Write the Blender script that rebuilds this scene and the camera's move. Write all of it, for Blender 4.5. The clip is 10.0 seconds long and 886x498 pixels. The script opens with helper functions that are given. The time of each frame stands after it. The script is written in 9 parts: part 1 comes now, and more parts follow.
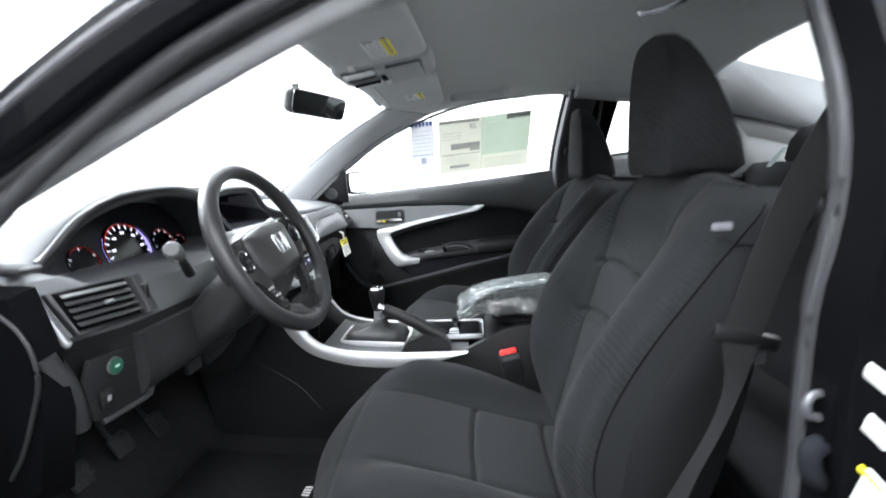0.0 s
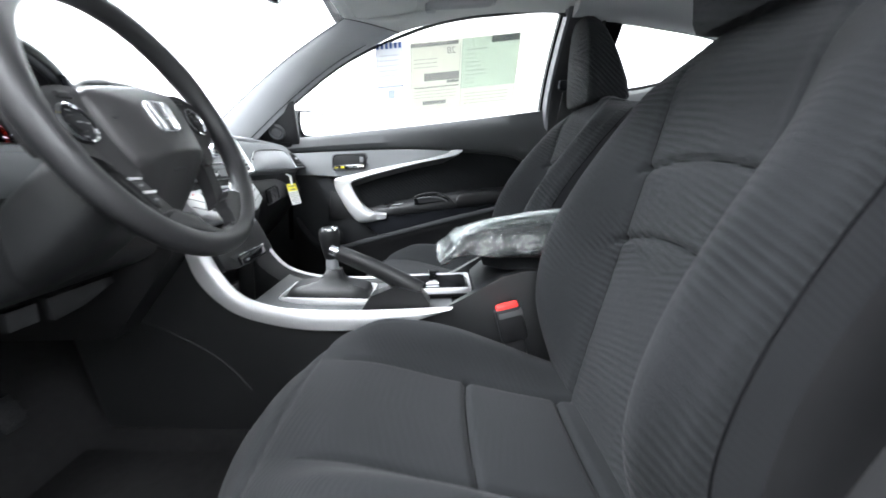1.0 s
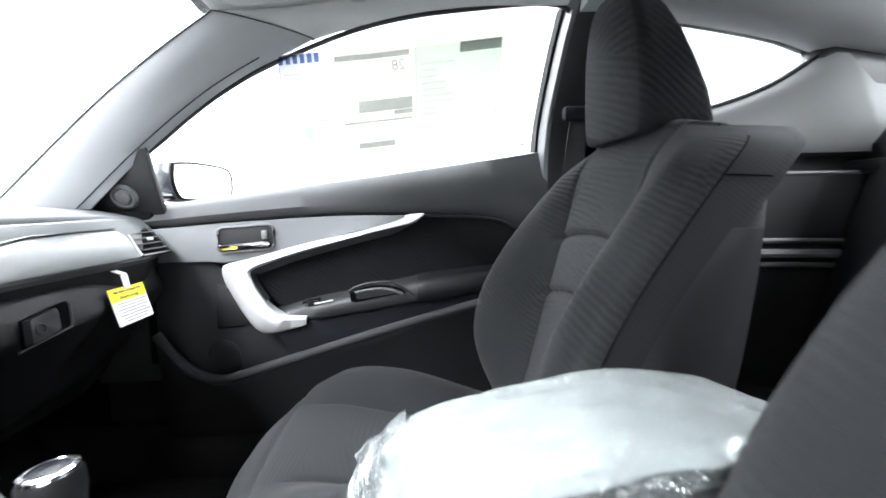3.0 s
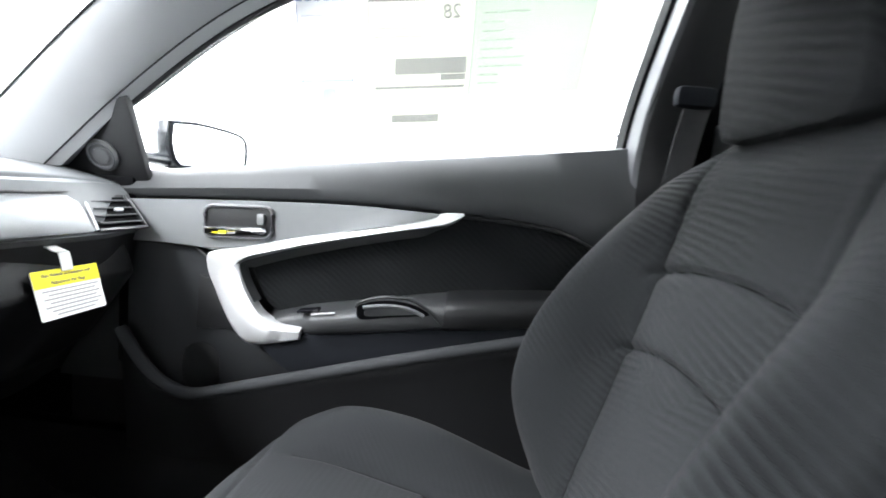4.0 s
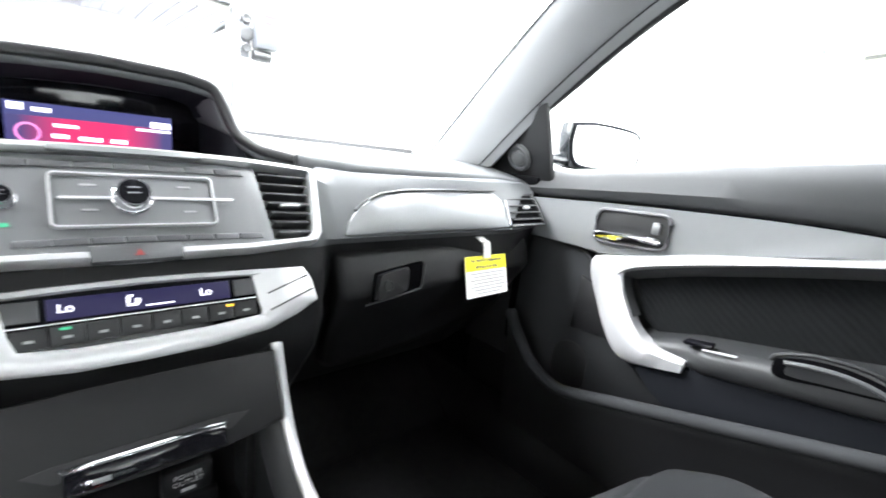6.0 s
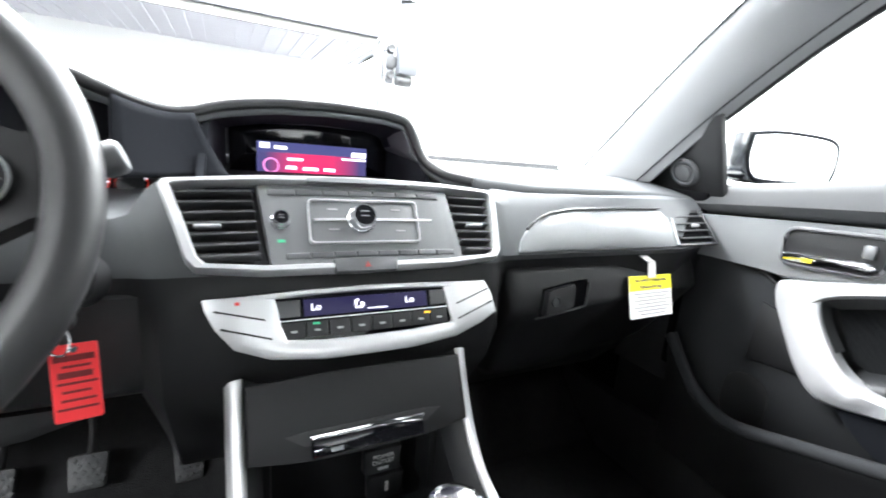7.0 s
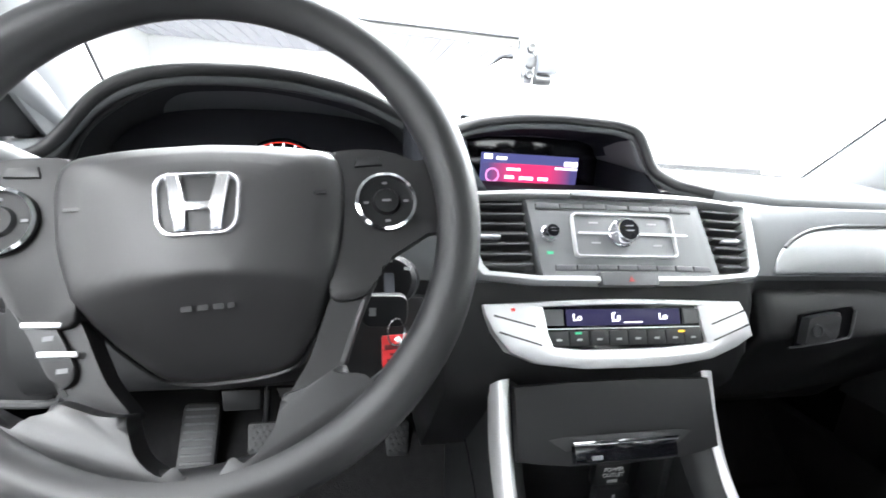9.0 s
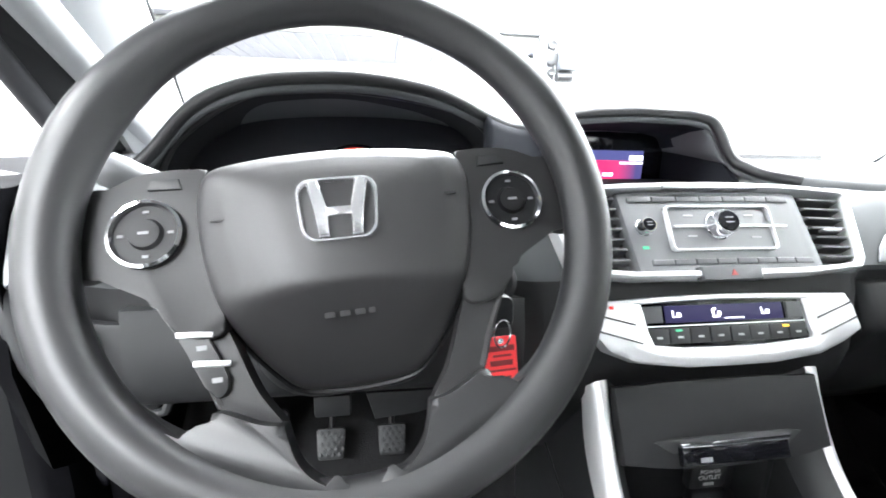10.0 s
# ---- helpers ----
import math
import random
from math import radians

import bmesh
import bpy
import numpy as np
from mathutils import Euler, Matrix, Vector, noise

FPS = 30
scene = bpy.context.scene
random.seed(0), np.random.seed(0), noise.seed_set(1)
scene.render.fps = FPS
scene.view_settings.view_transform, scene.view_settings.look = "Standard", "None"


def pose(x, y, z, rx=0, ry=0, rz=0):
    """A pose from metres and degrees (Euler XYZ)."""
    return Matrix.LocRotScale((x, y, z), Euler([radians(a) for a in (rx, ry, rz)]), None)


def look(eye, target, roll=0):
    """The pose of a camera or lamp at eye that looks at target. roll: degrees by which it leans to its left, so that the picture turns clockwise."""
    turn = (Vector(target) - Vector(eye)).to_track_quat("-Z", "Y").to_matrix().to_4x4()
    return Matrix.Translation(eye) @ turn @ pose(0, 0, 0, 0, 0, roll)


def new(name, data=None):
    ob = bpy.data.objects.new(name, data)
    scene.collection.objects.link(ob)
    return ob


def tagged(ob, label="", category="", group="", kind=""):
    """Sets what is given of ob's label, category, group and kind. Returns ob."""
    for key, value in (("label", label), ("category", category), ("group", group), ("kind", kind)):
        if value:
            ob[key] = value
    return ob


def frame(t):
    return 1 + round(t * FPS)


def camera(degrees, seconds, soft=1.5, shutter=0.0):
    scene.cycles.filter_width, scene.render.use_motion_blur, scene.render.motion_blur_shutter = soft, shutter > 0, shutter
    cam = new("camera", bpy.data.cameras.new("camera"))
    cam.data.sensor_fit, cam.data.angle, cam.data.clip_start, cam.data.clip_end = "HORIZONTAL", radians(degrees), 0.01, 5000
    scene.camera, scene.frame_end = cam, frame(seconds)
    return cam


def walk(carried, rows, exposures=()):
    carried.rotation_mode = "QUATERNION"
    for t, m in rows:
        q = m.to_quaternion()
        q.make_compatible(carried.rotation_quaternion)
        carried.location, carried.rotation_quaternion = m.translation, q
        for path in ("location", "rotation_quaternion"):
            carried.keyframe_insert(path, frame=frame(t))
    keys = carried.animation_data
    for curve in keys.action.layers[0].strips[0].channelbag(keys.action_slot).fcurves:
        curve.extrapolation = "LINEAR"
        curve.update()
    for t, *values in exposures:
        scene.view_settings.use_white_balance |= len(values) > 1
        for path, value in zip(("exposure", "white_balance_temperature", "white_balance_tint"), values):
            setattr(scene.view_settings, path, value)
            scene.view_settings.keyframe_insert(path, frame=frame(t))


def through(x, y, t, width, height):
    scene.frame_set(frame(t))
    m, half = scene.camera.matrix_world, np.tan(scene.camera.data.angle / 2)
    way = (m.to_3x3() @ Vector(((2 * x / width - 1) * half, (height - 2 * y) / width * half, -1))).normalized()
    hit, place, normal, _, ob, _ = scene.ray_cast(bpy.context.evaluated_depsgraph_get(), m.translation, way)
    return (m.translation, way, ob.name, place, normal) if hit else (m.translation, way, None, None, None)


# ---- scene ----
cam = camera(91.8, 10.0, soft=1.7, shutter=0.4)
PATH = [
    (0, (0.1, -1.191, 1.02), (-0.031, 0.772, 0.662), 0.4),
    (0.5, (0.044, -1.073, 0.881), (-0.019, 0.884, 0.473), -0.3),
    (1, (0.063, -0.926, 0.836), (0.093, 1.032, 0.429), 1.5),
    (1.5, (0.077, -0.767, 0.857), (0.193, 1.191, 0.47), 1.5),
    (2, (0.105, -0.621, 0.887), (0.33, 1.33, 0.51), 1.3),
    (2.5, (0.106, -0.484, 0.891), (0.287, 1.493, 0.65), -2.0),
    (3.8, (0.149, -0.134, 0.891), (0.14, 1.858, 0.704), 4.7),
    (4, (0.149, -0.092, 0.896), (0.072, 1.894, 0.67), 5.5),
    (4.5, (0.12, -0.02, 0.89), (-0.355, 1.901, 0.605), 7.4),
    (5, (0.097, -0.007, 0.892), (-0.815, 1.742, 0.561), 5.9),
    (5.5, (0.069, -0.023, 0.903), (-1.129, 1.532, 0.524), 6.9),
    (6.8, (0.042, -0.115, 0.916), (-1.637, 0.872, 0.461), 4.9),
    (7, (0.039, -0.129, 0.918), (-1.695, 0.765, 0.478), 4.8),
    (7.5, (0.032, -0.165, 0.924), (-1.796, 0.509, 0.473), 4.7),
    (8, (0.019, -0.204, 0.927), (-1.844, 0.345, 0.447), 5.2),
    (8.5, (0.012, -0.244, 0.929), (-1.876, 0.208, 0.45), 4.8),
    (9, (0.002, -0.28, 0.924), (-1.9, 0.104, 0.44), 3.8),
    (9.5, (-0.005, -0.316, 0.919), (-1.912, 0.012, 0.411), 2.3),
    (10, (-0.016, -0.351, 0.917), (-1.937, -0.061, 0.442), 1.1),
]
walk(cam, [(t, look(eye, target, roll)) for t, eye, target, roll in PATH], [(0.0, 0.18, 6300, 10), (0.5, 0.38, 6300, 10), (1.0, 0.5, 6300, 10), (2.0, 0.8, 6320, 10), (2.5, 0.96, 6340, 10), (4.0, 0.94, 6440, 10), (5.5, 1.12, 6520, 10), (7.0, 1.05, 6480, 10), (9.0, 1.24, 6480, 10), (10.0, 1.5, 6480, 10)])

# ---- light: a bright white studio bay, assumed ceiling panels overhead ----
world = bpy.data.worlds.new("world")
scene.world = world
world.use_nodes = True
world.node_tree.nodes["Background"].inputs[0].default_value = (0.95, 0.97, 1.0, 1)
world.node_tree.nodes["Background"].inputs[1].default_value = 0.6
CEIL = 3.6
LAMP_WATTS = 425.0


def ceiling_lamp(x, y, sx, sy, watts):
    data = bpy.data.lights.new("ceiling_panel_light", "AREA")
    data.shape, data.size, data.size_y, data.energy = "RECTANGLE", sx, sy, watts
    data.color = (0.94, 0.985, 1.03)
    ob = new("ceiling_panel_light", data)
    ob.matrix_world = pose(x, y, (CEIL if x > -5 else 3.2) - 0.06, 0, 0, 0)
    return ob


LAMP_SPOTS = [(-2.1, -2.4), (-2.1, 0.4), (-4.2, 0.4), (-2.1, 3.2), (-4.2, 3.4), (0.2, -2.8), (0.2, 2.8), (3.2, -2.6), (3.2, 0.3), (3.2, 3.2), (-8.0, -4.6), (-8.0, 4.6), (-12.5, 4.6)]
# unseen panels, weighted to balance the cabin light; driver side held low
LAMP_SHARE = {(0.2, -2.8): 0.25, (3.2, -2.6): 0.6, (3.2, 0.3): 0.9, (3.2, 3.2): 0.7, (0.2, 2.8): 0.5, (-2.1, 0.4): 0.8, (-4.2, 0.4): 1.8, (-2.1, -2.4): 0.6, (-2.1, 3.2): 0.8, (-4.2, 3.4): 0.6, (-8.0, -4.6): 0.85, (-8.0, 4.6): 0.85, (-12.5, 4.6): 0.85}
for lx, ly in LAMP_SPOTS:
    ceiling_lamp(lx, ly, 1.3, 2.4, LAMP_WATTS * LAMP_SHARE.get((lx, ly), 1.35))


# ---- materials ----
def make(name, base, rough=0.5, metal=0.0, spec=0.5, grain=0.0, scale=400.0, vary=0.15, vscale=6.0, bump=0.3, sheen=0.0, coat=0.0):
    """A principled material with a fine grain relief and slow variation of tone."""
    m = bpy.data.materials.new(name)
    m.use_nodes = True
    nt = m.node_tree
    b = nt.nodes["Principled BSDF"]
    b.inputs["Roughness"].default_value = rough
    b.inputs["Metallic"].default_value = metal
    b.inputs["Specular IOR Level"].default_value = spec
    b.inputs["Sheen Weight"].default_value = sheen
    b.inputs["Coat Weight"].default_value = coat
    tc = nt.nodes.new("ShaderNodeTexCoord")
    n1 = nt.nodes.new("ShaderNodeTexNoise")
    n1.inputs["Scale"].default_value = vscale
    n1.inputs["Detail"].default_value = 5
    nt.links.new(tc.outputs["Object"], n1.inputs["Vector"])
    ramp = nt.nodes.new("ShaderNodeMix")
    ramp.data_type = "RGBA"
    ramp.inputs[6].default_value = (*[c * (1 - vary) for c in base], 1)
    ramp.inputs[7].default_value = (*[min(1, c * (1 + vary)) for c in base], 1)
    nt.links.new(n1.outputs["Fac"], ramp.inputs[0])
    nt.links.new(ramp.outputs[2], b.inputs["Base Color"])
    if grain:
        n2 = nt.nodes.new("ShaderNodeTexNoise")
        n2.inputs["Scale"].default_value = scale
        n2.inputs["Detail"].default_value = 3
        nt.links.new(tc.outputs["Object"], n2.inputs["Vector"])
        bp = nt.nodes.new("ShaderNodeBump")
        bp.inputs["Strength"].default_value = bump
        bp.inputs["Distance"].default_value = grain
        nt.links.new(n2.outputs["Fac"], bp.inputs["Height"])
        nt.links.new(bp.outputs["Normal"], b.inputs["Normal"])
        mr = nt.nodes.new("ShaderNodeMapRange")
        mr.inputs[3].default_value, mr.inputs[4].default_value = max(0, rough - 0.07), min(1, rough + 0.07)
        nt.links.new(n1.outputs["Fac"], mr.inputs[0])
        nt.links.new(mr.outputs[0], b.inputs["Roughness"])
    return m


def fabric(name, base, stripe=0.55, period=0.0125, lean=0.8, tone=0.2):
    """Woven seat cloth: bundles of fine straight ribs that meet at slanting borders and fade out in patches."""
    m = make(name, base, rough=0.92, spec=0.12, vary=0.12, vscale=9, sheen=0.03)
    nt = m.node_tree
    b = nt.nodes["Principled BSDF"]
    b.inputs["Sheen Roughness"].default_value = 0.5
    tc = [n for n in nt.nodes if n.type == "TEX_COORD"][0]

    def node(kind, op=None, **values):
        n = nt.nodes.new(kind)
        if op:
            n.operation = op
        for key, value in values.items():
            n.inputs[int(key[1:]) if key[0] == "i" and key[1:].isdigit() else key].default_value = value
        return n

    sep = node("ShaderNodeSeparateXYZ")
    nt.links.new(tc.outputs["Object"], sep.inputs[0])
    # each bundle has its own slant
    cell = node("ShaderNodeTexVoronoi", Scale=6.5, Randomness=0.8)
    nt.links.new(tc.outputs["Object"], cell.inputs["Vector"])
    csep = node("ShaderNodeSeparateColor")
    nt.links.new(cell.outputs["Color"], csep.inputs[0])
    slant = node("ShaderNodeMapRange", i3=-0.42, i4=0.42)
    nt.links.new(csep.outputs[0], slant.inputs[0])
    side = node("ShaderNodeMath", "MULTIPLY")
    nt.links.new(sep.outputs["Y"], side.inputs[0]); nt.links.new(slant.outputs[0], side.inputs[1])
    rise = node("ShaderNodeMath", "MULTIPLY_ADD", i1=lean)
    nt.links.new(sep.outputs["X"], rise.inputs[0]); nt.links.new(sep.outputs["Z"], rise.inputs[2])
    at = node("ShaderNodeMath", "ADD")
    nt.links.new(rise.outputs[0], at.inputs[0]); nt.links.new(side.outputs[0], at.inputs[1])
    slow = node("ShaderNodeTexNoise", Scale=5)
    nt.links.new(tc.outputs["Object"], slow.inputs["Vector"])
    bend = node("ShaderNodeMath", "MULTIPLY_ADD", i1=0.012)
    nt.links.new(slow.outputs["Fac"], bend.inputs[0]); nt.links.new(at.outputs[0], bend.inputs[2])
    turn = node("ShaderNodeMath", "MULTIPLY", i1=2 * math.pi / period)
    nt.links.new(bend.outputs[0], turn.inputs[0])
    wave = node("ShaderNodeMath", "SINE")
    nt.links.new(turn.outputs[0], wave.inputs[0])
    # patches where the rib shows more or less
    patch = node("ShaderNodeTexNoise", Scale=8, Detail=2)
    nt.links.new(tc.outputs["Object"], patch.inputs["Vector"])
    shown = node("ShaderNodeMapRange", i1=0.38, i2=0.62, i3=0.08)
    nt.links.new(patch.outputs["Fac"], shown.inputs[0])
    rib = node("ShaderNodeMath", "MULTIPLY")
    nt.links.new(wave.outputs[0], rib.inputs[0]); nt.links.new(shown.outputs[0], rib.inputs[1])
    weave = node("ShaderNodeTexNoise", Scale=900, Detail=2)
    nt.links.new(tc.outputs["Object"], weave.inputs["Vector"])
    height = node("ShaderNodeMath", "MULTIPLY_ADD", i1=0.6)
    nt.links.new(rib.outputs[0], height.inputs[0]); nt.links.new(weave.outputs["Fac"], height.inputs[2])
    bump = node("ShaderNodeBump", Strength=stripe, Distance=0.0016)
    nt.links.new(height.outputs[0], bump.inputs["Height"])
    nt.links.new(bump.outputs["Normal"], b.inputs["Normal"])
    # the base colour follows the rib: lighter on crests, darker in grooves
    ground = [n for n in nt.nodes if n.type == "MIX"][0]
    shade = node("ShaderNodeMapRange", i1=-1.0, i3=1 - 1.15 * tone, i4=1 + 0.85 * tone)
    nt.links.new(rib.outputs[0], shade.inputs[0])
    mixed = node("ShaderNodeVectorMath", "SCALE")
    nt.links.new(ground.outputs[2], mixed.inputs[0]); nt.links.new(shade.outputs[0], mixed.inputs["Scale"])
    nt.links.new(mixed.outputs[0], b.inputs["Base Color"])
    return m


def emitter(name, color, strength):
    m = bpy.data.materials.new(name)
    m.use_nodes = True
    b = m.node_tree.nodes["Principled BSDF"]
    b.inputs["Base Color"].default_value = (0.01, 0.01, 0.01, 1)
    b.inputs["Emission Color"].default_value = (*color, 1)
    b.inputs["Emission Strength"].default_value = strength
    b.inputs["Roughness"].default_value = 0.4
    b.inputs["Specular IOR Level"].default_value = 0.2
    return m


def pane_glass(name, tint=(0.96, 0.98, 0.97), gloss=1.0):
    m = bpy.data.materials.new(name)
    m.use_nodes = True
    nt = m.node_tree
    nt.nodes.remove(nt.nodes["Principled BSDF"])
    out = nt.nodes["Material Output"]
    tr = nt.nodes.new("ShaderNodeBsdfTransparent"); tr.inputs[0].default_value = (*tint, 1)
    gl = nt.nodes.new("ShaderNodeBsdfGlossy"); gl.inputs["Roughness"].default_value = 0.0
    fr = nt.nodes.new("ShaderNodeLayerWeight"); fr.inputs[0].default_value = 0.12
    ml = nt.nodes.new("ShaderNodeMath"); ml.operation = "MULTIPLY_ADD"; ml.inputs[1].default_value = 0.35 * gloss; ml.inputs[2].default_value = 0.025 * gloss
    nt.links.new(fr.outputs["Facing"], ml.inputs[0])
    mx = nt.nodes.new("ShaderNodeMixShader")
    nt.links.new(ml.outputs[0], mx.inputs[0]); nt.links.new(tr.outputs[0], mx.inputs[1]); nt.links.new(gl.outputs[0], mx.inputs[2])
    nt.links.new(mx.outputs[0], out.inputs[0])
    return m


def film_plastic(name, milk=0.05, rough=0.09, crease=0.7, gloss=0.13):
    """Clear polythene film: mostly see-through, milky, with sharp crinkled gloss."""
    m = bpy.data.materials.new(name)
    m.use_nodes = True
    nt = m.node_tree
    nt.nodes.remove(nt.nodes["Principled BSDF"])
    out = nt.nodes["Material Output"]
    tc = nt.nodes.new("ShaderNodeTexCoord")
    n1 = nt.nodes.new("ShaderNodeTexNoise"); n1.inputs["Scale"].default_value = 22; n1.inputs["Detail"].default_value = 3; n1.inputs["Distortion"].default_value = 0.8
    nt.links.new(tc.outputs["Object"], n1.inputs["Vector"])
    bp = nt.nodes.new("ShaderNodeBump"); bp.inputs["Strength"].default_value = crease; bp.inputs["Distance"].default_value = 0.010
    # sharp folds that run through the soft crumpling
    fold = nt.nodes.new("ShaderNodeTexVoronoi"); fold.feature = "DISTANCE_TO_EDGE"; fold.inputs["Scale"].default_value = 10
    nt.links.new(n1.outputs["Color"], fold.inputs["Vector"])
    high = nt.nodes.new("ShaderNodeMath"); high.operation = "MULTIPLY_ADD"; high.inputs[1].default_value = 0.4
    nt.links.new(fold.outputs["Distance"], high.inputs[0]); nt.links.new(n1.outputs["Fac"], high.inputs[2])
    nt.links.new(high.outputs[0], bp.inputs["Height"])
    tr = nt.nodes.new("ShaderNodeBsdfTransparent"); tr.inputs[0].default_value = (0.93, 0.96, 0.96, 1)
    df = nt.nodes.new("ShaderNodeBsdfDiffuse"); df.inputs[0].default_value = (0.75, 0.82, 0.82, 1)
    gl = nt.nodes.new("ShaderNodeBsdfGlossy"); gl.inputs["Roughness"].default_value = rough
    nt.links.new(bp.outputs[0], gl.inputs["Normal"]); nt.links.new(bp.outputs[0], df.inputs["Normal"])
    m1 = nt.nodes.new("ShaderNodeMixShader"); m1.inputs[0].default_value = milk
    nt.links.new(tr.outputs[0], m1.inputs[1]); nt.links.new(df.outputs[0], m1.inputs[2])
    fr = nt.nodes.new("ShaderNodeFresnel"); fr.inputs[0].default_value = 1.6
    nt.links.new(bp.outputs[0], fr.inputs["Normal"])
    ml = nt.nodes.new("ShaderNodeMath"); ml.operation = "MULTIPLY_ADD"; ml.inputs[1].default_value = 1.0; ml.inputs[2].default_value = gloss; ml.use_clamp = True
    nt.links.new(fr.outputs[0], ml.inputs[0])
    m2 = nt.nodes.new("ShaderNodeMixShader")
    nt.links.new(ml.outputs[0], m2.inputs[0]); nt.links.new(m1.outputs[0], m2.inputs[1]); nt.links.new(gl.outputs[0], m2.inputs[2])
    nt.links.new(m2.outputs[0], out.inputs[0])
    return m


BLACK = make("black_plastic", (0.0095, 0.0095, 0.0105), 0.44, spec=0.48, grain=0.0003, scale=900, bump=0.15)
SOFT = make("soft_touch_black", (0.0145, 0.015, 0.016), 0.5, spec=0.46, grain=0.0004, scale=700, bump=0.2)
GREY_SOFT = make("dash_grey_soft", (0.08993, 0.09384, 0.09775), 0.58, spec=0.3, grain=0.0004, scale=700, bump=0.2)
CARPET = make("black_carpet", (0.01755, 0.01755, 0.01804), 0.95, spec=0.06, grain=0.004, scale=500, bump=0.8, vary=0.4, vscale=60)
SILVER = make("satin_silver_paint", (0.69316, 0.69316, 0.70434), 0.34, metal=0.55, vary=0.03, vscale=30)
INLAY = make("brushed_grey_inlay", (0.25, 0.255, 0.264), 0.42, metal=0.6, vary=0.05, vscale=40)
EMBLEM = make("bright_emblem_chrome", (0.90, 0.90, 0.92), 0.21, metal=0.9, vary=0.02)
CHROME = make("chrome", (0.85, 0.85, 0.87), 0.08, metal=1.0, vary=0.02)
STACK = make("stack_grey_plastic", (0.145, 0.148, 0.153), 0.4, grain=0.0003, scale=1200)
RUBBER = make("wheel_rubberised_grip", (0.0185, 0.0183, 0.0195), 0.44, spec=0.55, grain=0.0003, scale=900, bump=0.15)
SPOKEMAT = make("wheel_spoke_plastic", (0.021, 0.0205, 0.0215), 0.52, spec=0.36, grain=0.0003, scale=900, bump=0.15)
HUBMAT = make("wheel_pad_vinyl", (0.031, 0.030, 0.031), 0.44, spec=0.5, grain=0.0003, scale=900, bump=0.15)
CLOTH = fabric("seat_cloth_ribbed", (0.0142, 0.0150, 0.0163), stripe=0.7, tone=0.24)
CLOTH_SEAT = fabric("cushion_cloth_ribbed", (0.0125, 0.0132, 0.0143), stripe=0.18, period=0.008, lean=1.0, tone=0.07)
INSERT = fabric("door_cloth_ribbed", (0.0108, 0.0116, 0.0125), stripe=0.5)
CLOTH_SIDE = fabric("seat_cloth_bolster", (0.0146, 0.0152, 0.0168), stripe=0.1, period=0.008, tone=0.06)
HEADLINER = make("headliner_grey_felt", (0.5445, 0.5527, 0.5445), 0.95, grain=0.0015, scale=500, bump=0.5, vary=0.06)
PILLAR = make("pillar_grey_plastic", (0.36, 0.367, 0.375), 0.55, grain=0.0005, scale=700, vary=0.05)
BODY = make("black_car_paint", (0.006, 0.006, 0.009), 0.22, spec=0.4, vary=0.1, coat=0.25)
SEAL = make("grey_rubber_seal", (0.1125, 0.111, 0.12), 0.42, grain=0.0004, scale=600)
GLASS = pane_glass("clear_glass")
MIRROR = make("mirror_silver", (0.92, 0.93, 0.94), 0.01, metal=1.0, vary=0.0)
WALLPAINT = make("white_wall_paint", (0.84, 0.84, 0.83), 0.7, grain=0.002, scale=120, vary=0.02)
FLOORCON = make("grey_concrete", (0.09, 0.09, 0.09), 0.45, grain=0.002, scale=60, vary=0.15, vscale=2)
STEEL = make("galvanised_steel", (0.12, 0.122, 0.13), 0.4, metal=0.5, vary=0.1, vscale=20)
DARKGREY = make("dark_grey_plastic", (0.0765, 0.0782, 0.0816), 0.5, grain=0.0004, scale=800)
RED = make("red_plastic", (0.84, 0.0392, 0.0336), 0.4, vary=0.06)
REDTAG = make("red_card", (0.8064, 0.0336, 0.0392), 0.5, vary=0.05)
YELLOW = make("yellow_card", (0.92, 0.792, 0.022), 0.6, vary=0.04)
WHITECARD = make("white_card", (0.82, 0.82, 0.8), 0.6, vary=0.03)
def thin_paper(name, base, through):
    """Thin printed paper that lets daylight through from behind."""
    m = make(name, base, 0.7, vary=0.04)
    nt = m.node_tree
    b = nt.nodes["Principled BSDF"]
    tl = nt.nodes.new("ShaderNodeBsdfTranslucent"); tl.inputs[0].default_value = (*[c * 0.55 for c in base], 1)
    tr = nt.nodes.new("ShaderNodeBsdfTransparent"); tr.inputs[0].default_value = (*[min(1, 0.35 + c * 0.7) for c in base], 1)
    m0 = nt.nodes.new("ShaderNodeMixShader"); m0.inputs[0].default_value = 0.04
    nt.links.new(tl.outputs[0], m0.inputs[1]); nt.links.new(tr.outputs[0], m0.inputs[2])
    mx = nt.nodes.new("ShaderNodeMixShader"); mx.inputs[0].default_value = through
    nt.links.new(b.outputs[0], mx.inputs[1]); nt.links.new(m0.outputs[0], mx.inputs[2])
    nt.links.new(mx.outputs[0], nt.nodes["Material Output"].inputs[0])
    return m


def print_tint(name, tint, body):
    """Ink on thin paper: it tints what shines through, with a little body of its own."""
    m = make(name, tint, 0.7, vary=0.05)
    nt = m.node_tree
    b = nt.nodes["Principled BSDF"]
    tr = nt.nodes.new("ShaderNodeBsdfTransparent"); tr.inputs[0].default_value = (*tint, 1)
    mx = nt.nodes.new("ShaderNodeMixShader"); mx.inputs[0].default_value = 1 - body
    nt.links.new(b.outputs[0], mx.inputs[1]); nt.links.new(tr.outputs[0], mx.inputs[2])
    nt.links.new(mx.outputs[0], nt.nodes["Material Output"].inputs[0])
    return m


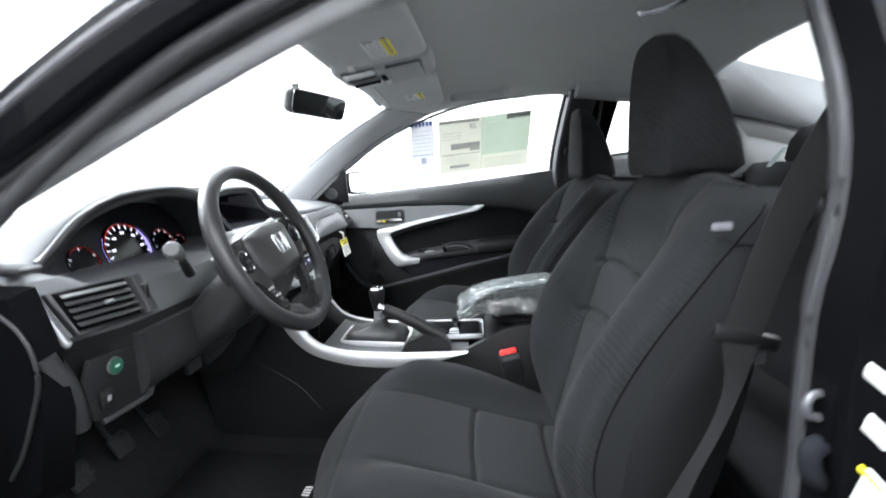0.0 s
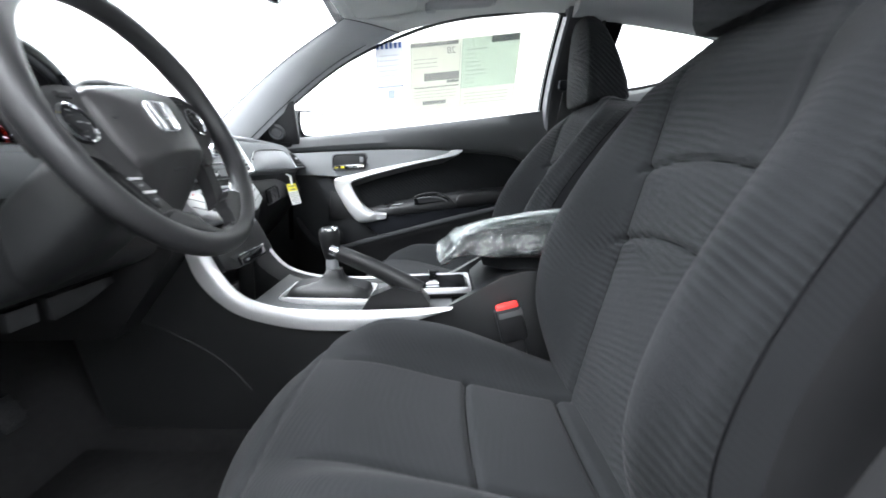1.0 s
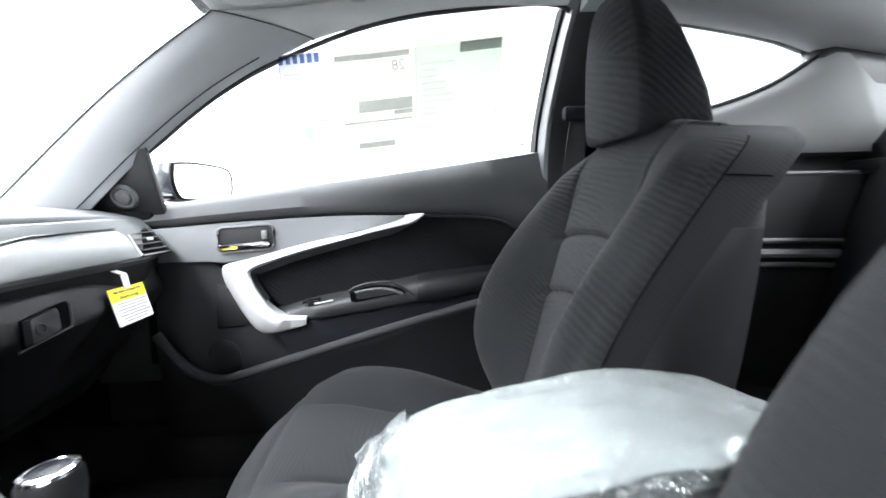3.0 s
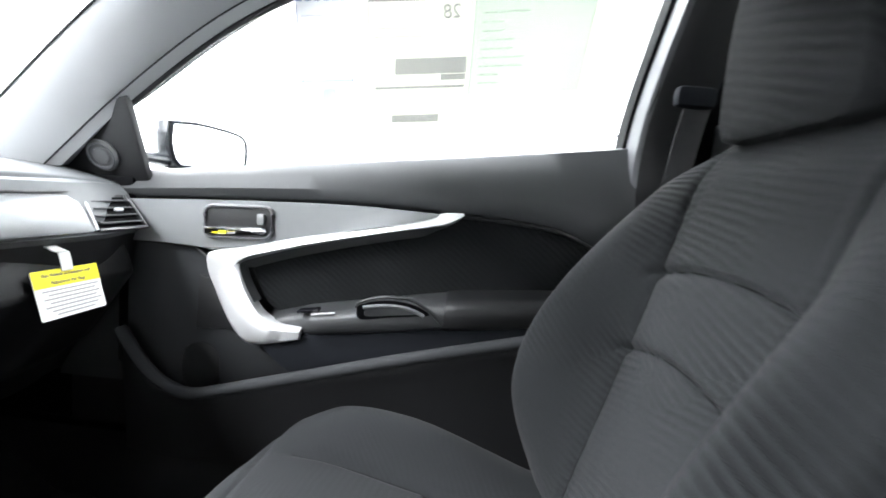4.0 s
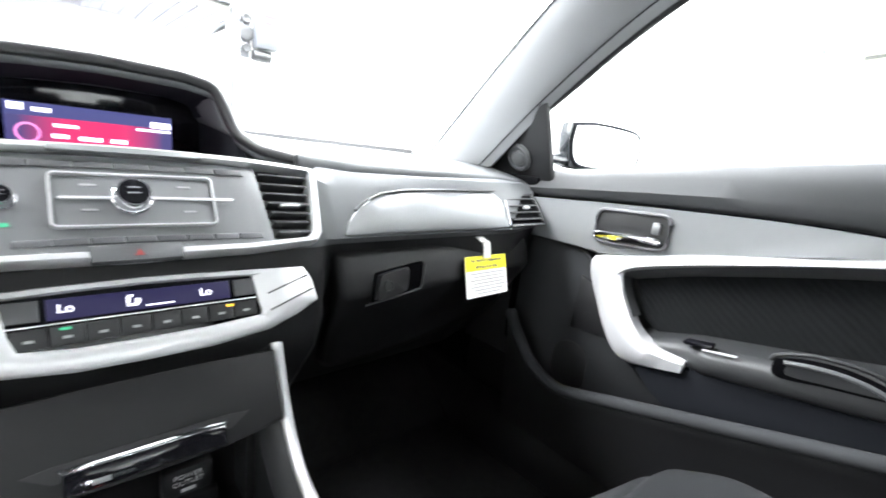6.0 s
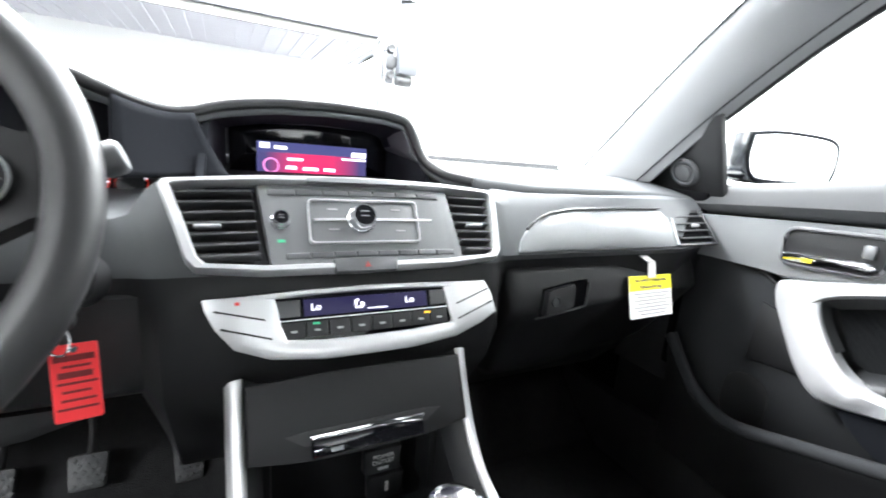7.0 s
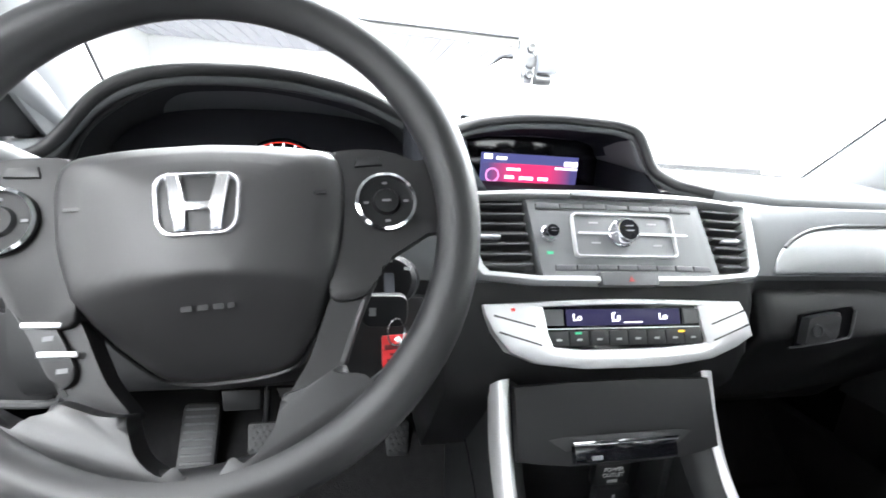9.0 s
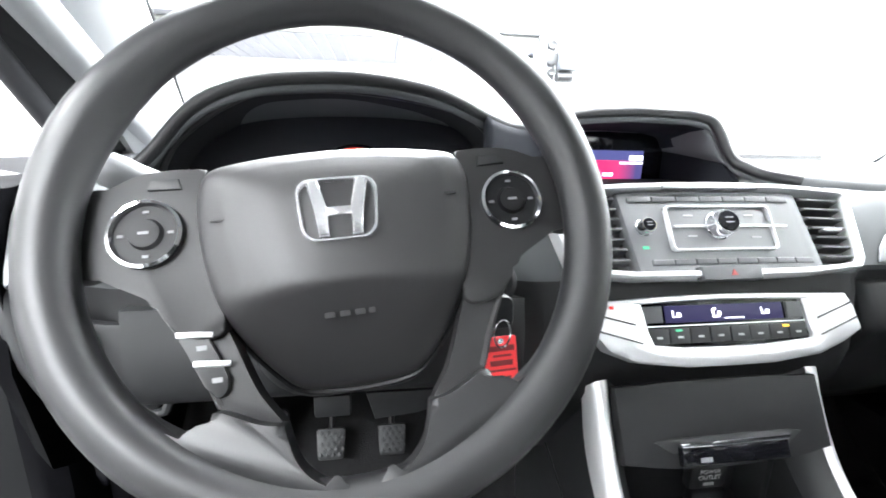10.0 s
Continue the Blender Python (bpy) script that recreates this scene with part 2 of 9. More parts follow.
def soft_field(name, mid, rim, strength):
    """A lit screen field that fades from mid to rim across its width."""
    m = emitter(name, mid, strength)
    nt = m.node_tree
    b = nt.nodes["Principled BSDF"]
    tc = nt.nodes.new("ShaderNodeTexCoord")
    sep = nt.nodes.new("ShaderNodeSeparateXYZ")
    nt.links.new(tc.outputs["Generated"], sep.inputs[0])
    sb = nt.nodes.new("ShaderNodeMath"); sb.operation = "SUBTRACT"; sb.inputs[1].default_value = 0.5
    nt.links.new(sep.outputs["Y"], sb.inputs[0])
    ab = nt.nodes.new("ShaderNodeMath"); ab.operation = "ABSOLUTE"
    nt.links.new(sb.outputs[0], ab.inputs[0])
    mr = nt.nodes.new("ShaderNodeMapRange"); mr.inputs[1].default_value = 0.12; mr.inputs[2].default_value = 0.44
    nt.links.new(ab.outputs[0], mr.inputs[0])
    mx = nt.nodes.new("ShaderNodeMix"); mx.data_type = "RGBA"
    mx.inputs[6].default_value, mx.inputs[7].default_value = (*mid, 1), (*rim, 1)
    nt.links.new(mr.outputs[0], mx.inputs[0])
    nt.links.new(mx.outputs[2], b.inputs["Emission Color"])
    return m


PAPER = thin_paper("cream_paper", (0.76, 0.765, 0.695), 0.75)
SLIP = thin_paper("white_slip_paper", (0.84, 0.85, 0.86), 0.75)
SHEET_INK = print_tint("sheet_grey_print", (0.72, 0.72, 0.75), 0.1)
SHEET_BLUE = print_tint("sheet_blue_print", (0.80, 0.83, 0.90), 0.1)
SHEET_BARS = print_tint("sheet_deep_blue_print", (0.46, 0.56, 0.82), 0.12)
SHEET_FAINT = print_tint("sheet_faint_print", (0.93, 0.93, 0.945), 0.08)
SHEET_DARK = print_tint("sheet_dark_print", (0.58, 0.58, 0.60), 0.2)
PALEGREEN = print_tint("pale_green_print", (0.91, 0.975, 0.95), 0.08)
INK = make("dark_grey_print", (0.13, 0.13, 0.15), 0.7, vary=0.1)
GREYINK = make("grey_print", (0.36, 0.36, 0.36), 0.7, vary=0.1)
BELT = make("seat_belt_webbing", (0.0068, 0.0070, 0.0080), 0.75, grain=0.001, scale=1500, bump=0.6)
BELT_PALE = make("pale_grey_belt", (0.25, 0.29, 0.29), 0.75, grain=0.001, scale=1500, bump=0.6)
FILM = film_plastic("clear_polythene", 0.11, 0.08, 0.6, 0.12)
MILKY = film_plastic("milky_polythene", 0.22, 0.2, 0.16, 0.05)
THINFILM = film_plastic("ruffled_polythene", 0.09, 0.12, 0.4, 0.05)
BLACKGLOSS = make("gloss_black_panel", (0.006, 0.006, 0.008), 0.08, spec=0.5, vary=0.05)
WHITELED = emitter("white_lit_mark", (0.85, 0.85, 1.0), 1.6)
BLUELED = emitter("violet_lit_display", (0.40, 0.35, 1.0), 1.3)
REDSCREEN = soft_field("crimson_lit_screen", (0.70, 0.025, 0.13), (0.055, 0.05, 0.16), 0.8)
CLIMATE_LCD = emitter("dark_violet_lcd", (0.035, 0.03, 0.12), 0.35)
MATTE = make("matte_black_shell", (0.012, 0.013, 0.016), 0.75, spec=0.06)
TRIM = make("moulded_dark_trim", (0.0255, 0.0262, 0.0275), 0.5, spec=0.4, grain=0.0004, scale=700, bump=0.2)
PADGLOSS = make("gloss_control_plastic", (0.007, 0.007, 0.008), 0.5, spec=0.25, vary=0.1)
KEYDARK = make("dark_key_plastic", (0.020, 0.020, 0.021), 0.45, spec=0.4, vary=0.1)
MIRRORSHELL = make("gloss_black_mirror_shell", (0.02, 0.022, 0.027), 0.22, spec=0.6, coat=0.4, vary=0.1)
COWLWALL = make("matte_cowl_wall", (0.026, 0.027, 0.029), 0.8, spec=0.12, grain=0.0004, scale=700, bump=0.2)
LOWER = make("black_lower_plastic", (0.00937, 0.00937, 0.01025), 0.5, spec=0.3, grain=0.0003, scale=900, bump=0.15)
DOORPAD = make("door_grey_soft", (0.046, 0.048, 0.05), 0.58, spec=0.3, grain=0.0004, scale=700, bump=0.2)
# the same door seal rubber; each side's light is put into its tone
SEAL_MID = make("pillar_rubber_seal", (0.070, 0.071, 0.077), 0.45, grain=0.0004, scale=600)
SEAL_DARK = make("dark_rubber_seal", (0.040, 0.040, 0.044), 0.5, grain=0.0004, scale=600)
# white base colour stands in for the reflection on the lenses
LENS = make("reflection_white_lens", (0.9, 0.9, 0.9), 0.22, spec=0.6, vary=0.02)
PADMARK = make("moulded_pad_mark", (0.033, 0.033, 0.034), 0.6, spec=0.2)
KEYMARK = make("key_print", (0.192, 0.192, 0.2), 0.6)
QTRIM = make("rear_trim_grey_plastic", (0.06742, 0.06928, 0.07161), 0.6, grain=0.0005, scale=700, vary=0.06)
# jamb paint; also the shade colour of flat sheets over hollows
JAMB_AND_SHADE = make("black_jamb_and_shade", (0.003, 0.003, 0.0036), 0.45, spec=0.02)
TRACK = make("dark_track_steel", (0.035, 0.035, 0.04), 0.6, vary=0.1)
NAVYSCREEN = emitter("navy_lit_screen", (0.05, 0.055, 0.17), 0.9)
REDLED = emitter("red_lit_mark", (1.0, 0.05, 0.03), 0.7)
GREENLED = emitter("green_lit_mark", (0.1, 0.8, 0.42), 0.5)
AMBERLED = emitter("amber_lit_mark", (1.0, 0.55, 0.05), 1.2)
LAMPFACE = emitter("ceiling_panel_glow", (1.0, 0.98, 0.96), 6.0)
SEAM = make("seam_thread", (0.0045, 0.0045, 0.005), 0.95, spec=0.05)


# ---- builders ----
def finish(bm, smooth=True, angle=40):
    bmesh.ops.recalc_face_normals(bm, faces=bm.faces[:])
    if smooth:
        for fc in bm.faces:
            fc.smooth = True
        lim = radians(angle)
        for e in bm.edges:
            if len(e.link_faces) == 2 and e.calc_face_angle(0) > lim:
                e.smooth = False
    return bm


def solid(name, bm, material, smooth=True, angle=40):
    finish(bm, smooth, angle)
    me = bpy.data.meshes.new(name)
    bm.to_mesh(me)
    bm.free()
    me.materials.append(material)
    return new(name, me)


def part(name, bm, material, parent, label="", smooth=True, angle=40):
    """One mesh under a thing or a part; its points are given in the world's metres."""
    ob = solid(name, bm, material, smooth, angle)
    inv = Matrix.Translation(-parent_base(parent))
    ob.data.transform(inv)
    ob.parent = parent
    if label:
        ob["label"] = label
    return ob


BASES = {}


def parent_base(ob):
    return BASES[ob.name]


def thing(name, base, label, category, group="", kind=""):
    ob = new(name)
    ob.empty_display_size = 0.05
    ob.matrix_world = Matrix.Translation(base)
    BASES[ob.name] = Vector(base)
    return tagged(ob, label, category, group, kind)


def sub(name, bm, material, parent, label="", smooth=True, angle=40):
    """A mesh under a part: both share the thing's origin."""
    BASES.setdefault(parent.name, BASES[parent.parent.name])
    return part(name, bm, material, parent, label, smooth, angle)


def single(name, bm, material, label, category, group="", kind="", smooth=True, angle=40):
    """A thing of one mesh."""
    return tagged(solid(name, bm, material, smooth, angle), label, category, group, kind)


def V(*p):
    return Vector(p)


def spline(pts, n):
    """n points along a Catmull-Rom curve through pts."""
    a = np.array(pts, float)
    d = np.r_[0, np.cumsum(np.maximum(1e-6, np.linalg.norm(np.diff(a, axis=0), axis=1)))]
    ext = np.vstack([2 * a[0] - a[1], a, 2 * a[-1] - a[-2]])
    out = []
    for s in np.linspace(0, d[-1], n):
        i = min(len(a) - 2, int(np.searchsorted(d, s, "right") - 1))
        u = (s - d[i]) / (d[i + 1] - d[i])
        p0, p1, p2, p3 = ext[i], ext[i + 1], ext[i + 2], ext[i + 3]
        out.append(0.5 * (2 * p1 + (p2 - p0) * u + (2 * p0 - 5 * p1 + 4 * p2 - p3) * u * u + (3 * p1 - p0 - 3 * p2 + p3) * u ** 3))
    return [tuple(p) for p in out]


def curve1(xs, ys, x):
    return float(np.interp(x, xs, ys))


def curve_s(xs, ys, x):
    """Smooth interpolation through the points (cubic, no kinks)."""
    x = min(max(x, xs[0]), xs[-1])
    i = min(len(xs) - 2, max(0, int(np.searchsorted(xs, x, "right")) - 1))
    def slope(k):
        a, b = max(0, k - 1), min(len(xs) - 1, k + 1)
        return (ys[b] - ys[a]) / (xs[b] - xs[a])
    h = xs[i + 1] - xs[i]
    t = (x - xs[i]) / h
    return float((2 * t ** 3 - 3 * t * t + 1) * ys[i] + (t ** 3 - 2 * t * t + t) * h * slope(i) + (3 * t * t - 2 * t ** 3) * ys[i + 1] + (t ** 3 - t * t) * h * slope(i + 1))


def loft(rings, closed=True, caps=True, bm=None):
    bm = bm or bmesh.new()
    vs = [[bm.verts.new(p) for p in r] for r in rings]
    m = len(rings[0])
    for a, b in zip(vs, vs[1:]):
        for i in range(m if closed else m - 1):
            j = (i + 1) % m
            bm.faces.new((a[i], a[j], b[j], b[i]))
    if caps and closed:
        bm.faces.new(vs[0][::-1])
        bm.faces.new(vs[-1])
    return bm


def box(cx, cy, cz, sx, sy, sz, bevel=0.0, rot=None, segs=2, bm=None):
    """A box with rounded edges, turned by rot (a matrix) about its middle."""
    own = bmesh.new()
    bmesh.ops.create_cube(own, size=1)
    bmesh.ops.scale(own, vec=(sx, sy, sz), verts=own.verts)
    if bevel:
        bmesh.ops.bevel(own, geom=own.edges[:], offset=min(bevel, 0.49 * min(sx, sy, sz)), segments=segs, profile=0.5, affect="EDGES")
    m = Matrix.Translation((cx, cy, cz)) @ (rot.to_4x4() if rot else Matrix.Identity(4))
    bmesh.ops.transform(own, matrix=m, verts=own.verts)
    if bm is None:
        return own
    join(bm, own)
    return bm


def join(bm, other):
    me = bpy.data.meshes.new("tmp")
    other.to_mesh(me)
    other.free()
    bm.from_mesh(me)
    bpy.data.meshes.remove(me)
    return bm


def prism(poly, place, depth, bevel=0.0, segs=2):
    """A plate: the outline poly (a, b) laid at place(a, b, c), c from 0 to depth."""
    bm = bmesh.new()
    lo = [bm.verts.new((a, b, 0)) for a, b in poly]
    hi = [bm.verts.new((a, b, depth)) for a, b in poly]
    n = len(poly)
    bm.faces.new(lo[::-1])
    top = bm.faces.new(hi)
    for i in range(n):
        bm.faces.new((lo[i], lo[(i + 1) % n], hi[(i + 1) % n], hi[i]))
    if bevel:
        bmesh.ops.bevel(bm, geom=list(top.edges), offset=bevel, segments=segs, profile=0.5, affect="EDGES")
    for v in bm.verts:
        v.co = Vector(place(*v.co))
    return bm


def frames_along(path, up=(0, 0, 1)):
    ps = [Vector(p) for p in path]
    out = []
    for i, p in enumerate(ps):
        t = (ps[min(i + 1, len(ps) - 1)] - ps[max(i - 1, 0)]).normalized()
        s = t.cross(Vector(up))
        if s.length < 1e-4:
            s = t.cross(Vector((0, 1, 0)))
        s.normalize()
        out.append((p, s, s.cross(t).normalized()))
    return out


def sweep(path, profile, up=(0, 0, 1), scale=None, closed_profile=True):
    """profile: (side, up) points carried along path; scale: a factor at each point."""
    rings = []
    for i, (p, s, u) in enumerate(frames_along(path, up)):
        k = scale[i] if scale is not None else 1.0
        rings.append([p + s * (a * k) + u * (b * k) for a, b in profile])
    return loft(rings, closed_profile, closed_profile)


def circle(r, n=12, rx=None):
    return [(r * math.cos(2 * math.pi * i / n), (rx or r) * math.sin(2 * math.pi * i / n)) for i in range(n)]


def tube(path, r, n=10, scale=None):
    return sweep(path, circle(r, n), scale=scale)


def rrect(w, h, r, n=5):
    """The outline of a rounded rectangle about the middle."""
    out = []
    for cx, cy, a0 in ((w / 2 - r, h / 2 - r, 0), (-w / 2 + r, h / 2 - r, 90), (-w / 2 + r, -h / 2 + r, 180), (w / 2 - r, -h / 2 + r, 270)):
        for i in range(n):
            a = radians(a0 + 90 * i / (n - 1))
            out.append((cx + r * math.cos(a), cy + r * math.sin(a)))
    return out


def lathe(frame_m, prof, n=32, caps=True):
    rings = [[frame_m @ Vector((a * math.cos(2 * math.pi * i / n), a * math.sin(2 * math.pi * i / n), b)) for i in range(n)] for a, b in prof]
    return loft(rings, True, caps)


def axes(origin, right, upv):
    """A frame at origin: x along right, y along upv, z towards the viewer."""
    x = Vector(right).normalized()
    z = x.cross(Vector(upv)).normalized()
    y = z.cross(x)
    m = Matrix((x, y, z)).transposed().to_4x4()
    m.translation = Vector(origin)
    return m


def on(m):
    return lambda a, b, c: m @ Vector((a, b, c))


def words(text, m, size, material, name, parent, label="", depth=0.0004):
    cu = bpy.data.curves.new(name, "FONT")
    cu.body, cu.size, cu.extrude = text, size, depth
    cu.align_x, cu.align_y = "CENTER", "CENTER"
    tmp = bpy.data.objects.new("tmp_words", cu)
    scene.collection.objects.link(tmp)
    bpy.context.view_layer.update()
    me = bpy.data.meshes.new_from_object(tmp.evaluated_get(bpy.context.evaluated_depsgraph_get()))
    bpy.data.objects.remove(tmp)
    bm = bmesh.new()
    bm.from_mesh(me)
    bpy.data.meshes.remove(me)
    bmesh.ops.transform(bm, matrix=m, verts=bm.verts)
    return (sub if parent.parent else part)(name, bm, material, parent, label, smooth=False)


def grid(fn, nu, nv):
    bm = bmesh.new()
    vs = [[bm.verts.new(fn(i / nu, j / nv)) for j in range(nv + 1)] for i in range(nu + 1)]
    for i in range(nu):
        for j in range(nv):
            bm.faces.new((vs[i][j], vs[i + 1][j], vs[i + 1][j + 1], vs[i][j + 1]))
    return bm


def thicken(ob, t, offset=-1.0):
    md = ob.modifiers.new("thickness", "SOLIDIFY")
    md.thickness, md.offset = t, offset
    return ob


def smooth01(a, b, x):
    u = min(1.0, max(0.0, (x - a) / (b - a)))
    return u * u * (3 - 2 * u)


# ---- the studio bay round the car ----
def slab(name, x0, x1, y0, y1, z0, z1, mat, label, category, kind="structure"):
    return single(name, box((x0 + x1) / 2, (y0 + y1) / 2, (z0 + z1) / 2, x1 - x0, y1 - y0, z1 - z0), mat, label, category, kind=kind, smooth=False)


# floor out of view, toned dark to keep low bounced light down
slab("floor", -14, 6, -6, 6, -0.12, 0.0, FLOORCON, "smooth concrete studio floor, toned dark against low bounced light", "floor")
slab("ceiling", -5.0, 6, -6, 6, CEIL, CEIL + 0.12, WALLPAINT, "white painted studio ceiling", "ceiling")
slab("wall_right", -14, 6, 6.0, 6.15, 0, CEIL, WALLPAINT, "bright white painted studio wall", "wall")
slab("wall_left", -14, 6, -6.15, -6.0, 0, CEIL, WALLPAINT, "bright white painted studio wall", "wall")
slab("wall_rear", 6.0, 6.15, -6, 6, 0, CEIL, WALLPAINT, "bright white painted wall behind the car", "wall")
slab("wall_far", -14.15, -14.0, -6, 6, 0, CEIL, WALLPAINT, "far white wall of the next bay", "wall")
# unseen dark bands added low on the walls to cut bounced light
BOUNCE_BAND = make("dark_bounce_band", (0.05, 0.05, 0.052), 0.6, grain=0.002, scale=120)
slab("bounce_band_right", -14, 6, 5.985, 6.0, 0, 0.6, BOUNCE_BAND, "unseen dark band added low on the wall to cut bounced light", "wall")
slab("bounce_band_left", -14, 6, -6.0, -5.985, 0, 0.6, BOUNCE_BAND, "unseen dark band added low on the wall to cut bounced light", "wall")
slab("bounce_band_rear", 5.985, 6.0, -6, 6, 0, 0.6, BOUNCE_BAND, "unseen dark band added low on the wall to cut bounced light", "wall")
# front wall with a wide overhead-door opening into the next bay
OPEN_Y0, OPEN_Y1, OPEN_Z = -4.6, 1.43, 2.08
slab("wall_front", -5.12, -5.0, OPEN_Y1, 6, 0, CEIL, WALLPAINT, "white painted wall beside the overhead door opening", "wall")
slab("wall_front", -5.12, -5.0, -6, OPEN_Y0, 0, CEIL, WALLPAINT, "white painted wall beside the overhead door opening", "wall")
slab("wall_front", -5.12, -5.0, OPEN_Y0, OPEN_Y1, OPEN_Z, CEIL, WALLPAINT, "white painted wall above the overhead door opening", "wall")


def door_track():
    t = thing("overhead_door_track", (-4.95, OPEN_Y1, 0), "galvanised steel track framing an open overhead door", "door track")
    part("jamb_track", box(-4.96, OPEN_Y1 + 0.03, OPEN_Z / 2, 0.08, 0.05, OPEN_Z, 0.006), TRACK, t)
    part("header_panel", box(-4.975, (OPEN_Y0 + OPEN_Y1) / 2, OPEN_Z - 0.035, 0.03, OPEN_Y1 - OPEN_Y0, 0.085, 0.004), make("pale_header_seal", (0.13, 0.13, 0.12), 0.7), t, "pale seal under the header")
    part("header_track", box(-4.96, (OPEN_Y0 + OPEN_Y1) / 2, OPEN_Z + 0.03, 0.08, OPEN_Y1 - OPEN_Y0, 0.05, 0.006), TRACK, t)
    part("jamb_track", box(-4.96, OPEN_Y0 - 0.03, OPEN_Z / 2, 0.08, 0.05, OPEN_Z, 0.006), TRACK, t)
    for y in (-0.25, 0.67):
        part("hanger", box(-4.93, y, OPEN_Z + 0.75, 0.03, 0.03, 1.45, 0.004), TRACK, t)


door_track()


def ribbed_ceiling():
    bm = bmesh.new()
    for i in range(36):
        y = -6 + i * 0.34 + 0.05
        box(-9.56, y, 3.24, 8.88, 0.03 if i % 5 else 0.08, 0.03, 0, bm=bm)
    box(-9.56, 0, 3.30, 8.88, 12, 0.09, 0, bm=bm)
    return single("ceiling_ribbed", bm, make("ribbed_sheet_metal", (0.66, 0.65, 0.71), 0.6), "ribbed pale metal ceiling of the next bay", "ceiling", kind="structure", smooth=False)


ribbed_ceiling()


def opener():
    t = thing("door_opener", (-4.9, 1.74, 1.8), "grey wall-mounted door opener with a red label", "door opener")
    part("housing", box(-4.88, 1.745, 1.915, 0.16, 0.225, 0.37, 0.02), make("opener_grey", (0.045, 0.047, 0.053), 0.5), t)
    part("label", box(-4.7985, 1.745, 2.055, 0.003, 0.17, 0.045, 0.001), make("faded_red_print", (0.22, 0.02, 0.03), 0.6), t, "faded red label")
    part("label", box(-4.7985, 1.745, 1.985, 0.003, 0.09, 0.03, 0.001), make("dull_red_label", (0.12, 0.02, 0.025), 0.6), t, "dull red label")
    part("label", box(-4.7985, 1.745, 1.925, 0.003, 0.12, 0.05, 0.001), WHITECARD, t, "white printed label")
    part("motor", lathe(pose(-4.88, 1.72, 1.665, 90, 0, 0), [(0.01, -0.09), (0.055, -0.08), (0.06, 0.0), (0.055, 0.10), (0.01, 0.11)], 20), BLACK, t)
    for z, r in ((2.0, 0.05), (1.86, 0.075), (1.72, 0.045)):
        part("gear_wheel", lathe(pose(-4.93, 1.565, z, 0, 90, 0), [(r * 0.3, 0.0), (r, 0.004), (r, 0.03), (r * 0.8, 0.036), (r * 0.3, 0.03)], 24), BLACK, t, "dark drive wheel")
    part("gear_plate", box(-4.945, 1.565, 1.86, 0.02, 0.09, 0.46, 0.008), STEEL, t)
    part("conduit", tube(spline([(-4.9, 1.86, 1.80), (-4.88, 1.925, 1.84), (-4.88, 1.945, 2.0), (-4.9, 1.93, 2.3), (-4.9, 1.93, 3.2), (-4.9, 1.93, 3.58)], 24), 0.012, 8), STEEL, t)
    part("chain_guide", tube(spline([(-4.9, 1.50, 1.70), (-4.9, 1.485, 2.0), (-4.9, 1.53, 2.22), (-4.9, 1.62, 2.42), (-4.9, 1.66, 2.7)], 24), 0.016, 8), STEEL, t)
    part("bracket", box(-4.93, 1.74, 2.32, 0.05, 0.28, 0.42, 0.01), STEEL, t)
    part("spring_tube", tube([(-4.86, 1.62, 2.52), (-4.86, 1.9, 2.60)], 0.045, 12), STEEL, t)


opener()
for lx, ly in LAMP_SPOTS:
    CZ = CEIL if lx > -5 else 3.2
    t = thing("ceiling_light", (lx, ly, CZ), "assumed white rectangular ceiling light panel, out of view", "ceiling light", group="ceiling lights")
    part("frame", box(lx, ly, CZ - 0.02, 1.36, 2.46, 0.04, 0.01), STEEL, t)
    part("diffuser", box(lx, ly, CZ - 0.045, 1.28, 2.38, 0.012, 0.003), LAMPFACE, t)

# ---- the car's shell ----
WS = [(-0.760, 0.630, 0.897), (-0.52, 0.583, 1.085), (-0.38, 0.552, 1.178), (-0.241, 0.519, 1.255)]   # windscreen edge
SIDE_EDGE = [(-0.590, 0.674, 0.893), (-0.448, 0.662, 1.02), (-0.275, 0.647, 1.148), (-0.085, 0.631, 1.247)]  # door side edge
FRAME = [(-0.451, 0.648, 1.013), (-0.30, 0.637, 1.127), (-0.155, 0.626, 1.203), (0.045, 0.613, 1.275), (0.245, 0.606, 1.308), (0.465, 0.607, 1.317)]


def mirror_y(pts, s):
    return [(x, s * y, z) for x, y, z in pts]


def roof_z(x, y):
    crown = curve_s([-0.30, -0.1, 0.15, 0.5, 0.80, 1.0, 1.25], [1.270, 1.305, 1.350, 1.384, 1.402, 1.402, 1.38], x)
    edge = curve1([-0.30, -0.125, 0.045, 0.245, 0.465, 0.85, 1.25], [1.238, 1.252, 1.286, 1.315, 1.330, 1.335, 1.30], x)
    k = abs(y) / 0.62
    return crown + (edge - crown) * k ** 2.6


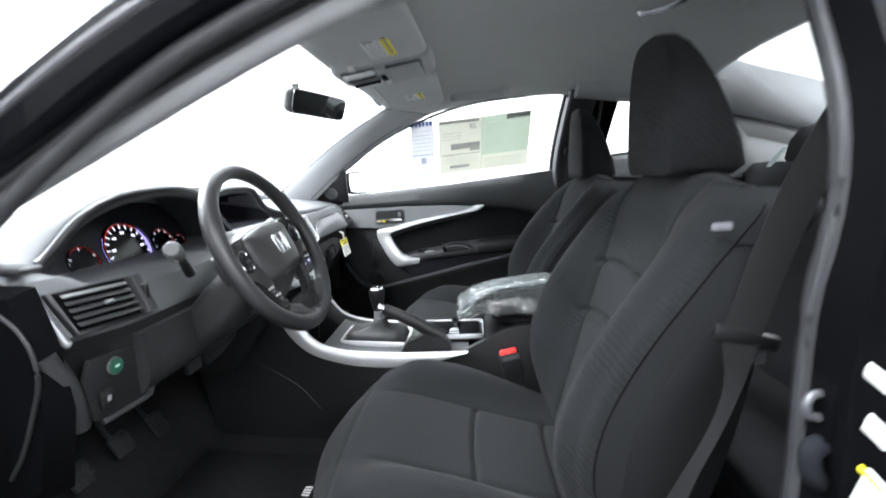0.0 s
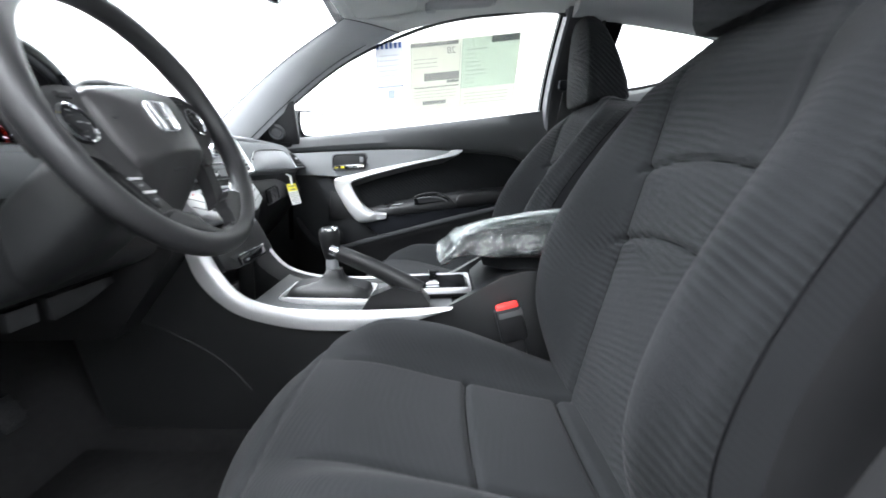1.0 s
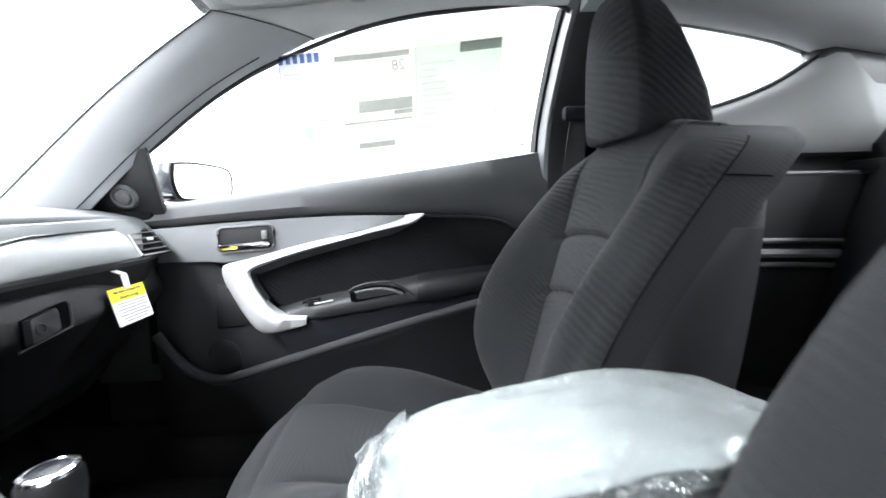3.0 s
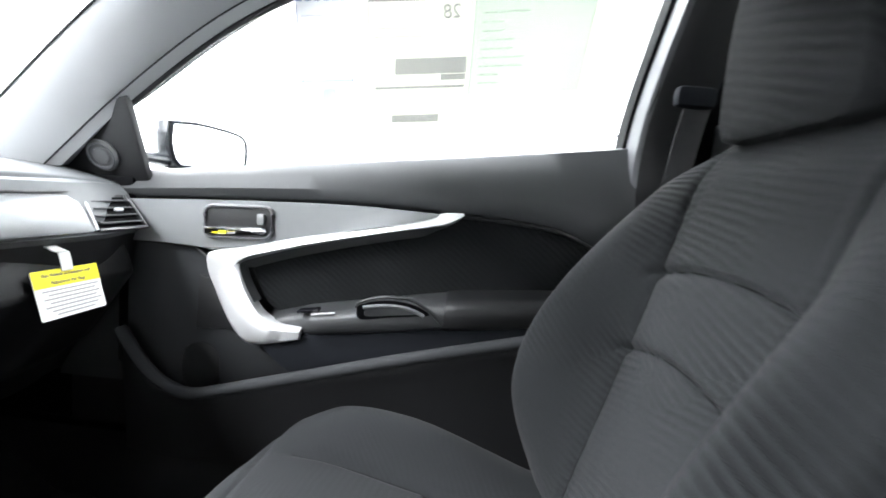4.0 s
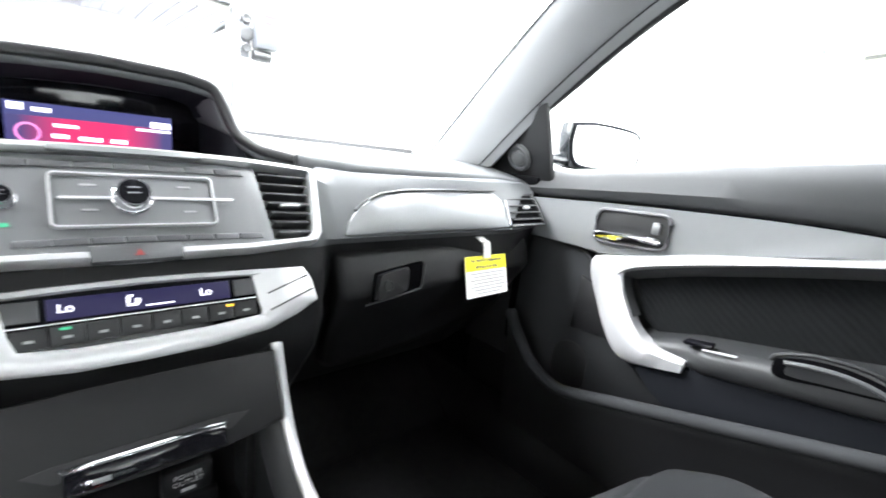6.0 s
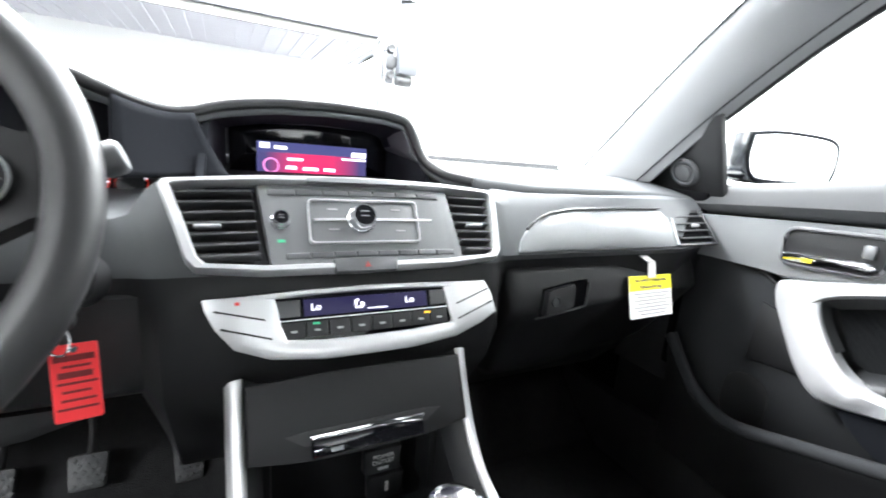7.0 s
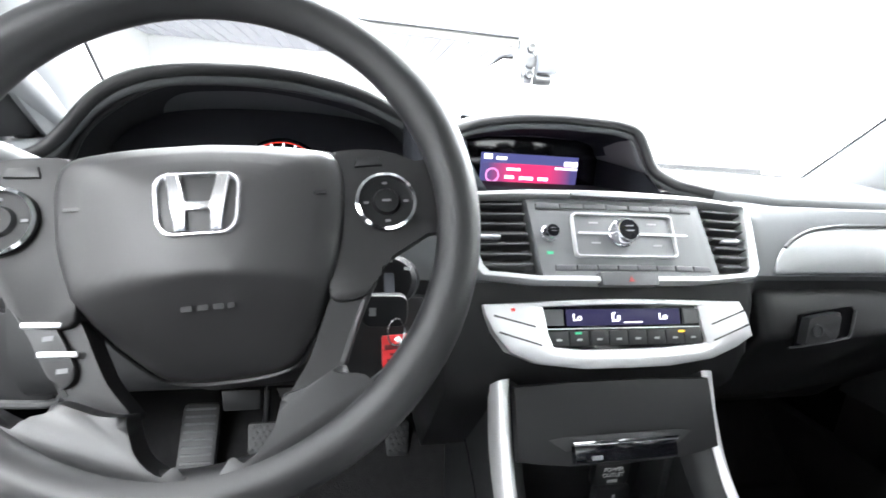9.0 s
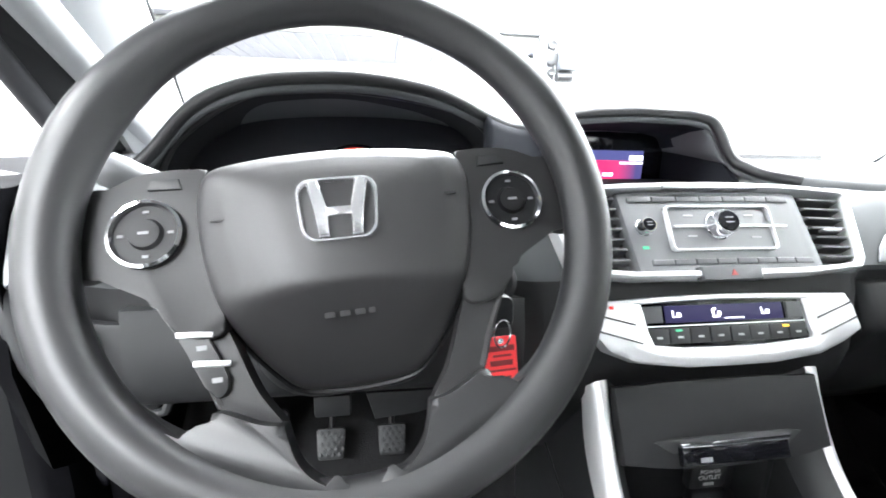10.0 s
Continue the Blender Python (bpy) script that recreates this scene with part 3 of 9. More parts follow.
def a_pillar(s, label):
    w, e = spline(WS, 26), spline(SIDE_EDGE, 26)
    if s < 0:
        e = [tuple(V(*b).lerp(V(*a), 0.22)) for a, b in zip(w, e)]
    rings = []
    for a, b in zip(w, e):
        a, b = V(*a), V(*b)
        inward = V(0.35, -0.75, -0.1).normalized()
        ring = [a, a + (b - a) * 0.12 + inward * 0.014, a + (b - a) * 0.4 + inward * 0.024, a + (b - a) * 0.7 + inward * 0.024, b + inward * 0.012, b,
                b - inward * 0.03, a - inward * 0.03]
        rings.append([(p.x, s * p.y, p.z) for p in ring])
    single("windscreen_edge", tube([(p[0] + 0.002, s * (p[1] - 0.002), p[2]) for p in spline(WS, 24)], 0.0018, 6), BLACK, "thin black edge of the windscreen glass", "windscreen edge", kind="structure")
    if s > 0:
        single("pillar_seal", tube([(p[0] - 0.004, p[1] - 0.010, p[2] - 0.001) for p in e], 0.0032, 8), SEAL, "grey rubber seal along the pillar trim", "seal", kind="structure")
        single("pillar_seal", tube([tuple(V(*a).lerp(V(*b), 0.86) + V(0.35, -0.75, -0.1).normalized() * 0.0175) for a, b in zip(w[:22], e[:22])], 0.0016, 6), BLACK, "dark joint along the pillar trim", "seal", kind="structure")
    single("pillar_front", loft(rings), PILLAR, label, "pillar", kind="structure", angle=60)
    # felt corner between the pillar's joint and the edge of the roof lining
    fx, fy, fz = FRAME[3]
    up = spline([w[-1], (-0.12, 0.528, roof_z(-0.12, 0.528) - 0.004), (fx, fy - 0.070, roof_z(fx, fy - 0.070) - 0.002)], 16)
    lo = spline([e[-1], (-0.02, 0.622, 1.264), (fx, fy + 0.004, fz + 0.003)], 16)
    rings = []
    for k, (a, b) in enumerate(zip(up, lo)):
        a, b, g = V(*a), V(*b), 1 - k / 15
        inward = V(0.35, -0.75, -0.1).normalized()
        ring = [a, a.lerp(b, 0.12) + inward * (0.002 + 0.011 * g), a.lerp(b, 0.4) + inward * (0.006 + 0.017 * g), a.lerp(b, 0.7) + inward * (0.007 + 0.016 * g), b + inward * (0.004 + 0.008 * g), b, b - inward * 0.02, a - inward * 0.02]
        rings.append([(p.x, s * p.y, p.z) for p in ring])
    single("roof_corner", loft(rings), HEADLINER, "pale grey felt corner above the windscreen pillar", "trim", kind="structure", angle=60)
    joint = [V(*rings[0][i]) + V(0.001, -s * 0.0006, -0.0006) for i in range(6)]
    single("trim_joint", tube(spline([tuple(p) for p in joint], 24), 0.0012, 6), BLACK, "fine dark joint at the top of the pillar trim", "joint", kind="structure")


a_pillar(1, "grey plastic windscreen pillar trim beside the passenger window")
a_pillar(-1, "grey plastic windscreen pillar trim beside the open driver side")


def outer_frame(s):
    """Black door-opening frame outside the trim, from the cowl over the roof rail."""
    pts = [(-0.80, 0.72, 0.86), (-0.62, 0.71, 0.95), (-0.461, 0.70, 1.05), (-0.30, 0.685, 1.165), (-0.125, 0.67, 1.262), (0.045, 0.655, 1.318), (0.245, 0.648, 1.350), (0.465, 0.65, 1.36), (0.75, 0.662, 1.350), (1.05, 0.665, 1.300)]
    path = spline(mirror_y(pts, s), 50)
    t = thing("roof_rail", path[0], "glossy black painted roof rail and windscreen frame", "roof rail", kind="structure")
    rings = []
    for x, y, z in path:
        rings.append([(x, y - s * 0.040, z - 0.016), (x - 0.003, y - s * 0.014, z - 0.024), (x - 0.006, y + s * 0.014, z - 0.018), (x - 0.010, y + s * 0.026, z - 0.002), (x - 0.016, y + s * 0.030, z + 0.018), (x - 0.022, y + s * 0.020, z + 0.034), (x - 0.026, y - s * 0.02, z + 0.042), (x - 0.012, y - s * 0.05, z + 0.03)])
    part("rail", loft(rings), BODY, t, angle=25)
    part("drip_moulding", tube(spline([(x - 0.012, y + s * 0.027, z + 0.004) for x, y, z in mirror_y(pts, s)], 50), 0.0045, 8), SEAL, t, "grey rubber roof moulding")
    path2 = spline([(x, y - s * 0.036, z - 0.014) for x, y, z in mirror_y(pts, s)], 50)
    part("seal", tube(path2, 0.012, 10), SEAL, t, "ribbed grey rubber door seal")
    if s < 0:
        w, e = spline(WS, 30), spline(SIDE_EDGE, 30)
        # black strips toned grey to stand in for their highlights
        for k, r, mat in ((0.16, 0.010, SEAL_DARK), (0.0, 0.007, SEAL), (-0.10, 0.012, SEAL_DARK)):
            line = [V(*b).lerp(V(*a), k) for a, b in zip(w, e)] + [V(*p) + V(0, 0.012 - 0.02 * k, 0.008) for p in FRAME[3:]]
            part("weather_strip", tube(spline([(p.x, -p.y - 0.010, p.z + 0.004) for p in line], 60), r, 10), mat, t, "black rubber weather strip")
        flange = spline([(-0.66, -0.648, 0.905), (-0.549, -0.640, 0.973), (-0.422, -0.632, 1.043), (-0.342, -0.625, 1.088), (-0.224, -0.617, 1.152), (-0.148, -0.612, 1.191), (-0.070, -0.606, 1.229), (0.06, -0.598, 1.284)], 50)
        part("pillar_flange", tube(flange, 0.0185, 14), PILLAR, t, "grey plastic edge of the pillar trim")
        web = spline([(p.x, -p.y - 0.010, p.z + 0.004) for p in line], 50)
        part("pillar_web", loft([[(a[0], a[1] + 0.006, a[2]), (b[0], b[1], b[2]), (b[0] - 0.012, b[1] + 0.004, b[2] + 0.012), (a[0] - 0.012, a[1] + 0.02, a[2] + 0.008)] for a, b in zip(web, flange)]), BLACK, t, "black web between seal and pillar trim")
        part("flange_seal", tube([(x + 0.014, y - 0.012, z + 0.014) for x, y, z in flange], 0.0075, 10), SEAL, t, "grey rubber bead along the pillar trim")


outer_frame(1)
outer_frame(-1)


def headliner():
    def fn(u, v):
        w = 2 * v - 1
        x0 = -0.272 + 0.035 * w * w
        x = x0 + (0.955 - x0) * u
        half = curve1([-0.27, -0.125, 0.245, 0.7, 1.12], [0.525, 0.635, 0.61, 0.61, 0.58], x)
        return (x, w * half, roof_z(x, w * half))
    ob = single("headliner", grid(fn, 60, 40), HEADLINER, "pale grey felt headliner under the roof", "headliner", kind="structure")
    thicken(ob, 0.02, 1.0)
    return ob


headliner()


def roof_side_trim():
    """Felt-covered edge that turns down from the headliner to the top of the passenger door frame."""
    rows = []
    for x, y, z in spline(FRAME, 60):
        if x < 0.03:
            continue
        yi = y - 0.070
        rows.append([(x, y + 0.004, z + 0.003), (x, y - 0.006, z + 0.004), (x, y - 0.030, z + 0.45 * (roof_z(x, yi) - z)), (x, yi, roof_z(x, yi) - 0.001), (x, yi, roof_z(x, yi) + 0.012), (x, y + 0.004, z + 0.02)])
    single("roof_side_trim", loft(rows), HEADLINER, "pale grey felt edge above the passenger window", "trim", kind="structure", angle=60)


roof_side_trim()


def roof_skin():
    def fn(u, v):
        w = 2 * v - 1
        x = -0.30 + 1.25 * u
        return (x, w * 0.66, roof_z(min(x, 1.25), w * 0.62) + 0.045)
    ob = single("roof", grid(fn, 30, 20), BODY, "glossy black painted car roof", "roof", kind="structure")
    thicken(ob, 0.012, 1.0)


roof_skin()


def windscreen():
    w = spline(WS, 16)
    def fn(u, v):
        x, y, z = w[min(15, int(round(u * 15)))]
        k = 2 * v - 1
        bow = 0.10 * (1 - k * k) * (1 - 0.62 * u)
        return (x - bow, y * k, z + 0.02 * (1 - k * k) * u)
    ob = single("windscreen", grid(fn, 15, 24), GLASS, "clear curved windscreen glass", "windscreen", kind="structure")
    ob.visible_shadow = False


windscreen()


def cowl():
    """Black frit and wiper cowl below the glass, and the bonnet beyond."""
    def fn(u, v):
        k = 2 * v - 1
        x = -0.775 - 0.11 * (1 - k * k) - 0.10 * u
        return (x, k * 0.66, 0.885 - 0.02 * u)
    base = [(-0.772 - 0.10 * (1 - k * k), 0.63 * k, 0.8975) for k in np.linspace(-1, 1, 41)]
    single("windscreen_base", tube(base, 0.0035, 6), BLACK, "black printed band along the foot of the windscreen", "windscreen edge", kind="structure")
    thicken(single("cowl", grid(fn, 3, 20), BLACK, "black plastic wiper cowl below the windscreen", "cowl", kind="structure"), 0.02)
    def fn2(u, v):
        k = 2 * v - 1
        x = -0.90 - 0.10 * (1 - k * k) - 0.95 * u
        return (x, k * (0.74 - 0.06 * u), 0.86 - 0.17 * u * u - 0.05 * k * k)
    thicken(single("bonnet", grid(fn2, 14, 20), BODY, "glossy black painted bonnet", "bonnet", kind="structure"), 0.015)
    for s in (1, -1):
        single("front_wing", box(-1.25, s * 0.8, 0.6, 1.3, 0.12, 0.42, 0.05), BODY, "glossy black front wing", "wing", kind="structure")
    single("front_bumper", box(-1.95, 0, 0.5, 0.2, 1.5, 0.4, 0.08), BODY, "glossy black front bumper", "bumper", kind="structure")
    single("firewall", box(-0.98, 0, 0.6, 0.04, 1.5, 0.62, 0.01), BLACK, "black bulkhead behind the dashboard", "bulkhead", kind="structure")


cowl()


def car_floor():
    def fn(u, v):
        x = -0.98 + 2.2 * u
        y = -0.74 + 1.48 * v
        z = 0.235
        if x < -0.62:
            z += (-0.62 - x) * 0.85
        z += 0.10 * math.exp(-(y / 0.13) ** 4)
        z += 0.02 * math.sin(9 * y + 3 * x) * 0.2
        if x > 0.5:
            z += 0.05 * smooth01(0.5, 0.75, x)
        return (x, y, z)
    ob = single("car_floor", grid(fn, 60, 50), CARPET, "black carpeted car floor with footwells", "car floor", kind="structure")
    thicken(ob, 0.03)
    for s in (1, -1):
        prof = [(-0.05, -0.09), (0.05, -0.09), (0.05, 0.02), (0.03, 0.045), (-0.03, 0.05), (-0.05, 0.02)]
        single("door_sill", sweep(spline([(-0.85, s * 0.735, 0.325), (-0.3, s * 0.735, 0.32), (0.55, s * 0.735, 0.32)], 12), prof), BLACK, "black plastic sill trim along the door opening", "sill", kind="structure")
        single("side_skirt", box(0.05, s * 0.86, 0.28, 2.3, 0.08, 0.2, 0.03), BODY, "glossy black painted side sill", "sill", kind="structure")
        single("hinge_pillar", box(-0.78, s * 0.80, 0.56, 0.42, 0.07, 0.62, 0.03), JAMB_AND_SHADE, "black door hinge pillar ahead of the door opening", "pillar", kind="structure")
        single("kick_panel", box(-0.80, s * 0.745, 0.52, 0.36, 0.03, 0.52, 0.01), JAMB_AND_SHADE, "black plastic kick panel in the footwell", "trim panel", kind="structure")
    mat = thing("floor_mat", (-0.36, -0.40, 0.256), "black carpet mat with small white lettering in the driver footwell", "floor mat")
    part("carpet", box(-0.36, -0.40, 0.262, 0.5, 0.44, 0.012, 0.005), CARPET, mat)
    for k in range(4):
        part("lettering", box(-0.278, -0.326 + 0.0085 * k, 0.2685, 0.018, 0.0045, 0.0012), WHITECARD, mat, "white woven lettering", smooth=False)
    single("floor_mat", box(-0.36, 0.42, 0.262, 0.5, 0.44, 0.012, 0.005), CARPET, "black carpet mat in the passenger footwell", "floor mat")


car_floor()


def b_pillar(s):
    t = thing("pillar_middle", (0.5, s * 0.7, 0.3), "black plastic pillar behind the door opening", "pillar", kind="structure")
    top = [(0.485, 0.603, 1.335), (0.47, 0.655, 1.22), (0.463, 0.735, 1.06), (0.47, 0.765, 0.9), (0.49, 0.775, 0.7), (0.50, 0.775, 0.35)]
    if s < 0:
        top = top[:2] + [(0.460, 0.725, 1.10), (0.462, 0.742, 1.02), (0.461, 0.742, 0.95), (0.458, 0.738, 0.89), (0.461, 0.741, 0.78), (0.467, 0.742, 0.66), (0.475, 0.742, 0.35)]
    path = spline(mirror_y(top, s), 30)
    rings = []
    for x, y, z in path:
        w = 0.10 + 0.12 * smooth01(1.0, 0.6, z)
        yi, yo = y - s * 0.012, y + s * 0.045
        rings.append([(x + 0.004, yi, z), (x + w * 0.5, yi - s * 0.012, z), (x + w, yi, z), (x + w, yo, z), (x + 0.004, yo, z)])
    part("trim", loft(rings), BLACK, t)
    q = 0.6 if s < 0 else 0.45
    rings = [[(x - 0.020 * q, y + s * 0.006, z), (x - 0.012 * q, y - s * 0.014 * q, z), (x + 0.004, y - s * 0.026 * q, z), (x + 0.022, y - s * 0.018 * q, z), (x + 0.022, y + s * 0.045, z), (x - 0.016, y + s * 0.045, z)] for x, y, z in path]
    part("seal", loft(rings), SEAL_DARK if s < 0 else SEAL_MID, t, "grey rubber door seal")
    if s < 0:
        part("seal_bead", tube([(x - 0.010, y - 0.012, z) for x, y, z in path], 0.0065, 10), SEAL_DARK, t, "round bead of the door seal")
        part("seal_lip", tube([(x + 0.002, y + 0.018, z) for x, y, z in path], 0.004, 8), BLACK, t, "black lip of the door seal")
    rings = [[(x - 0.02, y + s * 0.03, z), (x + 0.2, y + s * 0.04, z), (x + 0.2, y + s * 0.075, z), (x - 0.02, y + s * 0.075, z)] for x, y, z in path]
    part("outer_panel", loft(rings), JAMB_AND_SHADE, t, "black painted pillar panel")
    return t


b_pillar(1)
bp = b_pillar(-1)
for z in (1.09, 0.985, 0.93):
    part("clip", box(0.486, -0.795, z, 0.012, 0.012, 0.02, 0.003), WHITECARD, bp, "small white fastener")
part("striker", tube(spline([(0.446, -0.786, 0.812), (0.428, -0.788, 0.810), (0.426, -0.790, 0.792), (0.446, -0.790, 0.788)], 16), 0.0042, 8), STEEL, bp, "steel door striker loop")
part("striker_plate", box(0.440, -0.788, 0.798, 0.006, 0.030, 0.060, 0.003), JAMB_AND_SHADE, bp)
part("latch_cover", tube(spline([(0.446, -0.792, 0.765), (0.430, -0.796, 0.757), (0.432, -0.798, 0.735), (0.446, -0.794, 0.722)], 16), 0.010, 10), MATTE, bp, "black plastic latch cover")
for y0, z, h in ((0.813, 0.8485, 0.013), (0.822, 0.8035, 0.017), (0.826, 0.742, 0.046)):
    part("sticker", box(0.449, -y0 - 0.0125, z, 0.003, 0.025, h, 0.001, rot=Matrix.Rotation(radians(14), 3, "X")), WHITECARD, bp, "white printed label")
part("sticker_band", box(0.4470, -0.8385, 0.7615, 0.002, 0.0245, 0.005, rot=Matrix.Rotation(radians(14), 3, "X")), YELLOW, bp, "yellow band")


def rear_cabin():
    for s in (1, -1):
        # quarter trim below and behind the side glass
        pts_u = [(0.60, 0.60, 1.335), (0.80, 0.60, 1.325), (0.98, 0.615, 1.288), (1.09, 0.63, 1.247)]
        pts_l = [(0.60, 0.70, 1.08), (0.80, 0.69, 1.11), (0.97, 0.665, 1.165), (1.09, 0.632, 1.243)]
        u, l = spline(pts_u, 20), spline(pts_l, 20)
        ob = single("window_quarter", loft([mirror_y([a, b], s) for a, b in zip(u, l)], closed=False), GLASS, "clear rear quarter window glass", "window", kind="structure")
        ob.visible_shadow = False
        edge = [(x, s * (y - 0.006), z) for x, y, z in u + l[::-1] + u[:2]]
        single("quarter_window_seal", tube(edge, 0.006, 6), BLACK, "black rubber seal round the rear quarter window", "window seal", kind="structure")
        rings = []
        tail = spline([(1.09, 0.632, 1.243), (1.25, 0.60, 1.205), (1.45, 0.585, 1.15)], 8)[1:]
        for (x, y, z) in l + [(x, y - 0.004, z - 0.055 * smooth01(1.08, 1.13, x)) for x, y, z in tail]:
            rings.append([(x, s * y, z), (x, s * (y - 0.06), z - 0.025), (x, s * (y - 0.085), 1.02), (x, s * (y - 0.082), 1.002), (x, s * (y - 0.06), 0.996), (x, s * (y + 0.05), 0.996), (x, s * (y + 0.05), z)])
        single("quarter_trim", loft(rings), QTRIM, "grey plastic trim panel beside the rear seat", "trim panel", kind="structure", angle=60)
        rings = [[(x, s * (y + 0.03), z + 0.030), (x, s * (y - 0.014), z + 0.016), (x, s * (y - 0.040), z - 0.030), (x, s * (y - 0.040), z - 0.09), (x, s * (y + 0.05), z - 0.09)] for x, y, z in [(l[-1][0] - 0.02, l[-1][1] + 0.012, l[-1][2] - 0.016), l[-1]] + tail]
        single("quarter_seal", loft(rings), SOFT, "black trim behind the rear quarter window", "trim panel", kind="structure", angle=60)
        low = spline([(0.60, 0.635, 0), (0.80, 0.618, 0), (0.97, 0.60, 0), (1.20, 0.56, 0), (1.45, 0.54, 0)], 20)
        single("quarter_lower", loft([[(x, s * (y + 0.01), 1.02), (x, s * (y + 0.008), 0.962), (x, s * (y - 0.022), 0.956), (x, s * (y - 0.03), 0.83), (x, s * (y - 0.034), 0.35), (x, s * (y + 0.08), 0.35), (x, s * (y + 0.08), 1.02)] for x, y, _ in low]), LOWER, "black lower trim beside the rear seat", "trim panel", kind="structure", angle=40)
        for z, dy, r in ((0.957, 0.020, 0.005), (0.806, 0.038, 0.006), (0.778, 0.046, 0.010), (0.752, 0.040, 0.006)):
            single("ledge", tube([(x, s * (y - dy), z) for x, y, _ in low[:14]], r, 8), QTRIM, "grey moulding along the rear side trim", "trim", kind="structure")
        # rear roof pillar: a broad panel from the headliner down past the window's tip
        up = spline([(0.49, 0.525, roof_z(0.49, 0.525) - 0.001), (0.66, 0.515, roof_z(0.66, 0.515) - 0.001), (0.84, 0.49, roof_z(0.84, 0.49) - 0.001), (0.96, 0.462, 1.398), (1.10, 0.475, 1.372), (1.32, 0.50, 1.330), (1.50, 0.52, 1.26)], 26)
        lo = spline([(0.49, 0.590, 1.304), (0.66, 0.581, 1.294), (0.84, 0.588, 1.277), (0.98, 0.604, 1.262), (1.085, 0.622, 1.243), (1.25, 0.585, 1.205), (1.50, 0.57, 1.14)], 26)
        rings = []
        for p, q in zip(up, lo):
            p, q = V(*p), V(*q)
            ring = [p + V(0, -0.006, 0.014), p, p.lerp(q, 0.3) + V(0, -0.022, -0.006), p.lerp(q, 0.7) + V(0, -0.024, -0.010), q + V(0, -0.004, 0), q + V(0, 0.03, 0.0), p.lerp(q, 0.5) + V(0, 0.09, 0.03)]
            rings.append([(r.x, s * r.y, r.z) for r in ring])
        if s > 0:
            cap = axes((0.982, 0.4895, 1.3415), (1, 0, -0.3), (-0.2, 0.62, -0.75))
            single("trim_cap", lathe(cap, [(0.014, -0.008), (0.014, 0.0005), (0.012, 0.002), (0.002, 0.0022)], 24), PILLAR, "small round cap on the rear pillar trim", "trim cap", kind="structure")
            single("trim_clip", box(0.752, 0.579, 1.294, 0.026, 0.008, 0.010, 0.002), BLACK, "small black clip in the rear pillar trim", "trim clip", kind="structure")
        single("pillar_rear", loft(rings), PILLAR, "pale grey plastic rear roof pillar trim", "pillar", kind="structure", angle=60)
        skin = [[(p[0], s * (p[1] + 0.05), p[2] + 0.034), (q[0], s * (q[1] + 0.055), q[2] + 0.004), (q[0], s * (q[1] + 0.04), q[2] + 0.002), (p[0], s * (p[1] + 0.035), p[2] + 0.026)] for p, q in zip(up, lo)]
        single("rear_quarter_skin", loft(skin), BODY, "glossy black painted rear roof pillar", "pillar", kind="structure", angle=60)
        single("rear_wing", box(1.35, s * 0.8, 0.7, 1.5, 0.16, 0.7, 0.06), BODY, "glossy black rear wing panel", "wing", kind="structure")
    bm = grid(lambda u, v: (0.945 + 0.70 * u, (2 * v - 1) * (0.50 + 0.03 * u), 1.402 - 0.38 * u ** 1.15 + 0.012 * (1 - (2 * v - 1) ** 2)), 8, 12)
    single("window_rear", bm, GLASS, "sloping clear rear window glass", "window", kind="structure").visible_shadow = False
    single("parcel_shelf", box(1.36, 0, 0.97, 0.5, 1.2, 0.03, 0.01), SOFT, "dark rear parcel shelf", "shelf", kind="structure")
    single("boot_panel", box(1.75, 0, 0.9, 0.5, 1.45, 0.12, 0.04), BODY, "glossy black boot lid", "boot lid", kind="structure")


rear_cabin()


# ---- dashboard ----
dash = thing("dashboard", (-0.5, 0, 0.5), "dark grey soft-touch dashboard with silver trim and two cowled displays", "dashboard")

EDGE = [(-0.70, -0.505, 0.878), (-0.66, -0.515, 0.884), (-0.632, -0.528, 0.887), (-0.616, -0.530, 0.893), (-0.594, -0.530, 0.908), (-0.566, -0.525, 0.940), (-0.536, -0.514, 0.964), (-0.495, -0.504, 0.981),
        (-0.460, -0.500, 0.988), (-0.42, -0.499, 0.991), (-0.382, -0.496, 0.992), (-0.342, -0.499, 0.990), (-0.29, -0.504, 0.982), (-0.258, -0.510, 0.971), (-0.228, -0.519, 0.958), (-0.20, -0.535, 0.949), (-0.172, -0.548, 0.947),
        (-0.13, -0.565, 0.962), (-0.07, -0.580, 0.972), (0.0, -0.588, 0.976), (0.080, -0.588, 0.974), (0.110, -0.584, 0.968), (0.119, -0.578, 0.958), (0.124, -0.572, 0.940), (0.133, -0.560, 0.912), (0.155, -0.532, 0.896),
        (0.195, -0.500, 0.888), (0.26, -0.477, 0.884), (0.40, -0.478, 0.882), (0.56, -0.49, 0.878), (0.70, -0.50, 0.872)]
EDGE_Y, EDGE_X, EDGE_Z = zip(*EDGE)


def edge_at(y):
    return curve1(EDGE_Y, EDGE_X, y), curve1(EDGE_Y, EDGE_Z, y)


def edge_smooth(y):
    w = 0.014 if y < 0.06 else 0.005
    k = [edge_at(y + d * w) for d in (-1, -0.5, 0, 0.5, 1)]
    return sum(a for a, _ in k) / 5, sum(b for _, b in k) / 5


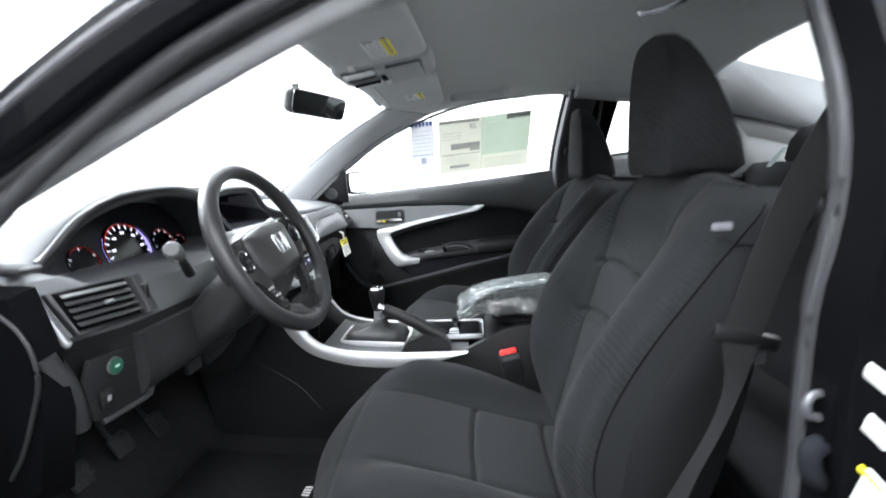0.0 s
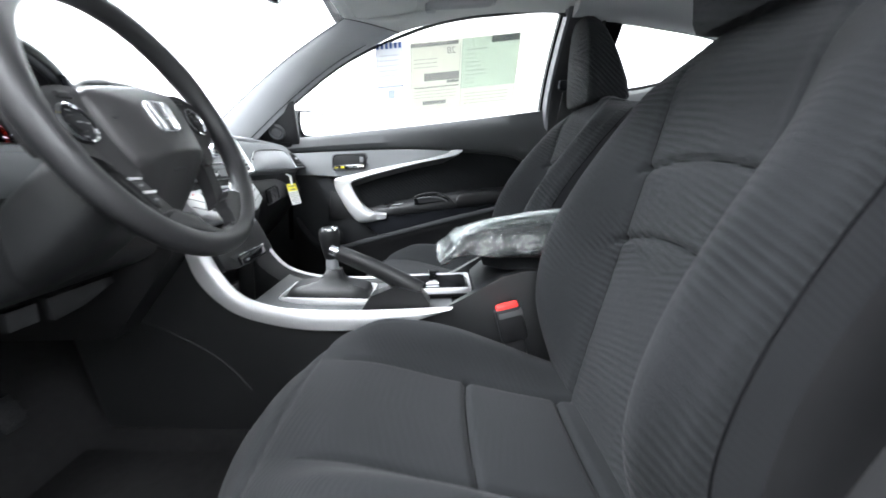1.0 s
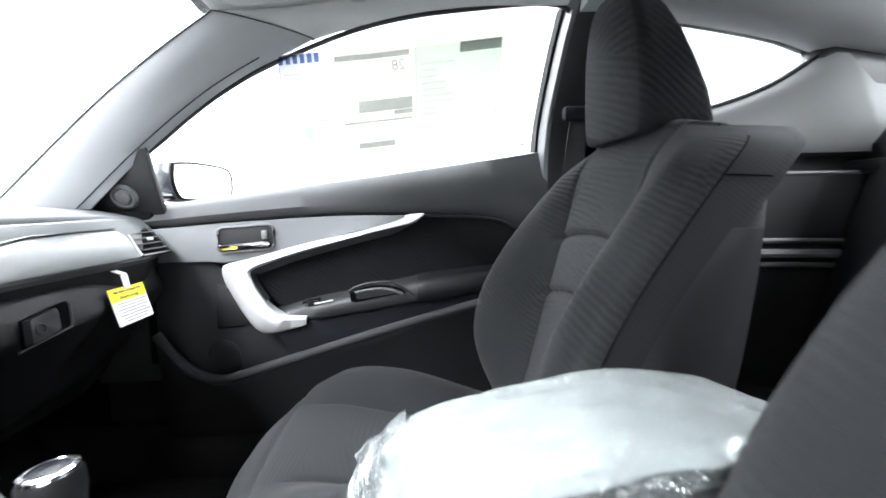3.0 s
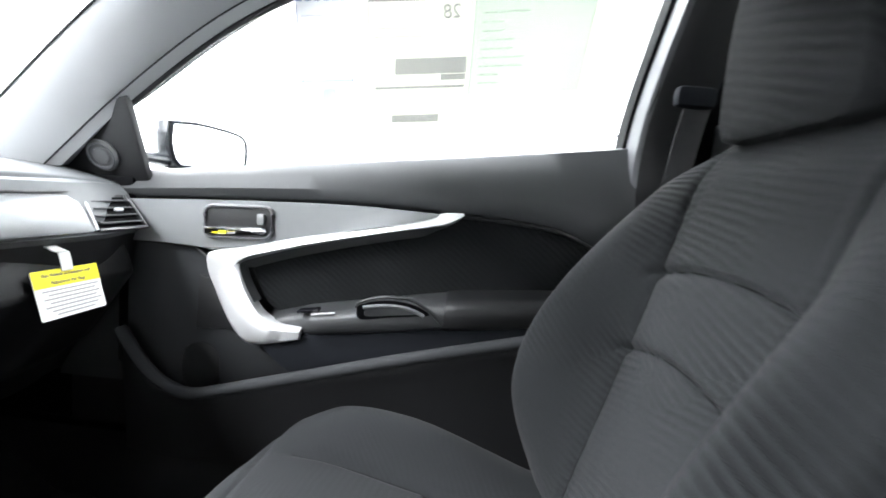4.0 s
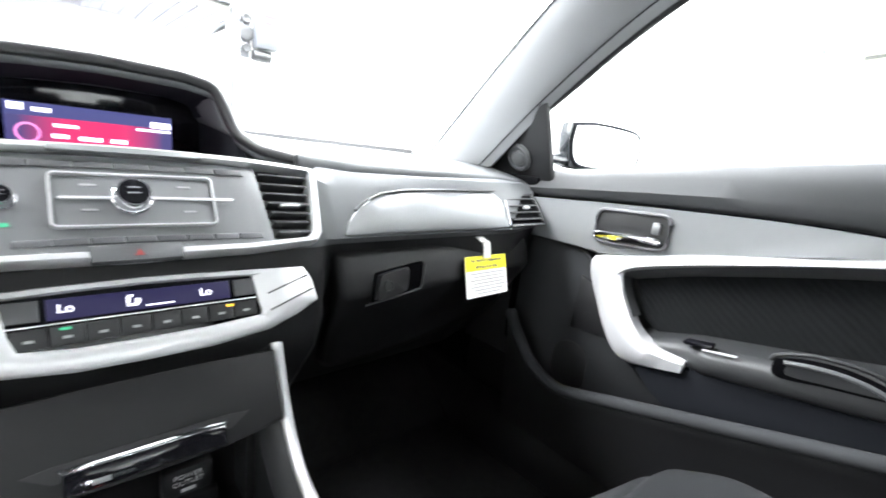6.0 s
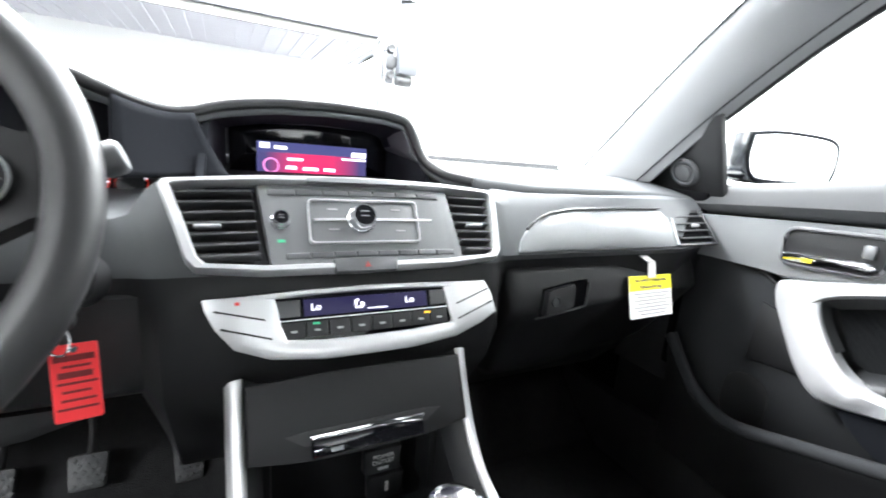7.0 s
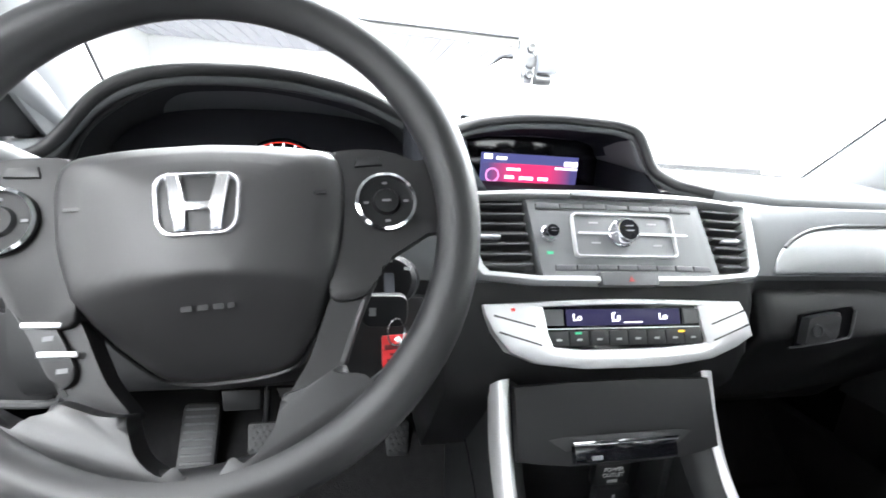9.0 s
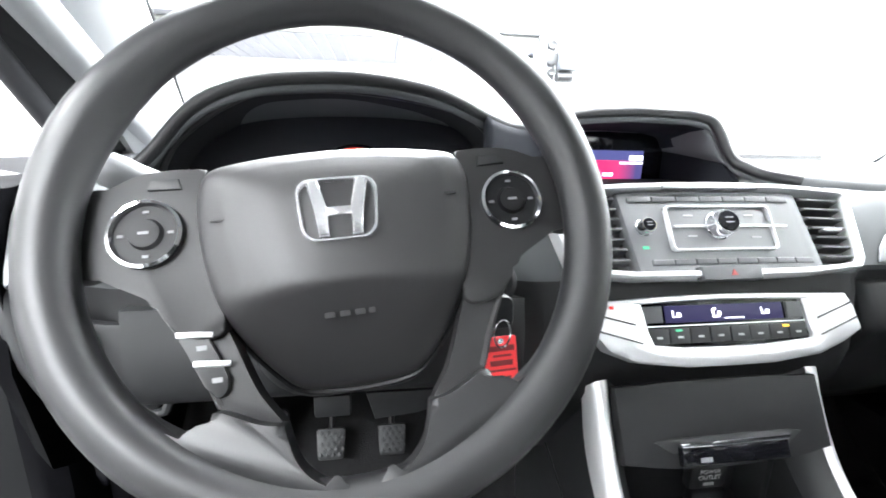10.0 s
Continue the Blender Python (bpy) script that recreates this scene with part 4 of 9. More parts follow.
def top_pad():
    """The padded top from the windscreen to the cowl edges, with rolled lips."""
    ys = np.concatenate([np.linspace(-0.69, 0.08, 90), np.linspace(0.084, 0.17, 50), np.linspace(0.18, 0.69, 41)])

    def fn(u, v):
        y = float(ys[int(round(v * 180))])
        x, z = edge_smooth(y)
        k = y / 0.63
        xb, zb = -0.775 - 0.10 * max(0, 1 - k * k), 0.893
        if u < 0.2:                       # rolled lip
            a = u / 0.2
            ang = math.pi * (1 - a) * 0.75
            return (x - 0.010 + 0.012 * math.sin(ang), y, z - 0.012 + 0.012 * math.cos(ang) - 0.004 * (1 - a))
        a = (u - 0.2) / 0.8
        rise = max(0, z - 0.90)
        zz = zb + (z - zb) * (1 - a) ** (1.0 if rise < 0.02 else 1.15) + 0.012 * math.sin(math.pi * a)
        return (x - 0.010 + (xb - x + 0.010) * a, y, zz)
    ob = part("top_pad", grid(fn, 26, 180), GREY_SOFT, dash, "dark grey soft-touch padded top")
    thicken(ob, 0.012, -1.0)


top_pad()

lip = [V(edge_smooth(y)[0] + 0.001, y, edge_smooth(y)[1] - 0.010) for y in np.concatenate([np.linspace(-0.625, 0.10, 110), np.linspace(0.104, 0.19, 40)])]
part("cowl_lip", tube(lip, 0.0075, 10), BLACK, dash, "black rolled lip of the cowls")

# outline of the facia below the cowl edges: (x, z) from the top lip down to the knee bolster
SEC_PASS = [(-0.50, 0.874), (-0.468, 0.868), (-0.450, 0.852), (-0.418, 0.790), (-0.428, 0.781), (-0.432, 0.768), (-0.436, 0.745), (-0.458, 0.68), (-0.535, 0.58), (-0.58, 0.50), (-0.80, 0.49)]
SEC_MID = [(-0.62, 0.862), (-0.52, 0.866), (-0.462, 0.868), (-0.414, 0.792), (-0.412, 0.783), (-0.410, 0.775), (-0.405, 0.764), (-0.392, 0.700), (-0.400, 0.66), (-0.52, 0.50), (-0.80, 0.49)]
SEC_DRIVE = [(-0.60, 0.845), (-0.50, 0.840), (-0.450, 0.832), (-0.430, 0.790), (-0.430, 0.780), (-0.428, 0.770), (-0.426, 0.755), (-0.426, 0.70), (-0.440, 0.665), (-0.52, 0.645), (-0.80, 0.63)]
SEC_END = [(-0.50, 0.872), (-0.465, 0.868), (-0.445, 0.850), (-0.420, 0.790), (-0.425, 0.782), (-0.430, 0.765), (-0.434, 0.755), (-0.438, 0.70), (-0.448, 0.645), (-0.52, 0.625), (-0.80, 0.62)]


def facia():
    keys = [(-0.69, SEC_END), (-0.64, SEC_END), (-0.565, SEC_DRIVE), (-0.22, SEC_DRIVE), (-0.19, SEC_MID), (0.18, SEC_MID), (0.215, SEC_PASS), (0.69, SEC_PASS)]
    upper, lower = [], []
    for i in range(111):
        y = -0.69 + 1.38 * i / 110
        for (ya, a), (yb, b) in zip(keys, keys[1:]):
            if ya <= y <= yb + 1e-9:
                k = smooth01(ya, yb, y)
                sec = [(p[0] + (q[0] - p[0]) * k, p[1] + (q[1] - p[1]) * k) for p, q in zip(a, b)]
                break
        back = 0.03 * smooth01(0.56, 0.69, abs(y))
        pts = [(x - back, y, z) for x, z in sec]
        upper.append(pts[:5] + [(-0.94, y, pts[4][2]), (-0.94, y, 0.84)])
        lower.append(pts[4:] + [(-0.95, y, pts[-1][2]), (-0.95, y, pts[4][2] - 0.004)])
    part("upper_facia", loft(upper), GREY_SOFT, dash, "dark grey soft-touch upper facia", angle=30)
    part("lower_facia", loft(lower), LOWER, dash, "black moulded lower facia", angle=30)


facia()


# -- centre stack: the plane of the audio panel leans back towards the top --
STACK_M = axes((-0.419, 0.002, 0.836), (0, 1, 0), (-0.52, 0, 0.85))


def bow(a, b, c, k=0.3):
    """The stack is bowed: its ends fall back."""
    return STACK_M @ Vector((a, b, c - k * a * a))


def stack_plate(name, poly, c0, depth, mat, bevel=0.0015, label="", parent=None, k=0.3):
    """A plate on the bowed stack; its outline is cut fine enough to follow the bow."""
    fine = []
    n = len(poly)
    for i in range(n):
        (a0, b0), (a1, b1) = poly[i], poly[(i + 1) % n]
        m = max(1, int(abs(a1 - a0) / 0.012))
        fine += [(a0 + (a1 - a0) * j / m, b0 + (b1 - b0) * j / m) for j in range(m)]
    cols = sorted({round(a, 4) for a, _ in fine})
    bm = prism(fine, lambda a, b, c: (a, b, c), depth, bevel)
    for x in np.linspace(min(cols), max(cols), max(2, int((max(cols) - min(cols)) / 0.02)))[1:-1]:
        bmesh.ops.bisect_plane(bm, geom=bm.verts[:] + bm.edges[:] + bm.faces[:], plane_co=(x, 0, 0), plane_no=(1, 0, 0))
    for v in bm.verts:
        v.co = bow(v.co.x, v.co.y, v.co.z + c0, k)
    own = parent or dash
    return (sub if own is not dash else part)(name, bm, mat, own, label, angle=35)


def ring_plate(name, outer, inner, c0, depth, mat, label="", k=0.3, placer=None):
    """A frame between two outlines of equal point count, bevelled by a raised mid ring."""
    placer = placer or (lambda a, b, c: bow(a, b, c, k))
    bm = bmesh.new()
    rows = []
    for wgt, c in ((0.0, c0 - depth), (0.0, c0), (0.18, c0 + 0.003), (0.82, c0 + 0.003), (1.0, c0), (1.0, c0 - depth)):
        rows.append([bm.verts.new(placer(o[0] + (i[0] - o[0]) * wgt, o[1] + (i[1] - o[1]) * wgt, c)) for o, i in zip(outer, inner)])
    n = len(outer)
    for r0, r1 in zip(rows, rows[1:]):
        for j in range(n):
            bm.faces.new((r0[j], r0[(j + 1) % n], r1[(j + 1) % n], r1[j]))
    return part(name, bm, mat, dash, label, angle=50)


BZ_OUT = [(-0.190, 0.040), (-0.186, 0.046), (-0.10, 0.050), (0.0, 0.051), (0.10, 0.050), (0.182, 0.046), (0.188, 0.040), (0.184, 0.0), (0.180, -0.036), (0.172, -0.046), (0.10, -0.053), (0.0, -0.055), (-0.10, -0.053), (-0.160, -0.046), (-0.168, -0.036), (-0.178, 0.0)]
BZ_IN = [(-0.179, 0.0385), (-0.176, 0.041), (-0.10, 0.0435), (0.0, 0.0445), (0.10, 0.0435), (0.174, 0.041), (0.177, 0.0385), (0.174, 0.0), (0.169, -0.034), (0.163, -0.041), (0.10, -0.0465), (0.0, -0.048), (-0.10, -0.0465), (-0.151, -0.041), (-0.157, -0.034), (-0.167, 0.0)]
bo, bi = [], []
for j in range(len(BZ_OUT)):
    p, q = BZ_OUT[j], BZ_OUT[(j + 1) % len(BZ_OUT)]
    r, s = BZ_IN[j], BZ_IN[(j + 1) % len(BZ_IN)]
    for kk in range(5):
        f0 = kk / 5
        bo.append((p[0] + (q[0] - p[0]) * f0, p[1] + (q[1] - p[1]) * f0))
        bi.append((r[0] + (s[0] - r[0]) * f0, r[1] + (s[1] - r[1]) * f0))
ring_plate("bezel", bo, bi, 0.004, 0.02, SILVER, "satin silver bezel round vents and audio panel")
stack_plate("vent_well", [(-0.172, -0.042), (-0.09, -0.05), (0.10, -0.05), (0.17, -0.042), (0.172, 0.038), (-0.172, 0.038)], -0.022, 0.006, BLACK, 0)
face = stack_plate("audio_panel", [(-0.104, 0.0415), (0.114, 0.0415), (0.125, -0.0465), (-0.093, -0.0465)], -0.02, 0.02, STACK, 0.002, "dark grey audio control panel")
for k in range(7):
    a0 = -0.094 + k * 0.0278
    stack_plate("button", [(a0, 0.0295), (a0 + 0.0270, 0.0295), (a0 + 0.0270, 0.0355), (a0, 0.0355)], -0.001, 0.003, DARKGREY, 0.0008, parent=face)
for k in range(8):
    a0 = -0.079 + k * 0.0238
    stack_plate("button", [(a0, -0.0405), (a0 + 0.0230, -0.0405), (a0 + 0.0230, -0.0345), (a0, -0.0345)], -0.001, 0.003, DARKGREY, 0.0008, parent=face)
stack_plate("key_block", [(-0.052, -0.024), (0.068, -0.024), (0.064, 0.0215), (-0.056, 0.0215)], -0.001, 0.0032, STACK, 0.001, parent=face)
oo = [(p[0] * 1.0 + 0.006, p[1] - 0.001) for p in rrect(0.124, 0.050, 0.005)]
ii = [(p[0] + 0.006, p[1] - 0.001) for p in rrect(0.120, 0.046, 0.004)]
ring_plate("key_block_rim", oo, ii, 0.003, 0.004, SILVER, "thin silver rim")
stack_plate("strip", [(-0.050, -0.0008), (0.085, -0.0008), (0.085, 0.0014), (-0.050, 0.0014)], 0.0035, 0.0022, SILVER, 0.0005, "chrome line", parent=face)
for kx, kr, kh in ((0.0, 0.0152, 0.019), (-0.083, 0.0092, 0.013)):
    ctr = bow(kx, 0.0, 0.001)
    km = STACK_M.copy(); km.translation = ctr
    kb = part("knob", lathe(km, [(kr, 0), (kr, kh * 0.25), (kr * 0.92, kh * 0.3), (kr * 0.9, kh * 0.8), (kr * 0.82, kh), (kr * 0.74, kh)], 36), CHROME, dash, "chrome audio knob with black cap")
    sub("cap", lathe(km, [(kr * 0.76, kh * 0.98), (kr * 0.72, kh * 1.06), (kr * 0.2, kh * 1.09)], 30), BLACKGLOSS, kb, "black cap")
    for dy in (0.22, -0.12):
        sub("mark", box(*(km @ Vector((0, kr * dy, kh * 1.09))), kr * 0.6, kr * 0.08, 0.0006, rot=km.to_3x3()), KEYMARK, kb, smooth=False)
for a, b in ((-0.03, 0.013), (0.042, 0.013), (-0.03, -0.010), (0.045, -0.012)):
    sub("mark", box(*bow(a, b, 0.0026), 0.011, 0.0018, 0.0006, rot=STACK_M.to_3x3()), GREYINK, face, smooth=False)
sub("mark", box(*bow(-0.083, -0.021, 0.0008), 0.007, 0.003, 0.0008, rot=STACK_M.to_3x3()), GREENLED, face, "small green lit mark", smooth=False)
for side, (a0, a1, s0) in (("l", (-0.176, -0.108, 1)), ("r", (0.116, 0.174, -1))):
    vent = stack_plate("vent", [(a0 + 0.004, -0.041), (a1, -0.044), (a1, 0.038), (a0, 0.036)] if s0 > 0 else [(a0 + 0.012, -0.044), (a1 - 0.004, -0.041), (a1, 0.036), (a0, 0.038)], -0.018, 0.004, BLACK, 0, "black air vent with horizontal slats")
    for k in range(7):
        b = 0.032 - k * 0.0112
        lo, hi = (a0 + (0.012 * k / 6 if s0 > 0 else 0.012 * k / 6), a1 + (0.006 * k / 6 if s0 > 0 else -0.006 * k / 6))
        mid = bow((lo + hi) / 2, b, -0.004)
        slope = math.atan(2 * 0.3 * (lo + hi) / 2)
        rot = STACK_M.to_3x3() @ Matrix.Rotation(slope, 3, "Y") @ Matrix.Rotation(radians(-14), 3, "X")
        sub("slat", box(*mid, hi - lo, 0.0028, 0.013, 0.001, rot=rot), TRIM, vent)
    kx = (a0 + a1) / 2 - (0.006 if s0 > 0 else -0.002)
    sub("slider", box(*bow(kx, -0.004, 0.002), 0.024, 0.0042, 0.008, 0.002, rot=STACK_M.to_3x3(), segs=3), INLAY, vent, "silver vent tab")
hz = stack_plate("hazard_button", [(-0.033, -0.0585), (0.033, -0.0585), (0.034, -0.0445), (-0.034, -0.0445)], -0.001, 0.0105, DARKGREY, 0.0015, "dark hazard button with a red triangle")
hm = STACK_M.copy(); hm.translation = bow(0, -0.0520, 0.0099)
tri = [(-0.0035, -0.0028), (0.0035, -0.0028), (0.0, 0.0035)]
sub("triangle", prism(tri, on(hm), 0.0006), make("dull_red_print", (0.30, 0.03, 0.03), 0.6), hz, smooth=False)
stack_plate("disc_slot", [(-0.055, 0.0425), (0.060, 0.0425), (0.060, 0.0475), (-0.055, 0.0475)], 0.003, 0.0055, INLAY, 0.001, "grey disc slot cover")

# -- climate panel: a silver boat-shaped trim with a dark display --
CL_M = axes((-0.384, 0.005, 0.735), (0, 1, 0), (-0.42, 0, 0.90))


def clim(a, b, c):
    return CL_M @ Vector((a, b, c - 0.05 * a * a))


CO = [(-0.158, 0.032), (-0.06, 0.036), (0.0, 0.037), (0.06, 0.036), (0.152, 0.033), (0.160, 0.018), (0.164, -0.006), (0.14, -0.018), (0.105, -0.030), (0.05, -0.036), (0.0, -0.0365), (-0.05, -0.036), (-0.10, -0.030), (-0.132, -0.017), (-0.148, 0.004), (-0.156, 0.022)]
CI = [(-0.094, 0.0285), (-0.05, 0.030), (0.0, 0.031), (0.05, 0.030), (0.094, 0.0285), (0.096, 0.02), (0.099, 0.0), (0.101, -0.008), (0.100, -0.013), (0.05, -0.0165), (0.0, -0.017), (-0.05, -0.0165), (-0.084, -0.013), (-0.086, -0.008), (-0.089, 0.0), (-0.092, 0.02)]
co, ci = [], []
for j in range(16):
    for kk in range(5):
        f0 = kk / 5
        co.append(tuple(np.array(CO[j]) * (1 - f0) + np.array(CO[(j + 1) % 16]) * f0))
        ci.append(tuple(np.array(CI[j]) * (1 - f0) + np.array(CI[(j + 1) % 16]) * f0))
ring_plate("climate_trim", co, ci, 0.002, 0.03, SILVER, "satin silver climate panel surround", placer=clim)


def clim_box(name, a0, a1, b0, b1, c0, d, mat, parent, label="", bevel=0.0008):
    bm = prism([(a0, b0), (a1, b0), (a1, b1), (a0, b1)], clim, d, bevel)
    for v in bm.verts:
        v.co = v.co + (CL_M.to_3x3() @ Vector((0, 0, c0)))
    return (sub if parent is not dash else part)(name, bm, mat, parent, label, angle=35)


cp = clim_box("climate_panel", -0.096, 0.102, -0.018, 0.031, -0.012, 0.01, BLACKGLOSS, dash, "gloss black climate display and button row", 0)
clim_box("display", -0.066, 0.072, 0.0085, 0.026, -0.0015, 0.0012, CLIMATE_LCD, cp, "dark violet lit display")
cm = CL_M.to_3x3()
for a in (-0.054, 0.050):
    words("Lo", CL_M @ pose(a, 0.0172, 0.0002 - 0.05 * a * a), 0.0105, WHITELED, "digits", cp, "lit lavender digits")
for dx, dz, w, h in ((-0.004, 0.002, 0.0022, 0.006), (-0.001, -0.003, 0.008, 0.002), (0.003, 0.0, 0.0035, 0.0045), (-0.002, 0.005, 0.003, 0.002)):
    sub("digit_bar", box(*clim(-0.008 + dx, 0.0165 + dz, 0.0004), w, h, 0.0006, rot=cm), WHITELED, cp, smooth=False)
sub("digit_bar", box(*clim(0.012, 0.0115, 0.0004), 0.022, 0.0012, 0.0006, rot=cm), WHITELED, cp, smooth=False)
clim_box("button", -0.093, -0.07, 0.009, 0.026, -0.002, 0.003, DARKGREY, cp)
clim_box("button", 0.076, 0.096, 0.009, 0.026, -0.002, 0.003, DARKGREY, cp)
sub("chrome_line", box(*clim(0.003, 0.0055, 0.0006), 0.186, 0.0012, 0.0012, rot=cm), SILVER, cp, smooth=False)
for k in range(8):
    a0 = -0.088 + k * 0.0231
    clim_box("button", a0, a0 + 0.0222, -0.0125, 0.0035, -0.002, 0.0035, SOFT, cp)
    sub("mark", box(*clim(a0 + 0.011, -0.006, 0.0018), 0.006, 0.0022, 0.0006, rot=cm), GREYINK, cp, smooth=False)
for a, mt in ((-0.055, GREENLED), (0.070, AMBERLED)):
    sub("lamp", box(*clim(a, 0.0008, 0.0020), 0.007, 0.0022, 0.0006, rot=cm), mt, cp, "small lit lamp", smooth=False)
for line in (((-0.148, 0.0205), (-0.104, 0.0085)), ((-0.143, 0.0035), (-0.098, -0.0105)), ((0.108, 0.0075), (0.154, 0.0225)), ((0.108, -0.0105), (0.158, 0.0065))):
    ends = [clim(a, b, 0.0046) for a, b in line]
    part("button_groove", tube([ends[0], ends[0].lerp(ends[1], 0.5), ends[1]], 0.0011, 6), BLACK, dash, "dark groove between silver climate keys")
part("pointer", box(*clim(-0.128, 0.026, 0.0062), 0.004, 0.003, 0.001, rot=cm), RED, dash, smooth=False)

# -- storage lid, cubby and sockets below --
lid_m = axes((-0.374, 0.0, 0.652), (0, 1, 0), (-0.45, 0, 0.89))
lid = part("storage_lid", prism([(-0.1185, -0.048), (-0.09, -0.0515), (-0.06, -0.0545), (0.0, -0.056), (0.06, -0.0545), (0.09, -0.0515), (0.1185, -0.048), (0.1185, 0.026), (0.05, 0.028), (-0.05, 0.028), (-0.1185, 0.026)], on(lid_m), 0.012, 0.004), LOWER, dash, "dark grey storage lid with a chrome pull")
sub("pull", prism([(-0.060, -0.052), (0.060, -0.052), (0.060, -0.0335), (-0.060, -0.0335)], lambda a, b, c: lid_m @ Vector((a, b, 0.010 + c)), 0.010, 0.003), BLACKGLOSS, lid, "glossy black pull")
sub("pull_rim", prism([(-0.060, -0.0345), (0.060, -0.0345), (0.063, -0.0295), (-0.063, -0.0295)], lambda a, b, c: lid_m @ Vector((a, b, 0.010 + c)), 0.012, 0.002), CHROME, lid, "chrome strip")
sub("pull_badge", box(*(lid_m @ Vector((-0.036, -0.0465, 0.0205))), 0.012, 0.004, 0.001, rot=lid_m.to_3x3()), KEYMARK, lid, smooth=False)
sub("pull_recess", prism([(-0.084, -0.0285), (-0.066, -0.0265), (0.066, -0.0265), (0.084, -0.0285), (0.066, -0.040), (-0.066, -0.040)], lambda a, b, c: lid_m @ Vector((a, b, 0.0118 + c)), 0.001), SOFT, lid, "dark recess behind the pull", smooth=False)
part("cubby_back", box(-0.435, 0, 0.535, 0.02, 0.22, 0.18, 0.004), BLACK, dash)
part("cubby_side", box(-0.415, -0.100, 0.55, 0.06, 0.012, 0.13, 0.004), BLACK, dash)
part("cubby_side", box(-0.415, 0.100, 0.55, 0.06, 0.012, 0.13, 0.004), SOFT, dash)
sock = part("power_socket", box(-0.412, 0.040, 0.530, 0.016, 0.05, 0.036, 0.005), SOFT, dash, "black power socket cover")
sm = axes((-0.4035, 0.040, 0.530), (0, 1, 0), (0, 0, 1))
words("POWER", sm @ pose(0, 0.008, 0), 0.008, GREYINK, "socket_word", sock)
words("OUTLET", sm @ pose(0, 0.0, 0), 0.008, GREYINK, "socket_word", sock)
sub("mark", box(-0.4035, 0.040, 0.521, 0.0006, 0.014, 0.004), GREYINK, sock, smooth=False)
usb = part("usb_socket", box(-0.412, 0.046, 0.490, 0.016, 0.05, 0.036, 0.005), SOFT, dash, "black usb socket cover")
sub("mark", box(-0.4035, 0.046, 0.492, 0.0006, 0.004, 0.014), GREYINK, usb, smooth=False)

# -- screen in the deep central cowl --
scr = part("display_panel", box(-0.700, 0.0, 0.91, 0.01, 0.25, 0.12, 0.006), BLACKGLOSS, dash, "gloss black display panel")
sub("navy_field", box(-0.6935, 0.0, 0.882, 0.002, 0.172, 0.060), NAVYSCREEN, scr, "navy lit screen", smooth=False)
sub("red_field", box(-0.6915, 0.0, 0.876, 0.002, 0.170, 0.040), REDSCREEN, scr, "crimson lit field", smooth=False)
for y, z, w, h in ((-0.075, 0.906, 0.014, 0.008), (-0.052, 0.904, 0.018, 0.005), (0.072, 0.900, 0.024, 0.008), (0.064, 0.892, 0.040, 0.003), (-0.03, 0.887, 0.024, 0.004), (-0.036, 0.874, 0.016, 0.005), (-0.006, 0.873, 0.024, 0.005), (0.024, 0.873, 0.018, 0.005)):
    sub("text_bar", box(-0.6900, y, z, 0.001, w, h), WHITELED, scr, smooth=False)
sub("radio_icon", lathe(axes((-0.690, -0.066, 0.876), (0, 1, 0), (0, 0, 1)), [(0.012, 0), (0.012, 0.001), (0.0095, 0.001), (0.0095, 0)], 24, caps=False), emitter("pink_lit_mark", (0.8, 0.25, 0.6), 1.0), scr, "pink lit ring", smooth=False)
def wall_between(u, v):
    """The sloping wall between the two cowls, from the dip of the pad down to the bezel."""
    y = -0.232 + (0.232 - 0.160 + 0.036 * u) * v
    ex, ez = edge_smooth(min(y, -0.165))
    return (ex + 0.004 + 0.022 * u, y, ez - 0.014 + (0.866 - ez + 0.014) * u - 0.006 * math.sin(math.pi * u))


thicken(part("cowl_wall", grid(wall_between, 10, 10), MATTE, dash, "dark grey wall between the cowls"), 0.008, -1.0)
part("cowl_wall", prism([(-0.50, 0.862), (-0.70, 0.86), (-0.70, 0.955), (-0.60, 0.945), (-0.553, 0.925)], lambda a, b, c: (a, -0.128 - c - 0.12 * (a + 0.70), b), 0.008), MATTE, dash)
part("cowl_wall", prism([(-0.545, 0.868), (-0.70, 0.86), (-0.70, 0.955), (-0.61, 0.945), (-0.575, 0.895)], lambda a, b, c: (a, 0.122 + c + 0.10 * (a + 0.70), b), 0.008), MATTE, dash)
hood = []
for y in np.linspace(-0.158, 0.121, 48):
    ex, ez = edge_smooth(float(y))
    hood.append([(ex - 0.008, y, ez - 0.0225), (ex - 0.04, y * 0.99, ez - 0.0245), (-0.700, y * 0.96, ez - 0.034), (-0.700, y * 0.96, ez - 0.030), (ex - 0.04, y * 0.99, ez - 0.0205), (ex - 0.008, y, ez - 0.0185)])
part("screen_hood", loft(hood), MATTE, dash, "matte black lining of the screen hood", angle=50)
part("cowl_floor", box(-0.58, 0.0, 0.862, 0.25, 0.30, 0.008, 0.002), MATTE, dash)

# -- instrument cluster in the driver's cowl --
GM = axes((-0.600, -0.380, 0.860), (0, 1, 0), (-0.35, 0, 0.94))
cl = part("instrument_panel", prism([(-0.215, -0.062), (0.20, -0.062), (0.20, 0.05), (0.13, 0.095), (-0.13, 0.095), (-0.215, 0.05)], on(GM), 0.006), make("smoked_cluster_face", (0.014, 0.014, 0.018), 0.3, spec=0.5, vary=0.05), dash, "black instrument cluster with lit dials")


